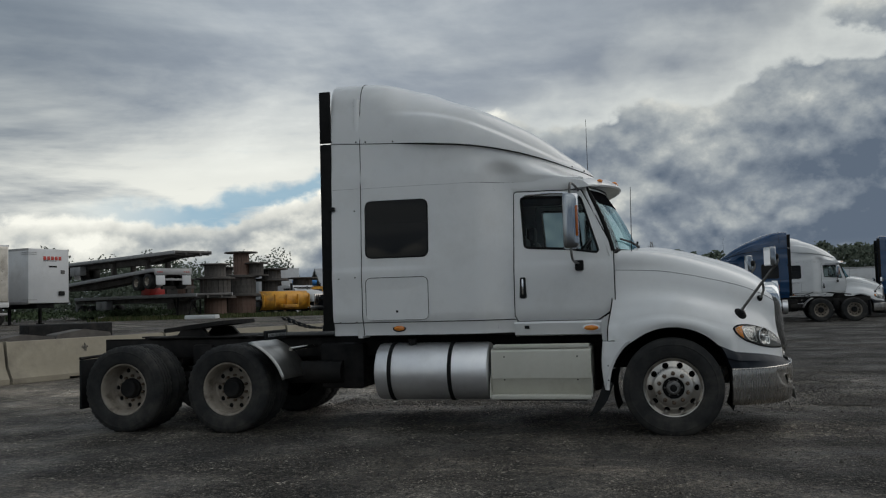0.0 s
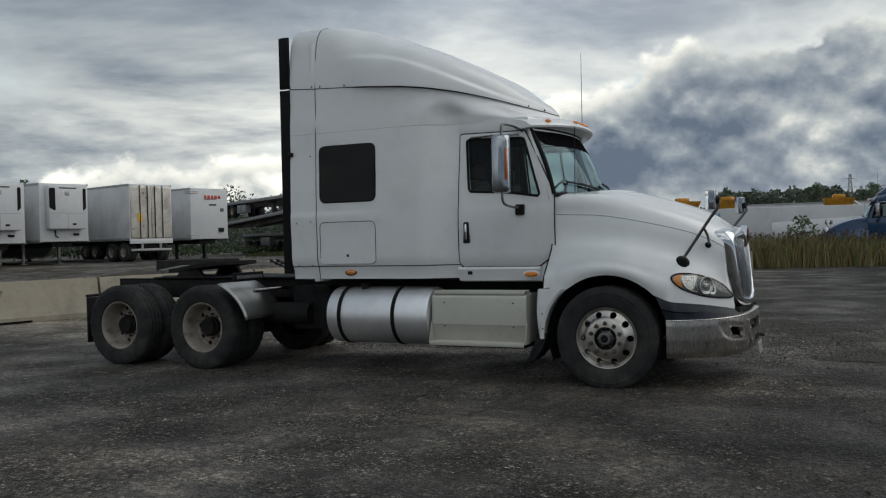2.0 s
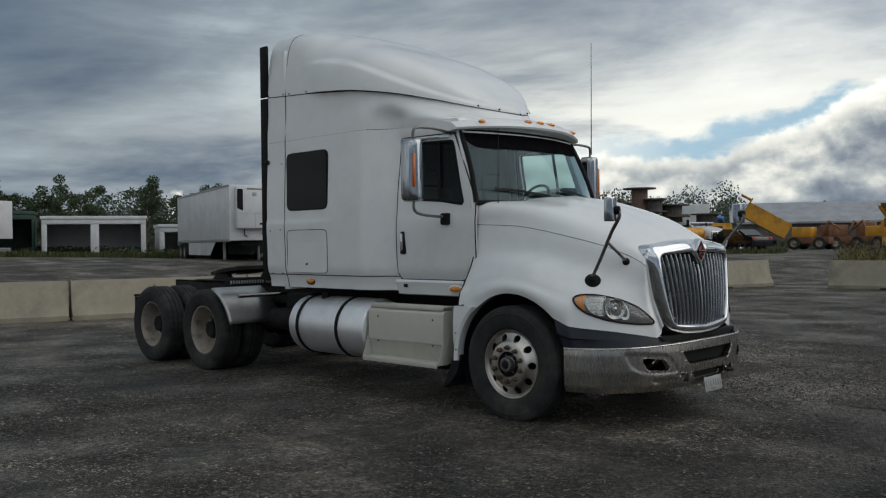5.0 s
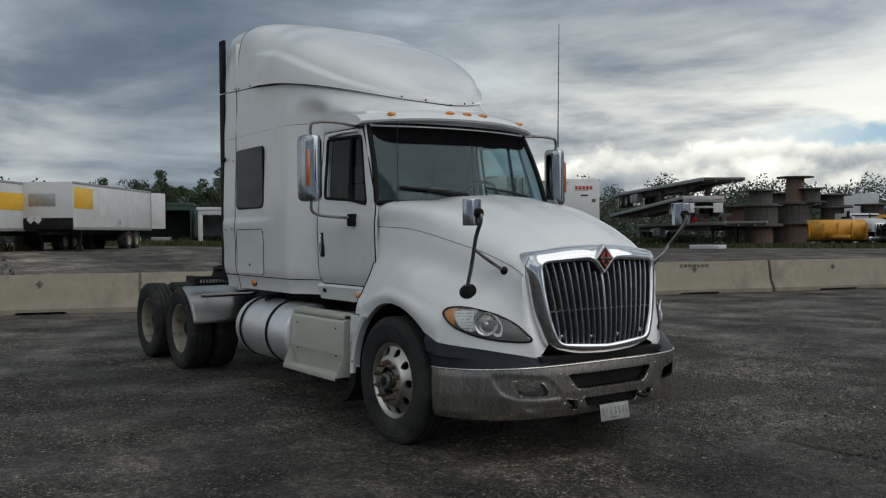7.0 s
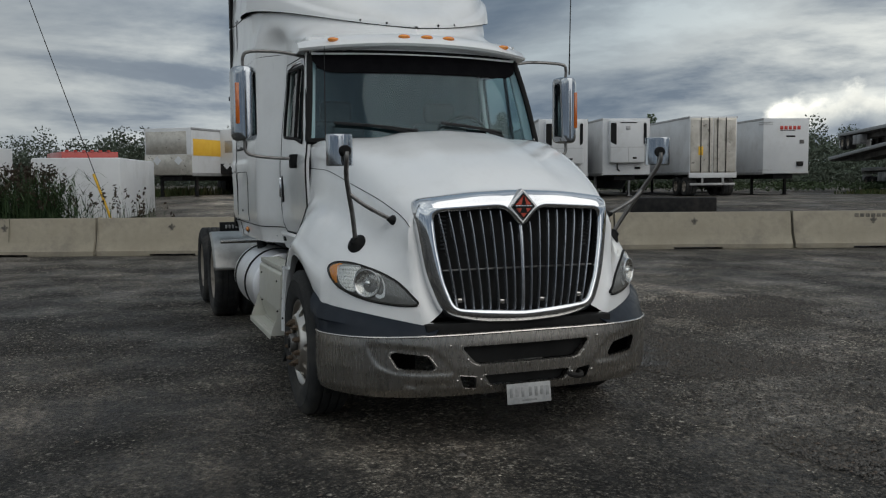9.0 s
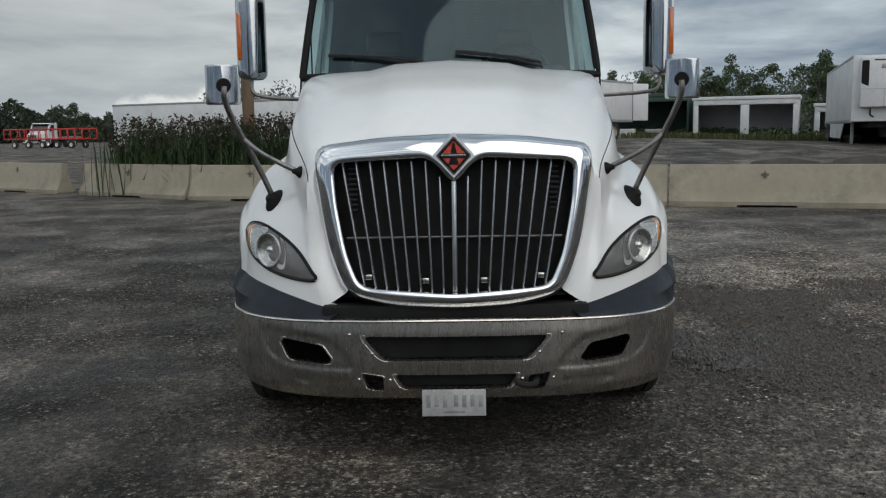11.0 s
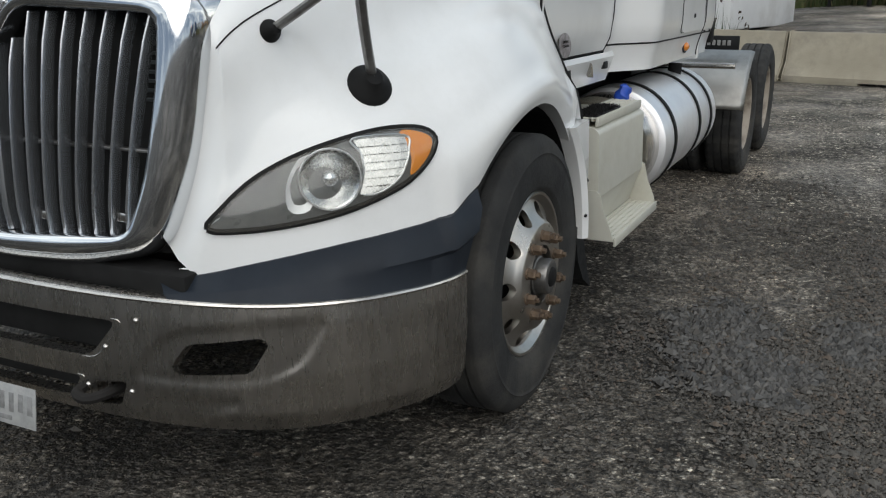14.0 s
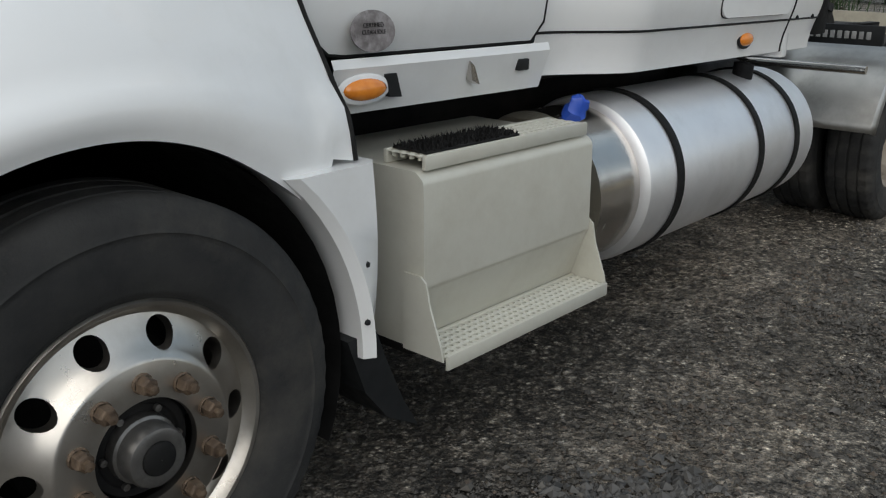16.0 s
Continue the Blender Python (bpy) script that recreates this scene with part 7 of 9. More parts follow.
for z in (3.78, 3.88, 1.34):
    box_part("marker_rail", (-0.5, -1.31, z), (0.02, -0.75, z + 0.03), GREYRAIL, t4, 0.003)
# the two trailers with yellow panels, front ends towards the tractor
y2 = van_trailer("white box trailer with a yellow square and open rear door", place(-39.27, 4.52, -36.9), 10.6, "plain", rear="none", axles=(0.2, -0.95), legs=1.5, band=(-2.3, -0.12, 2.05, 3.06, 1), zf=1.08, top=3.32)
box_part("black_lower_front", (-0.01, -1.275, 1.06), (0.02, 1.275, 1.60), FRAME, y2, 0.003)
box_part("front_patch", (0.0, -0.85, 2.15), (0.012, 0.45, 2.75), GREYRAIL, y2, 0.003)
for y in (-0.75, -0.4):
    bm = bmesh.new()
    prism(bm, [(y, 1.32), (y + 0.2, 1.52), (y, 1.72), (y - 0.2, 1.52)], "x", 0.021, 0.03)
    part("placard", bm, VAN, y2, smooth=False)
for x in (-5.6, -5.85):
    bm = bmesh.new()
    prism(bm, [(x, 1.2), (x + 0.1, 1.42), (x, 1.64), (x - 0.1, 1.42)], "y", 1.277, 1.285)
    part("placard", bm, GREYRAIL, y2, smooth=False)
bm = bmesh.new()
box(bm, (-10.66, 1.28, 1.12), (-10.6, 2.45, 3.25), 0.01, Matrix.Translation((-10.63, 1.28, 0)) @ pose(0, 0, 0, 0, 0, 66) @ Matrix.Translation((10.63, -1.28, 0)))
part("open_rear_door", bm, VAN, y2)
y1 = van_trailer("grimy white box trailer with a yellow band", place(-38.55, 1.0, -36.9), 10.6, "plain", rear="none", axles=(0.2, -0.95), legs=0.9, band=(-5.0, -0.12, 2.0, 2.8, 1), zf=1.08, top=3.32)
box_part("grimy_front", (-0.01, -1.275, 1.08), (0.02, 1.275, 2.05), VANDIRTY, y1, 0.003)
box_part("front_patch", (0.0, -1.2, 2.07), (0.014, 1.0, 3.15), VANDIRTY, y1, 0.003)
for y in (-0.6, 0.55):
    bm = bmesh.new()
    prism(bm, [(y, 1.55), (y + 0.22, 1.77), (y, 1.99), (y - 0.22, 1.77)], "x", 0.021, 0.03)
    part("placard", bm, VAN, y1, smooth=False)


# ---- flat trailers stacked on one another ----
def flat_trailer(label, m, length, wz=-0.55, legs=0.0):
    t = thing("flatbed_trailer", label, "trailer", m, "stack of flat trailers")
    box_part("deck", (-length, -1.25, 0.0), (0, 1.25, 0.14), DECK, t, 0.02)
    for s in SIDES:
        bm = bmesh.new()
        prism(bm, [(0, 0), (-length, 0), (-length, -0.30), (-4.6, -0.42), (-2.4, -0.2), (0, -0.14)], "y", s * 0.5 - 0.05, s * 0.5 + 0.05)
        part("main_beam", bm, DECK, t, smooth=False)
        box_part("side_rail", (-length, s * 1.23, -0.06), (0, s * 1.29, 0.15), GREYRAIL, t, 0.01)
        for x in (-length + 0.9, -length + 2.2):
            disc_wheel(t, x, s * 1.02, wz, 0.48, 0.5)
        if legs:
            bm = bmesh.new()
            tube(bm, [(-2.9, s * 0.8, -0.1), (-2.9, s * 0.8, -legs)], 0.06, 8)
            tube(bm, [(-2.9, s * 0.8, -legs * 0.9), (-3.7, s * 0.6, -0.2)], 0.04, 8)
            part("landing_leg", bm, FRAME, t)
        box_part("mud_flap", (-length - 0.04, s * 0.88 - 0.3, wz - 0.30), (-length - 0.02, s * 0.88 + 0.3, -0.28), VAN, t, 0.005)
        for k in range(3):
            box_part("tail_light", (-length - 0.05, s * (0.75 + 0.14 * k) - 0.04, -0.11), (-length - 0.03, s * (0.75 + 0.14 * k) + 0.04, -0.04), REDPAINT, t, 0.005)
    me = None
    for k in range(int(length / 0.8)):
        if me is None:
            bm = bmesh.new()
            box(bm, (-0.3, -1.22, -0.12), (-0.22, 1.22, 0.0))
            cb = part("cross_bearer", bm, DECK, t, smooth=False)
            me = cb.data
        else:
            cb = new("cross_bearer", me)
            cb.parent = t
        cb.matrix_basis = Matrix.Translation((-0.8 * k, 0, 0))
    box_part("rear_frame", (-length - 0.03, -1.25, -0.24), (-length + 0.05, 1.25, 0.14), GREYRAIL, t)
    box_part("rear_guard", (-length - 0.03, -0.6, wz - 0.05), (-length + 0.05, 0.6, wz + 0.08), GREYRAIL, t)
    for x0 in (-length + 3.1, -length + 3.9):
        box_part("tool_box", (x0, -1.2, -0.75), (x0 + 0.72, -0.75, -0.15), GREYRAIL, t)
    return t


fg = gz(-29, 40)
flat_trailer("empty flat trailer at the bottom of a stack", pose(-25.6, 39.6, fg + 1.40, 0, 0, 330), 16.0, -0.90, 1.38)
flat_trailer("flat trailer stacked on another, rear lamps towards the yard", pose(-40.7, 45.9, fg + 2.15, 0, 3.0, 150), 15.0)
flat_trailer("flat trailer on top of a stack, tipped up", pose(-26.6, 38.85, fg + 3.98, 0, -0.6, 330), 17.0)
for d, z, h in ((4.2, 3.02, 0.92), (8.6, 2.75, 1.16), (1.8, 1.54, 0.5)):
    b = thing("timber_bearer", "dark timber bearer between stacked trailers", "timber", pose(-26.6 - 0.866 * d, 38.9 + 0.5 * d, fg + z, 0, 0, 330))
    for y in (-0.7, 0.7):
        box_part("post", (-0.12, y - 0.15, 0), (0.12, y + 0.15, h - 0.2), OLDWOOD, b)
    box_part("beam", (-0.12, -1.15, h - 0.2), (0.12, 1.15, h), OLDWOOD, b)
b = thing("red_crate", "red steel crate on a flat trailer", "crate", pose(-30.6, 42.2, fg + 1.54, 0, 0, 330))
box_part("crate", (-0.6, -1.2, 0), (0.6, -0.2, 0.55), REDPAINT, b)


# ---- cable reels ----
def cable_reel(x, y, z, r=1.0, h=1.35, rd=0.55, mat=None):
    t = thing("cable_reel", "weathered grey wooden cable reel stacked on its flange", "cable reel", pose(x, y, z, 0, 0, (x * 57) % 360), "stacked cable reels")
    rot = pose(0, 0, 0, 90, 0, 0)
    for z0 in (0.0, h - 0.09):
        bm = bmesh.new()
        lathe(bm, [(0.001, 0), (r * 0.98, 0), (r, 0.01), (r, 0.08), (r * 0.98, 0.09), (0.001, 0.09)], 40, Matrix.Translation((0, 0, z0)) @ rot)
        part("flange", bm, OLDWOOD, t)
    n = 18
    me = None
    for k in range(n):
        if me is None:
            bm = bmesh.new()
            box(bm, (rd - 0.04, -rd * math.pi / n * 0.94, 0.088), (rd, rd * math.pi / n * 0.94, h - 0.088))
            st = part("stave", bm, mat or OLDWOOD, t, smooth=False)
            me = st.data
        else:
            st = new("stave", me)
            st.parent = t
        st.matrix_basis = pose(0, 0, 0, 0, 0, 360 * k / n)
    return t


RW = pbr("reel_red_wood", (0.17, 0.105, 0.08), (0.24, 0.155, 0.12), 2.5, (0.75, 0.9), dirt=(0.09, 0.07, 0.06), damt=0.6)
# each stack: place, then (flange radius, drum radius, height, reddish drum) from the ground up
for x, y, stack in ((-28.1, 44.6, ((1.35, 0.72, 1.38, 1), (1.30, 1.0, 1.28, 0), (1.0, 0.7, 0.95, 0))), (-27.6, 47.6, ((1.35, 0.95, 1.50, 1), (1.25, 1.0, 1.30, 0), (1.15, 0.55, 1.72, 1))), (-26.2, 49.6, ((1.3, 0.8, 1.45, 0), (1.25, 0.7, 1.10, 0), (1.2, 0.68, 0.80, 0))),
                    (-31.7, 47.2, ((1.2, 0.7, 1.4, 0), (1.1, 0.55, 1.35, 1))), (-29.9, 49.6, ((1.2, 0.8, 1.4, 0), (1.2, 0.8, 1.4, 0), (1.0, 0.6, 0.8, 0))), (-24.6, 51.6, ((1.2, 0.75, 1.4, 0), (1.1, 0.7, 1.3, 0))), (-33.6, 49.6, ((1.2, 0.8, 1.5, 0), (1.1, 0.7, 1.3, 0)))):
    z = gz(x, y) - 0.05
    for r, rd, h, red in stack:
        cable_reel(x, y, z, r, h, rd, RW if red else None)
        z += h
cable_reel(-26.6, 47.9, gz(-27, 48) - 0.05 + 2.80, 0.85, 0.95, 0.5)


# ---- plant and vehicles ----
def plough(m):
    t = thing("snow_plough", "yellow snow plough blade resting on the ground", "plough", m)
    bm = bmesh.new()
    rows = []
    for i in range(15):
        a = radians(-70 + 150 * i / 14)
        rows.append([(0.75 * math.cos(a) - 0.4, y, 0.66 + 0.66 * math.sin(a)) for y in (-1.65, 0, 1.65)])
    loft(bm, rows)
    bl = part("blade", bm, ORANGE, t)
    md = bl.modifiers.new("thick", "SOLIDIFY")
    md.thickness = 0.04
    for y in (-1.6, -0.8, 0, 0.8, 1.6):
        bm = bmesh.new()
        prism(bm, [(0.36, 0.2), (0.5, 0.3), (0.5, 1.05), (0.30, 1.15)], "y", y - 0.025, y + 0.025)
        part("rib", bm, ORANGE, t, smooth=False)
    box_part("cutting_edge", (-0.22, -1.65, 0.0), (-0.1, 1.65, 0.14), FRAME, t)
    box_part("push_frame", (0.45, -0.5, 0.2), (1.3, 0.5, 0.4), ORANGE, t)


plough(pose(-23.5, 45.4, gz(-23.5, 45.4) + 0.3, 0, 0, -46))


def lorry(name, label, m, paint, body="box", body_mat=None, length=8.0, cab_h=2.7, hood=True, group="row of parked lorries"):
    """A lorry facing +x from its front axle at x = 0."""
    t = thing(name, label, "lorry", m, group)
    x_c = 0.0 if hood else 0.9
    bm = bmesh.new()
    o = rounded([(x_c - 0.35, 1.0), (x_c - 0.35, 1.85), (x_c - 0.80, cab_h - 0.08), (x_c - 0.95, cab_h), (x_c - 2.1, cab_h), (x_c - 2.1, 0.95)] if hood else [(x_c + 0.1, 0.55), (x_c + 0.1, 1.6), (x_c - 0.05, cab_h), (x_c - 1.7, cab_h), (x_c - 1.7, 0.7)], 0.10, 4)
    prism(bm, o, "y", -1.1, 1.1)
    cab = part("cab", bm, paint, t, angle=40)
    if hood:
        bm = bmesh.new()
        rows = [[(x, -w, 0.95), (x, -w, z - 0.2), (x, -w * 0.8, z), (x, w * 0.8, z), (x, w, z - 0.2), (x, w, 0.95)] for x, w, z in ((-0.38, 0.95, 1.80), (0.3, 0.85, 1.68), (0.85, 0.75, 1.55), (0.98, 0.68, 1.45))]
        loft(bm, rows, closed=True, cap=True)
        part("hood", bm, paint, t, angle=50)
        box_part("grille", (0.93, -0.58, 0.66), (1.03, 0.58, 1.46), STEEL, t)
        for k in range(5):
            box_part("grille_slat", (1.03, -0.48 + 0.2 * k, 0.72), (1.04, -0.36 + 0.2 * k, 1.40), FRAME, t, 0.003)
        box_part("sun_visor", (-0.82, -0.98, cab_h - 0.2), (-0.50, 0.98, cab_h - 0.1), FRAME, t, 0.02)
        for s in SIDES:
            bm = bmesh.new()
            loft(bm, [[(0.60 * math.cos(a), s * y, 0.5 + 0.62 * math.sin(a)) for a in [math.pi * k / 12 for k in range(13)]] for y in (0.7, 1.14, 1.18)])
            part("fender", bm, paint, t)
            box_part("headlight", (0.78, s * 0.72, 0.95), (0.92, s * 0.98, 1.15), HAZED, t)
    box_part("bumper", (x_c + 0.1 if not hood else 0.98, -1.15, 0.38), (x_c + 0.3 if not hood else 1.18, 1.15, 0.68), STEEL if hood else FRAME, t, 0.05)
    bm = bmesh.new()
    if hood:
        bm.faces.new([bm.verts.new(p) for p in ((-0.33, -0.95, 1.85), (-0.33, 0.95, 1.85), (-0.74, 0.9, cab_h - 0.12), (-0.74, -0.9, cab_h - 0.12))])
    else:
        bm.faces.new([bm.verts.new(p) for p in ((x_c + 0.115, -0.95, 1.6), (x_c + 0.115, 0.95, 1.6), (x_c - 0.03, 0.95, cab_h - 0.15), (x_c - 0.03, -0.95, cab_h - 0.15))])
    part("windshield", bm, DARKGLASS, t, smooth=False)
    for s in SIDES:
        bm = bmesh.new()
        q = [(x_c - 0.55, 1.78), (x_c - 0.9, cab_h - 0.2), (x_c - 1.5, cab_h - 0.2), (x_c - 1.5, 1.78)]
        prism(bm, q, "y", s * 1.09, s * 1.106)
        part("side_window", bm, DARKGLASS, t, smooth=False)
        box_part("mirror", (x_c - 0.5, s * 1.25, 1.8), (x_c - 0.4, s * 1.42, 2.25), FRAME, t)
        disc_wheel(t, 0.0, s * 1.0, 0.5, mat=ALU)
        for x in ((-length + 1.6,) if body == "box" else (-length + 1.5, -length + 2.8)):
            disc_wheel(t, x, s * 0.95, 0.5, w=0.5)
        box_part("fuel_tank", (x_c - 2.3, s * 0.72, 0.42), (x_c - 0.95, s * 1.1, 0.95), FRAME, t, 0.1)
        box_part("frame_rail", (-length + 0.4, s * 0.38, 0.75), (0.8, s * 0.46, 1.0), FRAME, t)
    bmat = body_mat or VAN
    xb = x_c - 2.25
    if body == "box":
        box_part("cargo_box", (-length, -1.25, 1.05), (xb, 1.25, 3.75), bmat, t, 0.03)
        box_part("cooler", (xb, -0.8, 2.75), (xb + 0.55, 0.8, 3.6), DECK, t, 0.06)
    elif body == "dump":
        bm = bmesh.new()
        tip = Matrix.Translation((-length, 0, 1.1)) @ Euler((0, radians(-31), 0)).to_matrix().to_4x4() @ Matrix.Translation((length, 0, -1.1))
        for lo, hi in (((-length, -1.2, 1.1), (xb, 1.2, 1.2)), ((-length, -1.2, 1.2), (xb, -1.12, 2.15)), ((-length, 1.12, 1.2), (xb, 1.2, 2.15)), ((xb - 0.08, -1.2, 1.2), (xb, 1.2, 2.45)), ((xb, -1.0, 2.3), (xb + 0.7, 1.0, 2.38))):
            box(bm, lo, hi, 0.01, tip)
        for k in range(5):
            x = -length + 0.2 + (xb + length - 0.4) * k / 4
            for s in SIDES:
                box(bm, (x - 0.05, s * 1.2 - 0.06, 1.15), (x + 0.05, s * 1.2 + 0.06, 2.15), 0.005, tip)
        part("dump_body", bm, bmat, t, smooth=False)
    elif body == "sleeper":
        bm = bmesh.new()
        prism(bm, rounded([(xb - 1.3, 1.0), (xb + 0.2, 1.0), (xb + 0.6, cab_h - 0.1), (xb + 0.4, 3.15), (xb - 0.4, 3.75), (xb - 1.3, 3.85)], 0.2, 5), "y", -1.15, 1.15)
        part("sleeper", bm, paint, t, angle=40)
    elif body == "crane":
        box_part("deck", (-length, -1.2, 1.05), (xb, 1.2, 1.25), FRAME, t)
        box_part("crane_turret", (xb - 2.2, -1.0, 1.25), (xb - 0.2, 1.0, 3.1), bmat, t, 0.1)
        box_part("operator_cab", (xb - 3.6, 0.2, 1.6), (xb - 2.3, 1.1, 3.25), bmat, t, 0.08)
        box_part("cab_window", (xb - 3.4, 1.09, 2.3), (xb - 2.6, 1.115, 3.05), DARKGLASS, t, 0.01)
        box_part("winch", (xb - 2.0, -0.7, 3.1), (xb - 0.5, 0.7, 3.75), bmat, t, 0.15)
        for s in SIDES:
            box_part("outrigger_box", (-length + 0.3, s * 0.9, 0.55), (xb - 0.3, s * 1.22, 1.25), FRAME, t)
        box_part("counterweight", (-length + 0.2, -1.0, 1.5), (-length + 2.2, 1.0, 2.7), bmat, t, 0.06)
        bm = bmesh.new()
        for z in (3.0, 3.5):
            for s in SIDES:
                tube(bm, [(xb - 0.3, s * 0.3, z), (-length - 6.0, s * 0.3, z + 0.1)], 0.06, 6)
        for k in range(14):
            x = xb - 0.5 - k * (length + 3.0) / 14
            for s in SIDES:
                tube(bm, [(x, s * 0.3, 3.0), (x - 0.4, s * 0.3, 3.55)], 0.035, 5)
        part("lattice_boom", bm, bmat, t)
    elif body == "flat":
        box_part("deck", (-length, -1.2, 1.05), (xb, 1.2, 1.2), bmat, t)
    elif body == "packer":
        bm = bmesh.new()
        prism(bm, rounded([(-length, 1.0), (xb + 0.3, 1.0), (xb + 0.3, 2.9), (-length + 1.2, 3.0), (-length, 2.0)], 0.15, 4), "y", -1.2, 1.2)
        part("packer_body", bm, bmat, t, angle=40)
    return t


lorry("dump_truck", "orange dump lorry with its rusty box tipped up", pose(-23.9, 49.2, gz(-20, 50) - 0.3, 0, 0, 205), ORANGE, "dump", ORANGE, 5.3, 2.2)
lorry("pickup_truck", "white work lorry behind the plough", pose(-22.6, 47.9, gz(-22, 48) - 0.1, 0, 0, -25), VAN, "flat", GREYRAIL, 5.0, 2.1)


def car(m):
    t = thing("parked_car", "black saloon car parked side on", "car", m)
    bm = bmesh.new()
    prof = rounded([(-2.25, 0.35), (-2.25, 0.95), (-1.5, 1.0), (-0.9, 1.42), (0.35, 1.44), (1.05, 0.98), (2.1, 0.85), (2.25, 0.55), (2.2, 0.3)], 0.12, 4)
    rows = [[(x, y, z if z < 1.0 else z - 0.03 * (abs(y) > 0.7)) for x, z in prof] for y in (-0.88, -0.8, 0.8, 0.88)]
    loft(bm, rows, closed=True, cap=True)
    part("body", bm, pbr("car_black", (0.006, 0.007, 0.009), (0.010, 0.011, 0.013), 2, (0.06, 0.12), coat=0.6), t, angle=45)
    for s in SIDES:
        bm = bmesh.new()
        prism(bm, [(-1.3, 1.02), (-0.85, 1.36), (0.3, 1.38), (0.85, 1.0)], "y", s * 0.86, s * 0.888)
        part("side_window", bm, DARKGLASS, t, smooth=False)
        for x in (-1.4, 1.35):
            disc_wheel(t, x, s * 0.8, 0.33, 0.33, 0.2, ALU)
        box_part("tail_light", (-2.27, s * 0.55, 0.78), (-2.2, s * 0.86, 0.92), REDPAINT, t, 0.01)
    for pts, nm in (([(-1.50, 1.03), (-0.93, 1.40), (-0.97, 1.43), (-1.54, 1.06)], "rear_window"), ([(1.03, 1.02), (0.40, 1.43), (0.44, 1.46), (1.07, 1.05)], "windscreen")):
        bm = bmesh.new()
        prism(bm, pts, "y", -0.68, 0.68)
        part(nm, bm, DARKGLASS, t, smooth=False)


car(place(-20.6, 47.6, 160))

# tractors like the first one, parked far behind it
def repaint(copy, old, paint):
    for o in copy.children_recursive:
        for sl in o.material_slots:
            if sl.material == old:
                sl.link = "OBJECT"
                sl.material = paint


for x, y, rz, paint, label in ((9.9, 35.6, -4, None, "white sleeper tractor unit parked far off"), (2.55, 31.9, 176, BLUEPAINT, "dark blue sleeper tractor unit parked far off"), (17.5, 42.0, -4, REDPAINT, "red tractor unit parked far off"), (15.2, 37.5, -10, BLUEPAINT, "blue tractor unit parked far off")):
    other = copy_thing(truck, place(x, y, rz))
    tagged(other, label, "truck", "parked tractor units")
    if paint:
        repaint(other, WHITE, paint)

# boxes and long trailers beyond the barriers
wb = thing("white_box_body", "white box body standing on the ground behind the barriers", "container", pose(-26.05, -1.82, 0.0, 0, 0, -14))
box_part("box", (-6.0, -2.6, 0.35), (0, 0.3, 2.44), VAN, wb, 0.08)
for y in (-2.2, -0.1):
    box_part("skid", (-6.0, y - 0.1, 0.0), (0, y + 0.1, 0.36), FRAME, wb)
for c0, rz, ln, top, lab in (((-46.2, -5.6), 12, 14.0, 3.45, "long white trailer behind the reeds"),):
    van_trailer(lab, place(-46.4, -7.0, 62), ln, "plain", zf=0.9, top=top)
rt = thing("red_container", "red container with a dark top rail", "container", place(-57.0, -3.0, 12))
box_part("box", (-2.5, -1.7, 0), (2.5, 1.7, 3.1), REDPAINT, rt)
bm = bmesh.new()
for k in range(6):
    box(bm, (2.5, -1.5 + 0.5 * k, 3.1), (2.6, -1.3 + 0.5 * k, 3.2))
part("rail_blocks", bm, REDPAINT, rt, smooth=False)

mar = thing("white_box_body", "white box body with pale blue lettering shapes, among weeds", "container", pose(-6.1, 37.95, gz(-2, 38), 0, 0, 6.5))
box_part("box", (0, 0, 0.1), (11.0, 2.5, 2.42), VAN, mar, 0.03)
for row, n in ((1.98, 11), (1.68, 11)):
    for k in range(n):
        if k == 2:
            continue
        x = 0.32 + (0.0 if row > 1.8 else 0.1) + 0.2 * k
        box_part("letter_bar", (x, -0.012, row), (x + 0.13, 0.0, row + 0.2), PALEBLUE, mar, 0.002)
box_part("letter_bar", (0.9, -0.012, 1.12), (1.9, 0.0, 1.19), FRAME, mar, 0.002)
for k in range(3):
    bm = bmesh.new()
    lathe(bm, [(0.001, -0.012), (0.12, -0.012), (0.12, 0.0)], 20, Matrix.Translation((1.0 + 0.45 * k, 0, 0.45)))
    part("round_vent", bm, FRAME, mar)
for x, y, l, h in ((0.5, 66.0, 16, 2.9), (14, 68.0, 14, 2.8)):
    van_trailer("long white trailer far behind the weeds", place(x + l / 2, y, 4), l, "plain", rear="none", top=h)
tk = thing("white_tank", "white cylindrical tank lying in the weeds", "tank", place(1.2, 39.2, 2))
bm = bmesh.new()
tube(bm, [(-2.4, 0, 1.15), (2.4, 0, 1.15)], 0.85, 28)
part("shell", bm, VAN, tk)
box_part("cradle", (-2.0, -0.6, 0), (2.0, 0.6, 0.45), RUSTY, tk)

wt = thing("white_box_body", "white box body standing behind the reels", "container", place(-28.6, 55.4, 29))
box_part("box", (-1.1, 0, 1.0), (2.1, 6.0, 3.55), VAN, wt, 0.03)
box_part("underframe", (-1.0, 0.2, 0.0), (2.0, 5.8, 1.0), FRAME, wt)
tp = thing("blue_tarp_roll", "rolled blue tarp on a low rack", "tarp", place(-24.9, 52.8, 25))
bm = bmesh.new()
tube(bm, spline([(-0.9, 0, 2.25), (-0.4, 0, 2.32), (0.3, 0, 2.28), (0.9, 0, 2.24)], 12), 0.22, 12)
part("tarp", bm, pbr("blue_tarp", (0.03, 0.20, 0.55), (0.05, 0.26, 0.62), 4, (0.4, 0.6), bump=0.3, bscale=12), tp)
box_part("rack", (-0.85, -0.5, 0), (0.85, 0.5, 2.05), DECK, tp)

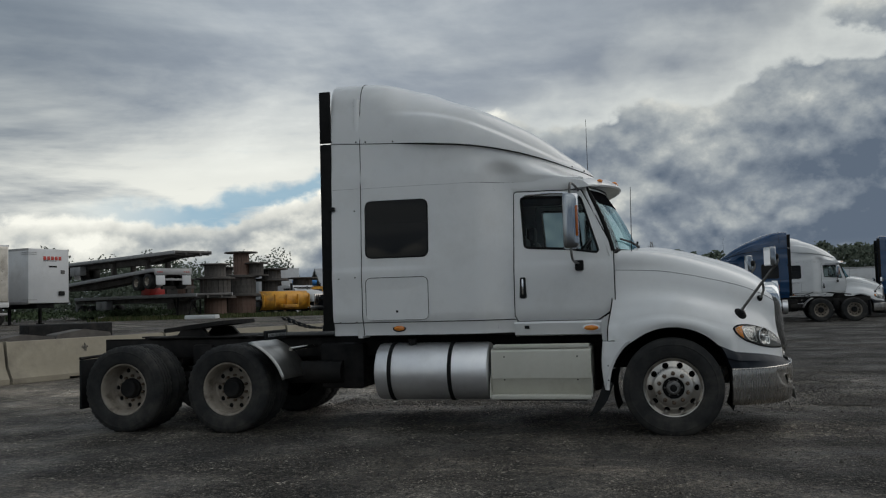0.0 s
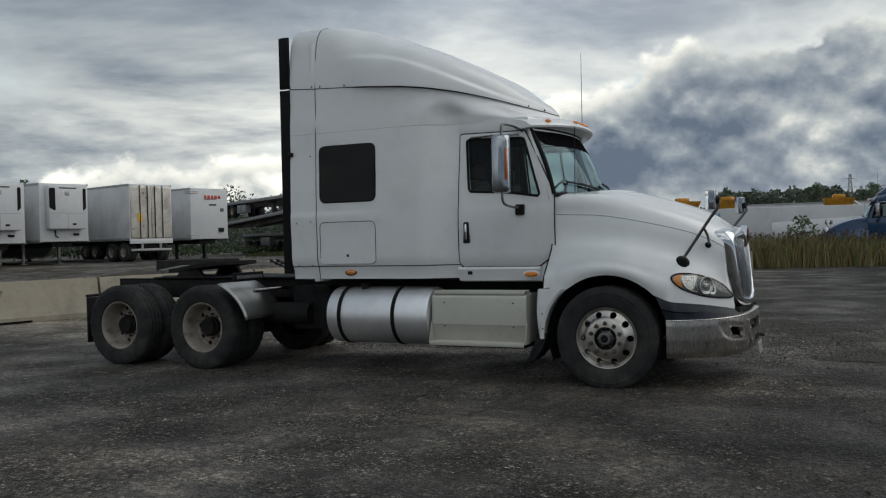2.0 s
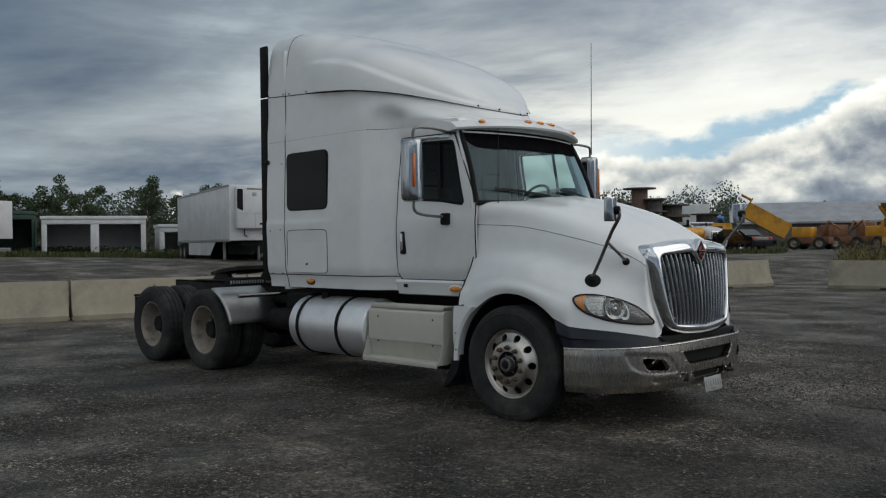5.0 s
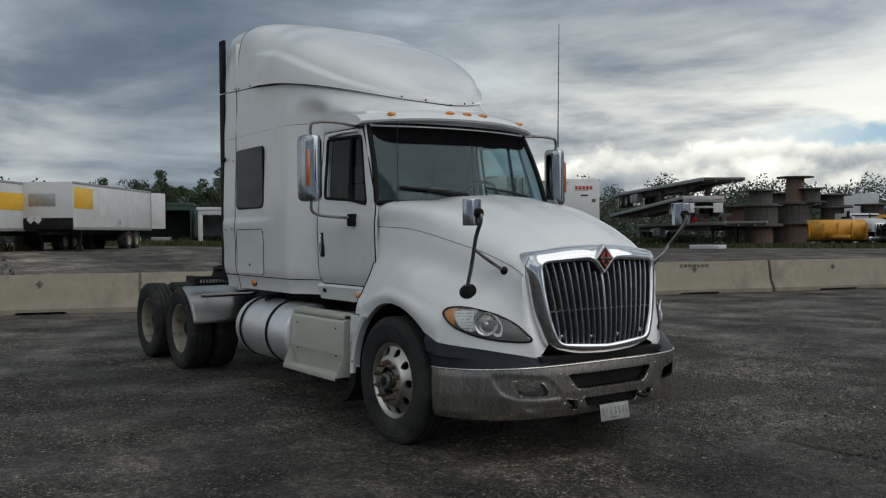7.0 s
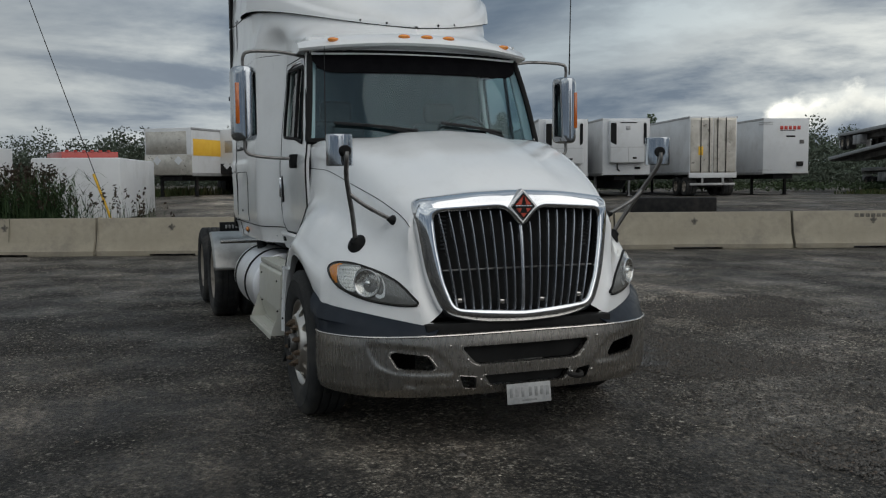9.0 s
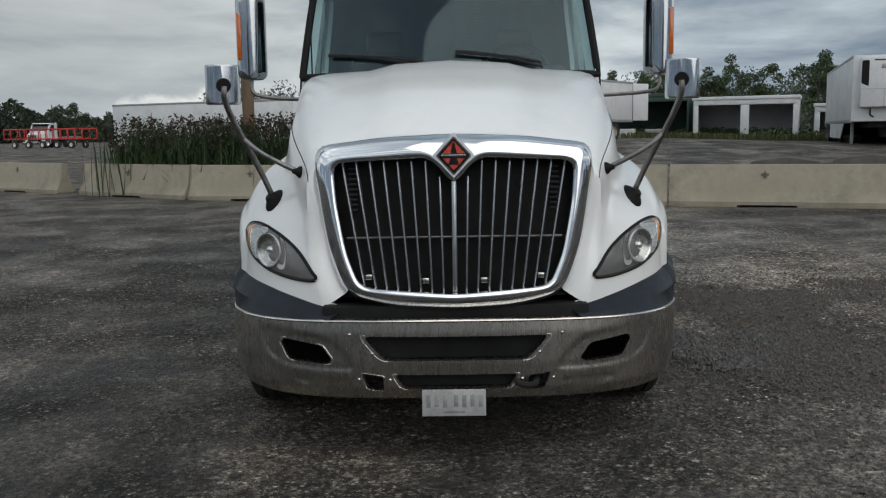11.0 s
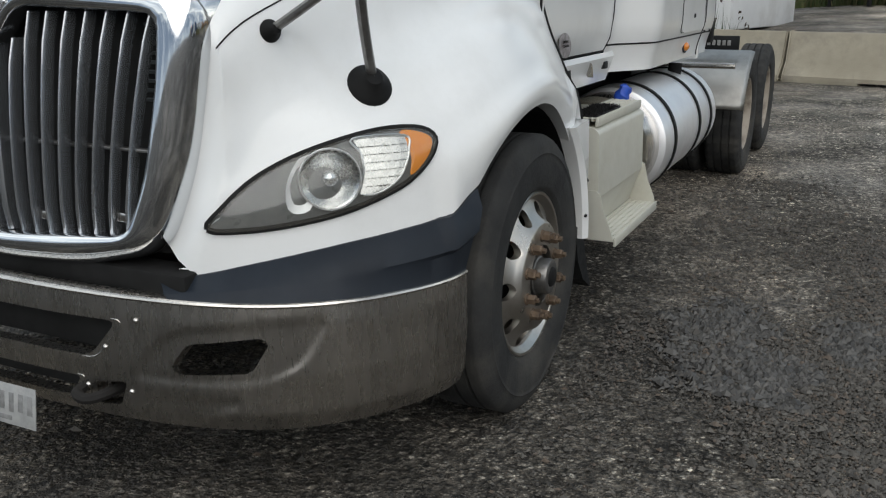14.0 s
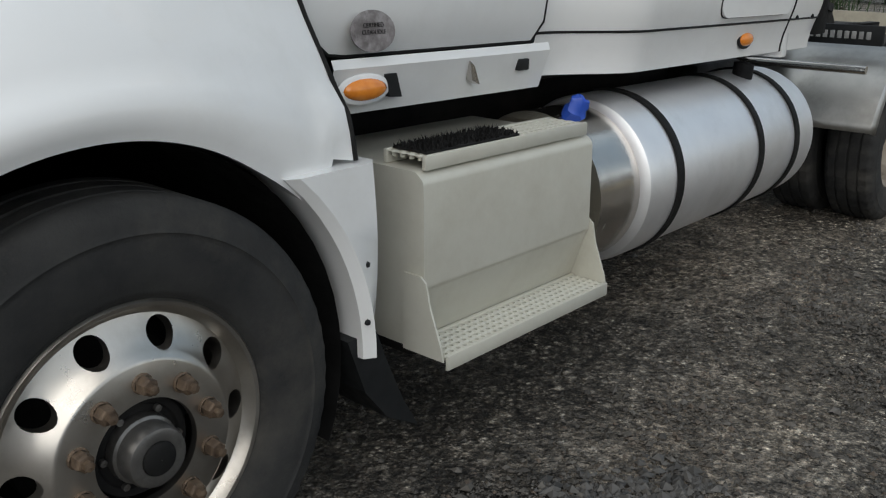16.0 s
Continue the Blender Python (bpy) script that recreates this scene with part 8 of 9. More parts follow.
# sand spreaders and scrap
def spreader(x, y, rz, paint, up=0.95):
    t = thing("sand_spreader", "orange sand spreader hopper stored on a rusty stand", "spreader", place(x, y, rz), "stored spreaders")
    bm = bmesh.new()
    loft(bm, [[(-w, -d, z), (w, -d, z), (w, d, z), (-w, d, z)] for w, d, z in ((0.5, 0.25, 0.7 + up), (0.85, 0.8, 1.75 + up), (0.85, 0.85, 1.9 + up))], closed=True, cap=True)
    part("hopper", bm, paint, t, smooth=False)
    box_part("chute", (-1.2, -0.3, 0.5 + up), (-0.5, 0.3, 1.0 + up), paint, t)
    box_part("cap", (-0.35, -0.35, 1.88 + up), (0.35, 0.35, 2.12 + up), paint, t, 0.05)
    box_part("stand", (-0.6, -0.5, 0), (0.6, 0.5, 0.72 + up), RUSTY, t)
    bm = bmesh.new()
    tube(bm, [(0.7, 0, 1.8 + up), (2.0, 0, 0.75 + up)], 0.09, 8)
    part("arm", bm, VAN, t)


for k, (x, y) in enumerate(((-7.4, 49.6), (-4.6, 49.9), (1.9, 50.4), (5.0, 51.0), (-11.0, 49.0), (-12.6, 53.8))):
    spreader(x, y, (40, -10, 5, 20, 65, -30)[k], ORANGE if k != 4 else RUSTY)
for k in range(9):
    x, y = -19.5 + 1.4 * k, 57.5 + (k * 37 % 5) * 0.8
    sc = thing("scrap_plant", "rusty machine frame in a scrap row", "machine", place(x, y, k * 51), "row of rusty machines")
    box_part("chassis", (-1.5, -0.8, 0.4), (1.5, 0.8, 0.9), RUSTY, sc)
    box_part("engine_block", (-1.2, -0.6, 0.9), (0.2 + 0.1 * (k % 4), 0.6, 1.6 + 0.15 * (k % 3)), RUSTY if k % 3 else ORANGE, sc, 0.06)
    for s in SIDES:
        disc_wheel(sc, -0.9, s * 0.85, 0.45, 0.45, 0.25)
        disc_wheel(sc, 0.9, s * 0.85, 0.45, 0.45, 0.25)
    bm = bmesh.new()
    tube(bm, [(0.6, 0, 0.9), (1.2, 0.1, 2.0), (2.0, 0.2, 1.4)], 0.09, 8)
    part("boom", bm, RUSTY, sc)
yb = thing("loader_bucket", "yellow loader bucket on the ground", "bucket", place(-10.5, 49.5, 10))
bm = bmesh.new()
prism(bm, [(-0.6, 0), (0.7, 0), (0.5, 0.6), (-0.5, 0.9)], "x", -1.7, 1.7)
part("bucket", bm, ORANGE, yb, smooth=False)

# sheds behind the yellow-panelled trailers
def shed(m, w, d, h, wall, label, bays=0):
    t = thing("storage_shed", label, "shed", m)
    box_part("back_wall", (-d, -w / 2, 0), (-d + 0.1, w / 2, h), wall, t, 0.01)
    for s in SIDES:
        box_part("side_wall", (-d, s * w / 2 - 0.06, 0), (0, s * w / 2 + 0.06, h), wall, t, 0.01)
    box_part("roof", (-d - 0.1, -w / 2 - 0.15, h), (0.15, w / 2 + 0.15, h + 0.22), wall, t, 0.02)
    n = max(1, bays)
    for k in range(n + 1):
        y = -w / 2 + w * k / n
        bw = 0.28 if bays else 0.08
        box_part("post", (-0.06, max(-w / 2, y - bw), 0), (0.06, min(w / 2, y + bw), h), wall, t, 0.01)
    box_part("fascia", (-0.08, -w / 2, h - 0.35), (0.08, w / 2, h), wall, t, 0.01)
    return t


shed(place(-55.6, 21.6, -24), 6.7, 4.5, 2.75, VAN, "white open-sided container shed with two bays", 2)
shed(place(-60.5, 14.5, -24), 9.0, 5.0, 2.9, DARKGREEN, "dark green open storage shed", 0)
shed(place(-53.6, 27.5, -24), 3.5, 4.0, 2.2, VAN, "pale leaning shed at the end of a row", 1)
for x, y, mat in ((-58.3, 14.0, VAN), (-58.2, 16.2, GREYRAIL)):
    q = thing("stacked_boards", "pale boards stacked in front of a shed", "boards", place(x, y, -24))
    for k in range(4):
        box_part("board", (-0.6, -0.8 + 0.05 * k, 0.16 * k), (0.6, 0.8 - 0.05 * k, 0.16 * k + 0.14), mat, q, 0.01)
gs = thing("grey_shed", "low shed with a grey tin roof", "shed", place(-22.5, 66.5, -62))
box_part("wall", (-4, -6, 0), (4, 6, 2.0), DECK, gs)
bm = bmesh.new()
prism(bm, [(-4.4, 1.95), (0, 3.6), (4.4, 1.95), (4.4, 2.1), (0, 3.75), (-4.4, 2.1)], "y", -6.4, 6.4)
part("roof", bm, TIN, gs, smooth=False)

# the far row of lorries on the other side
ROW = ((-60.1, -45.9, "white tractor unit in a far row", VAN, "sleeper", VAN, 6.5), (-60.9, -43.6, "white box lorry in a far row", VAN, "box", VAN, 8.5), (-62.4, -41.2, "green crane lorry in a far row", GREENPAINT, "crane", VAN, 9.0),
       (-65.0, -37.4, "white and blue lorry in a far row", VAN, "flat", BLUEPAINT, 8.0), (-68.2, -31.5, "white lorry behind a red trailer", VAN, "flat", GREYRAIL, 7.0), (-61.0, -49.5, "orange digger lorry in a far row", ORANGE, "packer", ORANGE, 8.0), (-60.6, -52.8, "red lorry in a far row", REDPAINT, "flat", REDPAINT, 7.0))
def farther(x, y, rz, k=1.35):
    return place(4.6 + (x - 4.6) * k, 0.8 + (y - 0.8) * k, rz)


for x, y, lab, p, bd, bmt, ln in ROW:
    lorry("parked_lorry", lab, farther(x, y, -8), p, bd, bmt, ln)
lorry("refuse_lorry", "white cab refuse lorry with a grey body", place(-54.6, -50.6, 128), VAN, "packer", DECK, 8.0, 2.9, False)
rtb = thing("red_trailer", "long red steel trailer on small wheels", "trailer", farther(-64.5, -29.0, 65))
for z in (0.9, 1.9):
    for s in SIDES:
        box_part("rail", (-5.5, s * 1.0 - 0.06, z), (5.5, s * 1.0 + 0.06, z + 0.14), REDPAINT, rtb, 0.01)
for k in range(12):
    for s in SIDES:
        box_part("stake", (-5.5 + k, s * 1.0 - 0.04, 0.9), (-5.42 + k, s * 1.0 + 0.04, 1.95), REDPAINT, rtb, 0.005)
for x in (-4, -2, 0, 2, 4):
    for s in SIDES:
        disc_wheel(rtb, x, s * 0.9, 0.38, 0.38, 0.25, VAN)
hall = thing("open_hall", "long low hall with a dark roof behind lorries", "hall", farther(-74.0, -56.0, -35))
box_part("roof", (-7, -13, 3.85), (5, 4.5, 4.3), FRAME, hall)
box_part("back_wall", (-7, -13, 0), (-6.7, 4.5, 3.85), FRAME, hall)
for k in range(4):
    box_part("post", (4.6, -12.8 + 5.6 * k, 0), (4.9, -12.5 + 5.6 * k, 3.85), FRAME, hall)
wc = thing("white_container", "white container behind red lorries", "container", farther(-66.5, -60.0, -35))
box_part("box", (-1.2, -3.2, 0), (1.2, 3.2, 2.9), VAN, wc, 0.03)
for k in range(9):
    box_part("rib", (1.2, -3.0 + 0.72 * k, 0.15), (1.23, -2.85 + 0.72 * k, 2.75), VAN, wc, 0.005)
h2 = thing("grey_barn", "grey barn with a dark pitched roof", "barn", farther(-48.0, -52.0, 10))
box_part("wall", (-5, -6, 0), (5, 6, 3.6), DECK, h2)
bm = bmesh.new()
prism(bm, [(-6.4, 3.5), (0, 5.6), (6.4, 3.5), (6.4, 3.75), (0, 5.85), (-6.4, 3.75)], "x", -5.4, 5.4)
part("roof", bm, FRAME, h2, smooth=False)

# dark blocks lying behind the barrier
for x, y, rz, l, h, mat, lab in ((-18.8, 15.6, 58, 2.75, 0.86, FRAME, "black rubber block behind the barriers"), (-16.6, 19.2, 58, 3.2, 0.22, FRAME, "low black plank behind the barriers"), (-14.6, 7.9, 66, 1.5, 0.85, OLDWOOD, "brown curved timber block behind the barriers"), (-14.2, 9.6, 66, 1.5, 0.9, OLDWOOD, "brown curved timber block behind the barriers")):
    q = thing("dark_block", lab, "block", place(x, y, rz))
    bm = bmesh.new()
    if mat == OLDWOOD:
        prism(bm, rounded([(-l / 2, 0), (l / 2, 0), (l / 2, h * 0.9), (0, h * 1.02), (-l / 2, h * 0.9)], 0.08, 4), "y", -0.25, 0.25)
    else:
        box(bm, (-l / 2, -0.4, 0), (l / 2, 0.4, h), 0.03)
    part("block", bm, mat, q)
sp = thing("small_sled", "white sled frame lying in the grass", "sled", place(-22.5, 32.0, 10))
box_part("runner", (-0.8, -0.4, 0.1), (0.8, 0.4, 0.3), VAN, sp)
bm = bmesh.new()
tube(bm, [(-0.7, 0, 0.3), (-0.5, 0, 1.1), (-0.1, 0, 1.2)], 0.03, 6)
part("handle", bm, FRAME, sp)

# pole, guy wire
pl = thing("utility_pole", "brown wooden utility pole, slightly leaning", "pole", pose(-17.95, -4.68, 0))
bm = bmesh.new()
tube(bm, [(0, 0, -0.1), (0.0, -0.05, 3.0), (0.0, -0.22, 10.0)], [0.16, 0.15, 0.12], 16)
part("shaft", bm, POLEWOOD, pl)
gw = thing("guy_wire", "thin steel guy wire with a yellow guard", "wire", pose(-22.1, -1.8, 0))
bm = bmesh.new()
tube(bm, [(0, 0, 0.1), (0.9, -2.0, 6.4), (1.3, -2.9, 9.2)], 0.012, 6)
part("wire", bm, FRAME, gw)
bm = bmesh.new()
tube(bm, [(0.02, -0.02, 0.1), (0.26, -0.6, 1.85)], 0.035, 8)
part("guard", bm, YELLOW, gw, "yellow plastic guard")


# ---- pylons, hills ----
def pylon(x, y, h):
    t = thing("pylon", "steel lattice pylon far off", "pylon", pose(x, y, 0, 0, 0, 20))
    bm = bmesh.new()
    def w(z):
        return 1.3 * max(0.0, 1 - z / h) ** 1.3 + 0.25
    legs = [(1, 1), (1, -1), (-1, -1), (-1, 1)]
    n = 9
    for k in range(n):
        z0, z1 = h * k / n, h * (k + 1) / n
        for i, (a, b) in enumerate(legs):
            c, d = legs[(i + 1) % 4]
            tube(bm, [(a * w(z0), b * w(z0), z0), (a * w(z1), b * w(z1), z1)], 0.09, 4)
            tube(bm, [(a * w(z0), b * w(z0), z0), (c * w(z1), d * w(z1), z1)], 0.05, 4)
    for z in (0.62, 0.78, 0.92):
        tube(bm, [(-5 * (1.2 - z), 0, h * z), (5 * (1.2 - z), 0, h * z)], 0.09, 4)
    part("lattice", bm, GREYRAIL, t, smooth=False)


for x, y, h in ((4.6, 290, 18.2), (7.6, 290, 14.4), (10.5, 290, 15.1), (-29.5, 288, 13.6), (-34, 300, 13.6)):
    pylon(x, y, h)

# distance haze painted into the hills as a blue-grey base colour
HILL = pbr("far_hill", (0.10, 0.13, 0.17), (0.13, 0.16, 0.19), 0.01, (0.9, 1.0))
bm = bmesh.new()
rows = []
for k in range(80):
    a = radians(60 + 110 * k / 79)
    h = 14 + 30 * max(0.0, noise.noise((k * 0.16, 3.1, 0))) + 34 * math.exp(-((math.degrees(a) - 118.5) / 2.4) ** 2) + 26 * math.exp(-((math.degrees(a) - 123.2) / 1.8) ** 2)
    rows.append([(-1300 * math.sin(a), 1300 * math.cos(a), 0), (-1350 * math.sin(a), 1350 * math.cos(a), h * 0.9), (-1420 * math.sin(a), 1420 * math.cos(a), 0)])
loft(bm, rows)
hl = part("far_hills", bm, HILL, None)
tagged(hl, "low wooded hills on the horizon, tinted blue-grey for haze", "hills", kind="structure")


# ---- plants ----
def island_material(name, colours, rough=(0.6, 0.85)):
    """Small pieces whose shade differs from one to the next."""
    m = bpy.data.materials.new(name)
    m.use_nodes = True
    nt = m.node_tree
    b = nt.nodes["Principled BSDF"]
    g, r = nt.nodes.new("ShaderNodeNewGeometry"), nt.nodes.new("ShaderNodeValToRGB")
    el = r.color_ramp.elements
    while len(el) < len(colours):
        el.new(0.5)
    for i, c in enumerate(colours):
        el[i].position, el[i].color = i / (len(colours) - 1), (*c, 1)
    nt.links.new(g.outputs["Random Per Island"], r.inputs[0])
    nt.links.new(r.outputs[0], b.inputs["Base Color"])
    b.inputs["Roughness"].default_value = rough[1]
    b.inputs["Specular IOR Level"].default_value = 0.3
    return m


LEAF = island_material("leaves", ((0.055, 0.08, 0.04), (0.075, 0.105, 0.05), (0.09, 0.12, 0.065), (0.065, 0.09, 0.05)))
# woods are paler and greyer than near leaves: haze mixed into the colours
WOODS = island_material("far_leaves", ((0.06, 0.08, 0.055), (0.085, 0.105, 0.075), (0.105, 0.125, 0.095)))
REED = island_material("reed_blades", ((0.015, 0.035, 0.012), (0.03, 0.06, 0.02), (0.05, 0.075, 0.03), (0.02, 0.04, 0.015)))
PLUME = island_material("reed_plumes", ((0.06, 0.045, 0.035), (0.09, 0.07, 0.05), (0.05, 0.035, 0.03)))
GRASS = island_material("verge_grass", ((0.035, 0.055, 0.015), (0.06, 0.08, 0.025), (0.10, 0.09, 0.04), (0.04, 0.06, 0.02)))
DRYGRASS = island_material("dry_weeds", ((0.26, 0.18, 0.085), (0.19, 0.165, 0.07), (0.31, 0.23, 0.11), (0.12, 0.145, 0.05), (0.15, 0.17, 0.06)))
BARK = pbr("bark", (0.05, 0.042, 0.035), (0.09, 0.075, 0.06), 8, (0.8, 0.95), bump=0.4, bscale=30)


def from_lists(name, verts, faces, mat):
    me = bpy.data.meshes.new(name)
    me.from_pydata(verts, [], faces)
    me.materials.append(mat)
    return new(name, me)


def leaves(rng_, V, F, c, rx, ry, rz, n, size):
    for _ in range(n):
        while True:
            p = Vector((rng_.uniform(-1, 1), rng_.uniform(-1, 1), rng_.uniform(-1, 1)))
            if 0.25 < p.length < 1:
                break
        p = Vector((p.x * rx, p.y * ry, p.z * rz)) + Vector(c)
        a = Vector((rng_.gauss(0, 1), rng_.gauss(0, 1), rng_.gauss(0, 1))).normalized() * size * rng_.uniform(0.6, 1.4)
        b = a.orthogonal().normalized() * size * rng_.uniform(0.4, 0.8)
        k = len(V)
        V.extend([tuple(p - a), tuple(p + b), tuple(p + a), tuple(p - b)])
        F.append((k, k + 1, k + 2, k + 3))


def tree(x, y, h, seed, label="slender leafy tree behind the sheds", spread=0.3, leaf=0.10):
    r = random.Random(seed)
    t = thing("tree", label, "tree", place(x, y, 0), "trees behind the yard")
    bm = bmesh.new()
    tube(bm, [(0, 0, -0.1), (0.1, 0.05, h * 0.35), (0.0, 0.2, h * 0.7), (0.1, 0.1, h * 0.95)], [h * 0.022, h * 0.016, h * 0.009, h * 0.003], 8)
    ends = []
    for k in range(9):
        a, z = r.uniform(0, 6.28), h * r.uniform(0.3, 0.85)
        e = Vector((math.cos(a) * h * spread * r.uniform(0.5, 1.0), math.sin(a) * h * spread * r.uniform(0.5, 1.0), z + h * r.uniform(0.05, 0.18)))
        tube(bm, [(0.05, 0.1, z), tuple(Vector((0, 0, z)).lerp(e, 0.5) + Vector((0, 0, 0.1))), tuple(e)], [h * 0.008, h * 0.005, h * 0.002], 6)
        ends.append(e)
    part("trunk", bm, BARK, t)
    V, F = [], []
    for e in ends + [Vector((0.1, 0.1, h * 0.93))]:
        for q in range(3):
            o = e + Vector((r.gauss(0, 0.35), r.gauss(0, 0.35), r.gauss(0, 0.3)))
            leaves(r, V, F, o, h * 0.09, h * 0.09, h * 0.08, 130, leaf)
    cr = from_lists("crown", V, F, LEAF)
    cr.parent = t


rt_ = random.Random(11)
for k, (x, y, h) in enumerate(((-69, 19.5, 7.0), (-66.5, 22.5, 6.2), (-70, 27, 7.2), (-66, 31, 7.6), (-64, 34.5, 6.5), (-72, 15.5, 6.0), (-73, 23, 6.5), (-66, 37, 7.4), (-58, 42, 7.0), (-60, 38.5, 6.6))):
    tree(x, y, h * 0.8, 20 + k)
for k, (x, y, h) in enumerate(((-1.5, 140, 7.6), (6.9, 140, 7.4), (-128, -52, 6.5))):
    tree(x, y, h, 60 + k, "dark leafy tree standing by itself far off", 0.26)

for k, (x, y, h) in enumerate(((-112.0, -93.6, 7.2), (-109.0, -97.5, 5.4), (-115.0, -90.5, 5.2))):
    tree(x, y, h, 80 + k, "leafy green tree behind the far hall", 0.32, 0.26)

# woods along the horizon
V, F = [], []
for k in range(520):
    a = radians(-8 + 112 * rt_.random()) if k < 400 else radians(104 + 50 * rt_.random())
    d = rt_.uniform(120, 175) if k < 400 else rt_.uniform(190, 260)
    if math.degrees(a) < 24:
        continue
    x, y = -d * math.sin(a), d * math.cos(a)
    h = rt_.uniform(5.0, 8.5) * (0.6 if k >= 400 else 1.25)
    leaves(rt_, V, F, (x, y, gz(x, y) + h * 0.40), 4.0, 4.0, h * 0.42, 330, 0.24)
    leaves(rt_, V, F, (x + rt_.uniform(-2, 2), y, gz(x, y) + h * 0.72), 2.0, 2.0, h * 0.2, 110, 0.2)
for k in range(24000):
    deg = -24 + 132 * rt_.random()
    a, d = radians(deg), rt_.uniform(150, 175) * (1.8 if deg < 6 else 1.0)
    x, y = -d * math.sin(a), d * math.cos(a)
    h = (4.6 + 2.4 * noise.noise((deg * 0.35, 0.5, 0.0)) + 1.2 * noise.noise((deg * 1.7, 4.5, 0.0))) * (2.1 if deg < 6 else 1.0)
    leaves(rt_, V, F, (x, y, gz(x, y) + h * rt_.random()), 0.5, 0.5, 0.3, 2, 0.34)
for k in range(9000):
    deg = -26 + 33 * rt_.random()
    a, d = radians(deg), rt_.uniform(275, 315)
    x, y = -d * math.sin(a), d * math.cos(a)
    h = 12.5 + 2.2 * noise.noise((deg * 0.3, 2.5, 0.0)) + 1.6 * noise.noise((deg * 1.9, 7.5, 0.0))
    leaves(rt_, V, F, (x, y, gz(x, y) + h * rt_.random() ** 0.8), 1.0, 1.0, 0.5, 4, 0.75)
for k in range(3600):
    deg = 106 + 13 * rt_.random()
    a, d = radians(deg), rt_.uniform(185, 215)
    x, y = 4.6 - d * math.sin(a), d * math.cos(a)
    h = (6.4 if deg > 112 else 5.0) + 1.8 * noise.noise((deg * 0.9, 3.5, 0.0)) + 1.6 * noise.noise((deg * 3.1, 8.5, 0.0))
    leaves(rt_, V, F, (x, y, gz(x, y) + h * rt_.random() ** 0.8), 0.8, 0.8, 0.4, 4, 0.5)
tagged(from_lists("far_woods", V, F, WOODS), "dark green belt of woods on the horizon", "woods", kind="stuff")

# low green scrub between the yard and the trees
V, F = [], []
for k in range(200):
    t = rt_.random()
    x, y = -63 + 46 * t + rt_.uniform(-2, 2), 12 + 44 * t + rt_.uniform(-2, 2)
    leaves(rt_, V, F, (x - 3, y + 4, gz(x, y) + 0.4), 1.3, 1.3, rt_.uniform(0.15, 0.4), 70, 0.10)
tagged(from_lists("scrub", V, F, LEAF), "low green scrub behind sheds and reels", "scrub", kind="stuff")


def blades(region, n, hmin, hmax, mat, name, label, category, seed, wid=0.012, lean=0.25, plume=None):
    r = random.Random(seed)
    V, F, PV, PF = [], [], [], []
    for _ in range(n):
        x, y = region(r)
        z = gz(x, y)
        h = r.uniform(hmin, hmax)
        a, l = r.uniform(0, 6.28), r.uniform(0.05, lean) * h
        dx, dy = math.cos(a), math.sin(a)
        w = wid * r.uniform(0.7, 1.6)
        b = r.uniform(0, 6.28)
        ox, oy = math.cos(b) * w, math.sin(b) * w
        k = len(V)
        V.extend([(x - ox, y - oy, z), (x + ox, y + oy, z), (x + ox * 0.8 + dx * l * 0.4, y + oy * 0.8 + dy * l * 0.4, z + h * 0.6), (x - ox * 0.8 + dx * l * 0.4, y - oy * 0.8 + dy * l * 0.4, z + h * 0.6), (x + dx * l, y + dy * l, z + h)])
        F.extend([(k, k + 1, k + 2, k + 3), (k + 3, k + 2, k + 4)])
        if plume and r.random() < plume:
            leaves(r, PV, PF, (x + dx * l, y + dy * l, z + h), 0.06, 0.06, 0.16, 8, 0.05)
    ob = from_lists(name, V, F, mat)
    tagged(ob, label, category, kind="stuff")
    if PV:
        tagged(from_lists(name + "_plumes", PV, PF, PLUME), "brown seed plumes on reeds", "plumes", kind="stuff")


def strip(a, b, w):
    a, b = Vector(a), Vector(b)
    d = (b - a).normalized()
    n = Vector((-d.y, d.x))
    def f(r):
        p = a.lerp(b, r.random()) + n * r.gauss(0, w * 0.5)
        return p.x, p.y
    return f


def reed_leaf(seed):
    r = random.Random(seed)
    V, F = [], []
    for _ in range(4600):
        t = r.random()
        x, y = -18.6 + 1.9 * t + r.gauss(0, 0.55), -7.6 + 4.7 * t + r.gauss(0, 0.4)
        top = 1.85 - 0.9 * abs(noise.noise((x * 0.6, y * 0.6, 2))) * 1.6
        z = r.uniform(0.2, 1.0) * max(0.8, top)
        a = r.uniform(0, 6.28)
        l = r.uniform(0.25, 0.5)
        d = Vector((math.cos(a) * l, math.sin(a) * l, r.uniform(0.15, 0.4)))
        s = d.cross(Vector((0, 0, 1))).normalized() * 0.013
        p = Vector((x, y, z))
        k = len(V)
        V.extend([tuple(p - s), tuple(p + s), tuple(p + d)])
        F.append((k, k + 1, k + 2))
    tagged(from_lists("reed_leaves", V, F, REED), "dark green reed leaves behind the barriers", "reeds", kind="stuff")


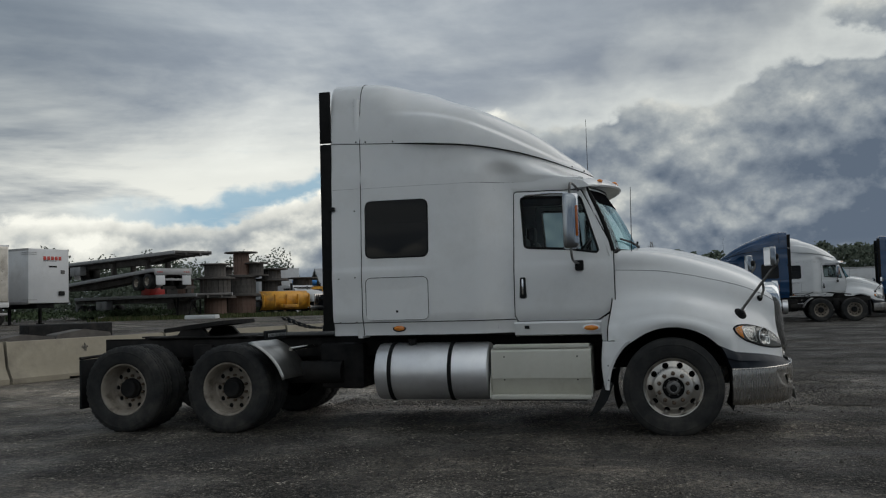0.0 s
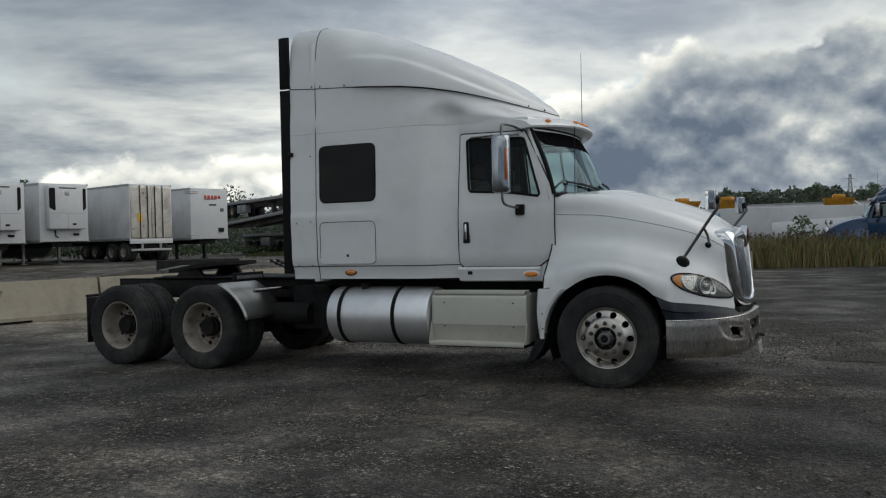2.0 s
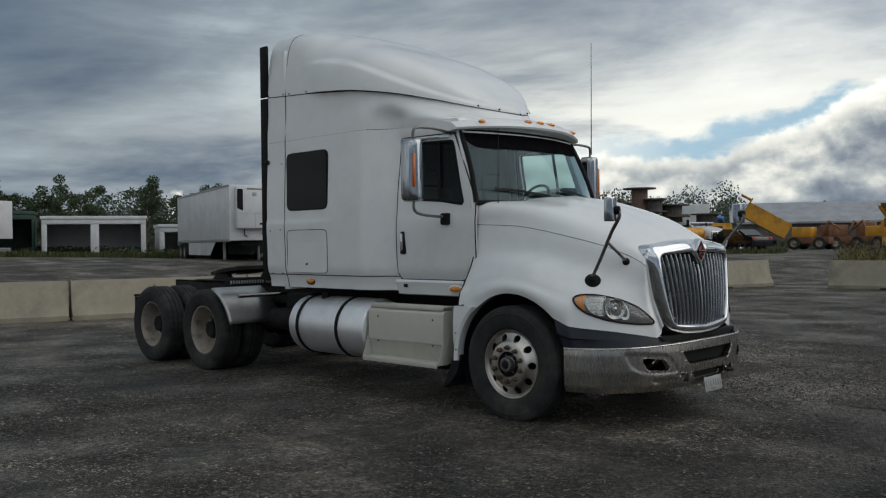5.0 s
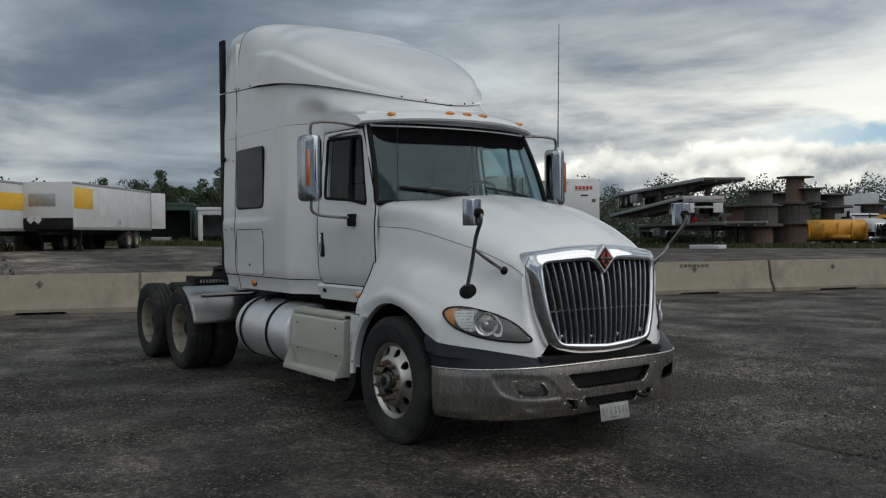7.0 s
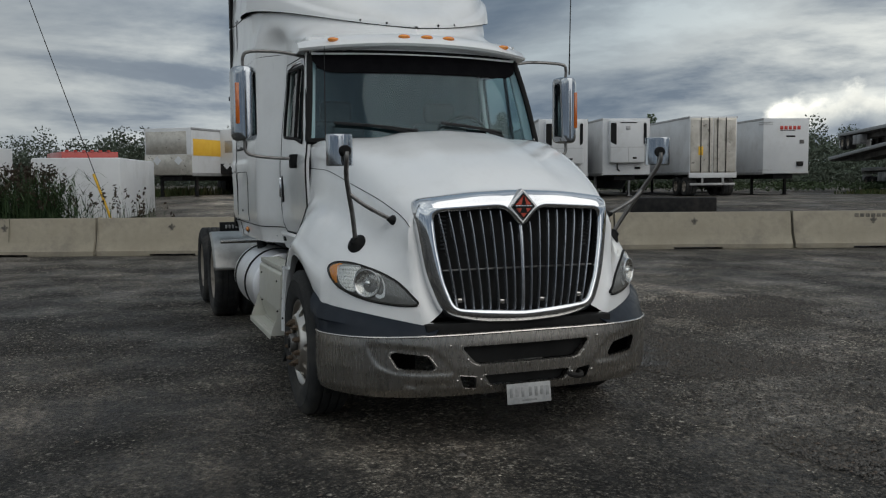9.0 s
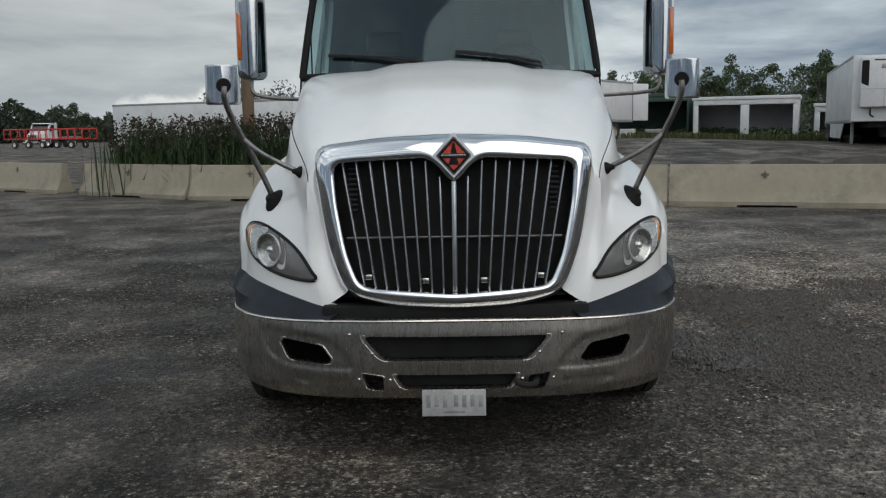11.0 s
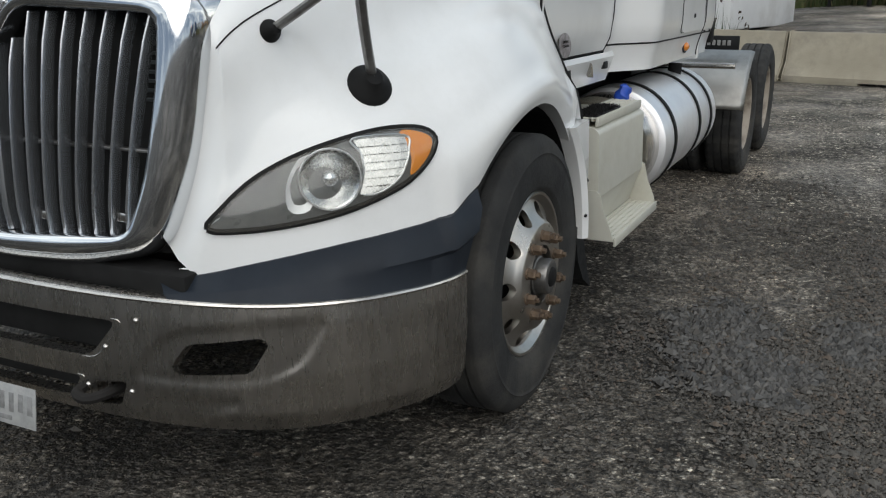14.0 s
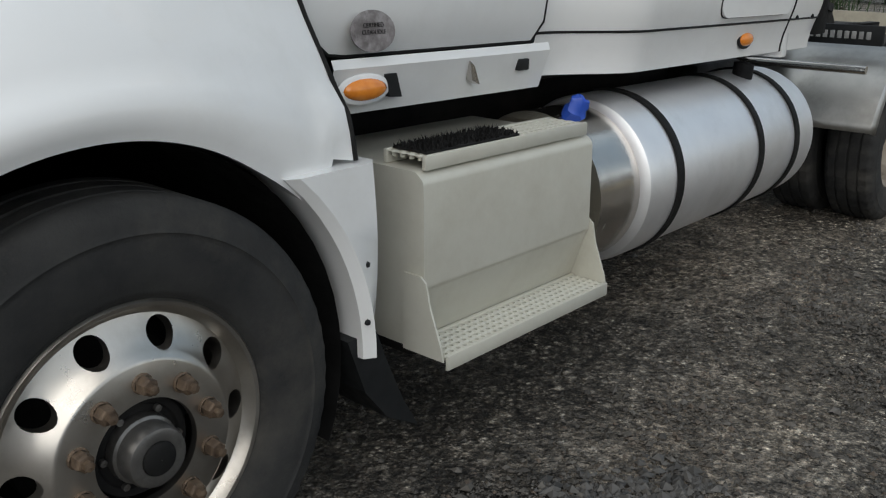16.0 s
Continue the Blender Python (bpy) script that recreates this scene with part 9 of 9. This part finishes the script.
blades(strip((-18.9, -8.4), (-17.0, -3.2), 1.1), 2000, 1.1, 1.95, REED, "reeds", "dense dark green reeds behind the barriers", "reeds", 3, 0.012, 0.18, 0.3)
reed_leaf(5)
blades(strip((-17.0, -2.9), (-20.5, -0.6), 0.5), 90, 0.6, 1.4, REED, "tall_weeds", "thin weeds behind the barriers", "weeds", 8, 0.008, 0.25, 0.3)
blades(strip((-2.6, 28.6), (3.6, 31.2), 2.0), 12000, 0.3, 1.35, DRYGRASS, "dry_weeds", "brown and green weeds in a bank", "weeds", 9, 0.014, 0.55, 0.05)
blades(strip((-9.0, 33.5), (0.5, 34.5), 2.2), 7000, 0.25, 0.85, DRYGRASS, "dry_weeds", "brown and green weeds before a white box body", "weeds", 10, 0.016, 0.55, 0.1)
blades(strip((-33.0, 39.0), (-16.0, 44.0), 2.5), 9000, 0.08, 0.30, GRASS, "verge_grass", "green grass verge below reels and trailers", "grass", 12, 0.03, 0.5)
blades(strip((-62.0, 10.0), (-48.0, 30.0), 2.2), 8000, 0.15, 0.5, GRASS, "verge_grass", "green grass verge before the sheds", "grass", 13, 0.05, 0.5)
blades(strip((-48.0, -4.0), (-41.0, 3.0), 2.2), 3000, 0.2, 0.5, GRASS, "verge_grass", "green grass under parked trailers", "grass", 14, 0.03, 0.5)
blades(strip((-29.0, -31.0), (-27.5, -25.5), 2.4), 2600, 0.08, 0.34, DRYGRASS, "dry_grass_strip", "dry straw-coloured grass on a low bank", "grass", 15, 0.02, 0.9)
blades(strip((-30.5, -26.2), (-31.2, -24.2), 1.2), 500, 0.08, 0.34, DRYGRASS, "dry_grass_strip", "dry straw-coloured grass on a low bank", "grass", 16, 0.02, 0.9)
# low bank of dark spoil under the dry grass
V, F = [], []
for i in range(61):
    for j in range(25):
        u, w = i / 60, j / 24
        x, y = -31.0 + 2.6 * u - 4.2 * (w - 0.5), -22.5 - 10.5 * u - 4.2 * (w - 0.5)
        f = math.sin(math.pi * w) * min(1.0, 8 * u, 8 * (1 - u))
        V.append((x, y, gz(x, y) - 0.03 + f * (0.16 + 0.14 * noise.noise((x * 0.8, y * 0.8, 1.0)) + 0.10 * noise.noise((x * 2.6, y * 2.6, 5.0)))))
F = [(i * 25 + j, i * 25 + j + 1, i * 25 + j + 26, i * 25 + j + 25) for i in range(60) for j in range(24)]
SPOIL = pbr("dark_spoil", (0.045, 0.042, 0.038), (0.10, 0.088, 0.07), 1.6, (0.85, 0.95), bump=0.8, bscale=9, dirt=(0.16, 0.13, 0.08), dscale=0.9, damt=0.7)
tagged(from_lists("earth_bank", V, F, SPOIL), "low bank of dark rubble and dry earth", "bank", kind="structure")
V, F = [], []
for cx, cy, h in ((0.4, 33.6, 2.0), (-5.2, 34.6, 0.9), (-6.8, 34.0, 0.8)):
    leaves(rt_, V, F, (cx, cy, gz(cx, cy) + h * 0.55), 0.8, 0.8, h * 0.5, 420, 0.09)
tagged(from_lists("bushes", V, F, LEAF), "small green bushes among dry weeds", "bushes", kind="stuff")


# ---- loose stones on the ground ----
def stones(n, seed, region=None, median=0.0062, mat=None, label="loose grey crushed stones on the ground"):
    r = np.random.default_rng(seed)
    oct_ = np.array([(1, 0, 0), (0, 1, 0), (-1, 0, 0), (0, -1, 0), (0, 0, 1), (0, 0, -0.6)], float)
    tri_ = np.array([(0, 1, 4), (1, 2, 4), (2, 3, 4), (3, 0, 4), (1, 0, 5), (2, 1, 5), (3, 2, 5), (0, 3, 5)])
    P = []
    while len(P) < n:
        if region:
            x, y = r.uniform(*region[:2]), r.uniform(*region[2:])
            if mat:
                q = math.hypot((2 * x - region[0] - region[1]) / (region[1] - region[0]), (2 * y - region[2] - region[3]) / (region[3] - region[2]))
                if q + 0.7 * noise.noise((x * 5.0, y * 5.0, 3.0)) + 0.25 * r.random() > 0.95:
                    continue
        elif r.random() < 0.62:
            x, y = r.uniform(-4.5, 4.5), r.uniform(1.3, 6.0)
        else:
            x, y = r.uniform(-5, 7.5), r.uniform(-8.5, 4)
        d = noise.noise((x * 0.55, y * 0.55, 9.0)) + 0.5 * noise.noise((x * 1.7, y * 1.7, 4.0))
        if r.random() < 0.06 + 1.1 * max(0.0, d + 0.02):
            P.append((x, y))
    P = np.array(P)
    size = np.clip(r.lognormal(math.log(median), 0.48, n), 0.003, 0.028)
    jit = oct_[None] * r.uniform(0.6, 1.25, (n, 6, 1)) + r.normal(0, 0.12, (n, 6, 3))
    jit *= np.array([1.0, 0.8, 0.62])
    ang = r.uniform(0, 2 * math.pi, n)
    c, s = np.cos(ang)[:, None], np.sin(ang)[:, None]
    X = jit[..., 0] * c - jit[..., 1] * s
    Y = jit[..., 0] * s + jit[..., 1] * c
    W = np.stack([X, Y, jit[..., 2]], -1) * size[:, None, None]
    W[..., 0] += P[:, 0:1]
    W[..., 1] += P[:, 1:2]
    W[..., 2] += (size * 0.25)[:, None]
    faces = (tri_[None] + (np.arange(n) * 6)[:, None, None]).reshape(-1, 3)
    ob = from_lists("loose_stones", W.reshape(-1, 3).tolist(), faces.tolist(), mat or STONE)
    tagged(ob, label, "stones", kind="stuff")


STONE = island_material("crushed_stone", ((0.05, 0.046, 0.041), (0.08, 0.074, 0.066), (0.115, 0.106, 0.094), (0.04, 0.037, 0.033), (0.075, 0.069, 0.061), (0.125, 0.117, 0.106), (0.11, 0.085, 0.066), (0.065, 0.06, 0.053), (0.055, 0.05, 0.045)), (0.5, 0.65))
stones(130000, 2)
stones(60000, 6, (-3.0, 2.4, 1.25, 3.4), 0.0055)
OILED = island_material("oiled_stone", ((0.03, 0.029, 0.028), (0.06, 0.058, 0.055), (0.085, 0.082, 0.078), (0.045, 0.043, 0.041), (0.12, 0.115, 0.108), (0.07, 0.067, 0.063)), (0.35, 0.5))
for n, seed, region in ((2300, 21, (-0.85, -0.22, 1.45, 2.15)), (1700, 22, (-1.45, -0.7, 1.4, 1.95)), (1000, 23, (-1.3, -0.75, 2.05, 2.4))):
    stones(n, seed, region, 0.0115, OILED, "coarse oily dark chippings beside the steps")
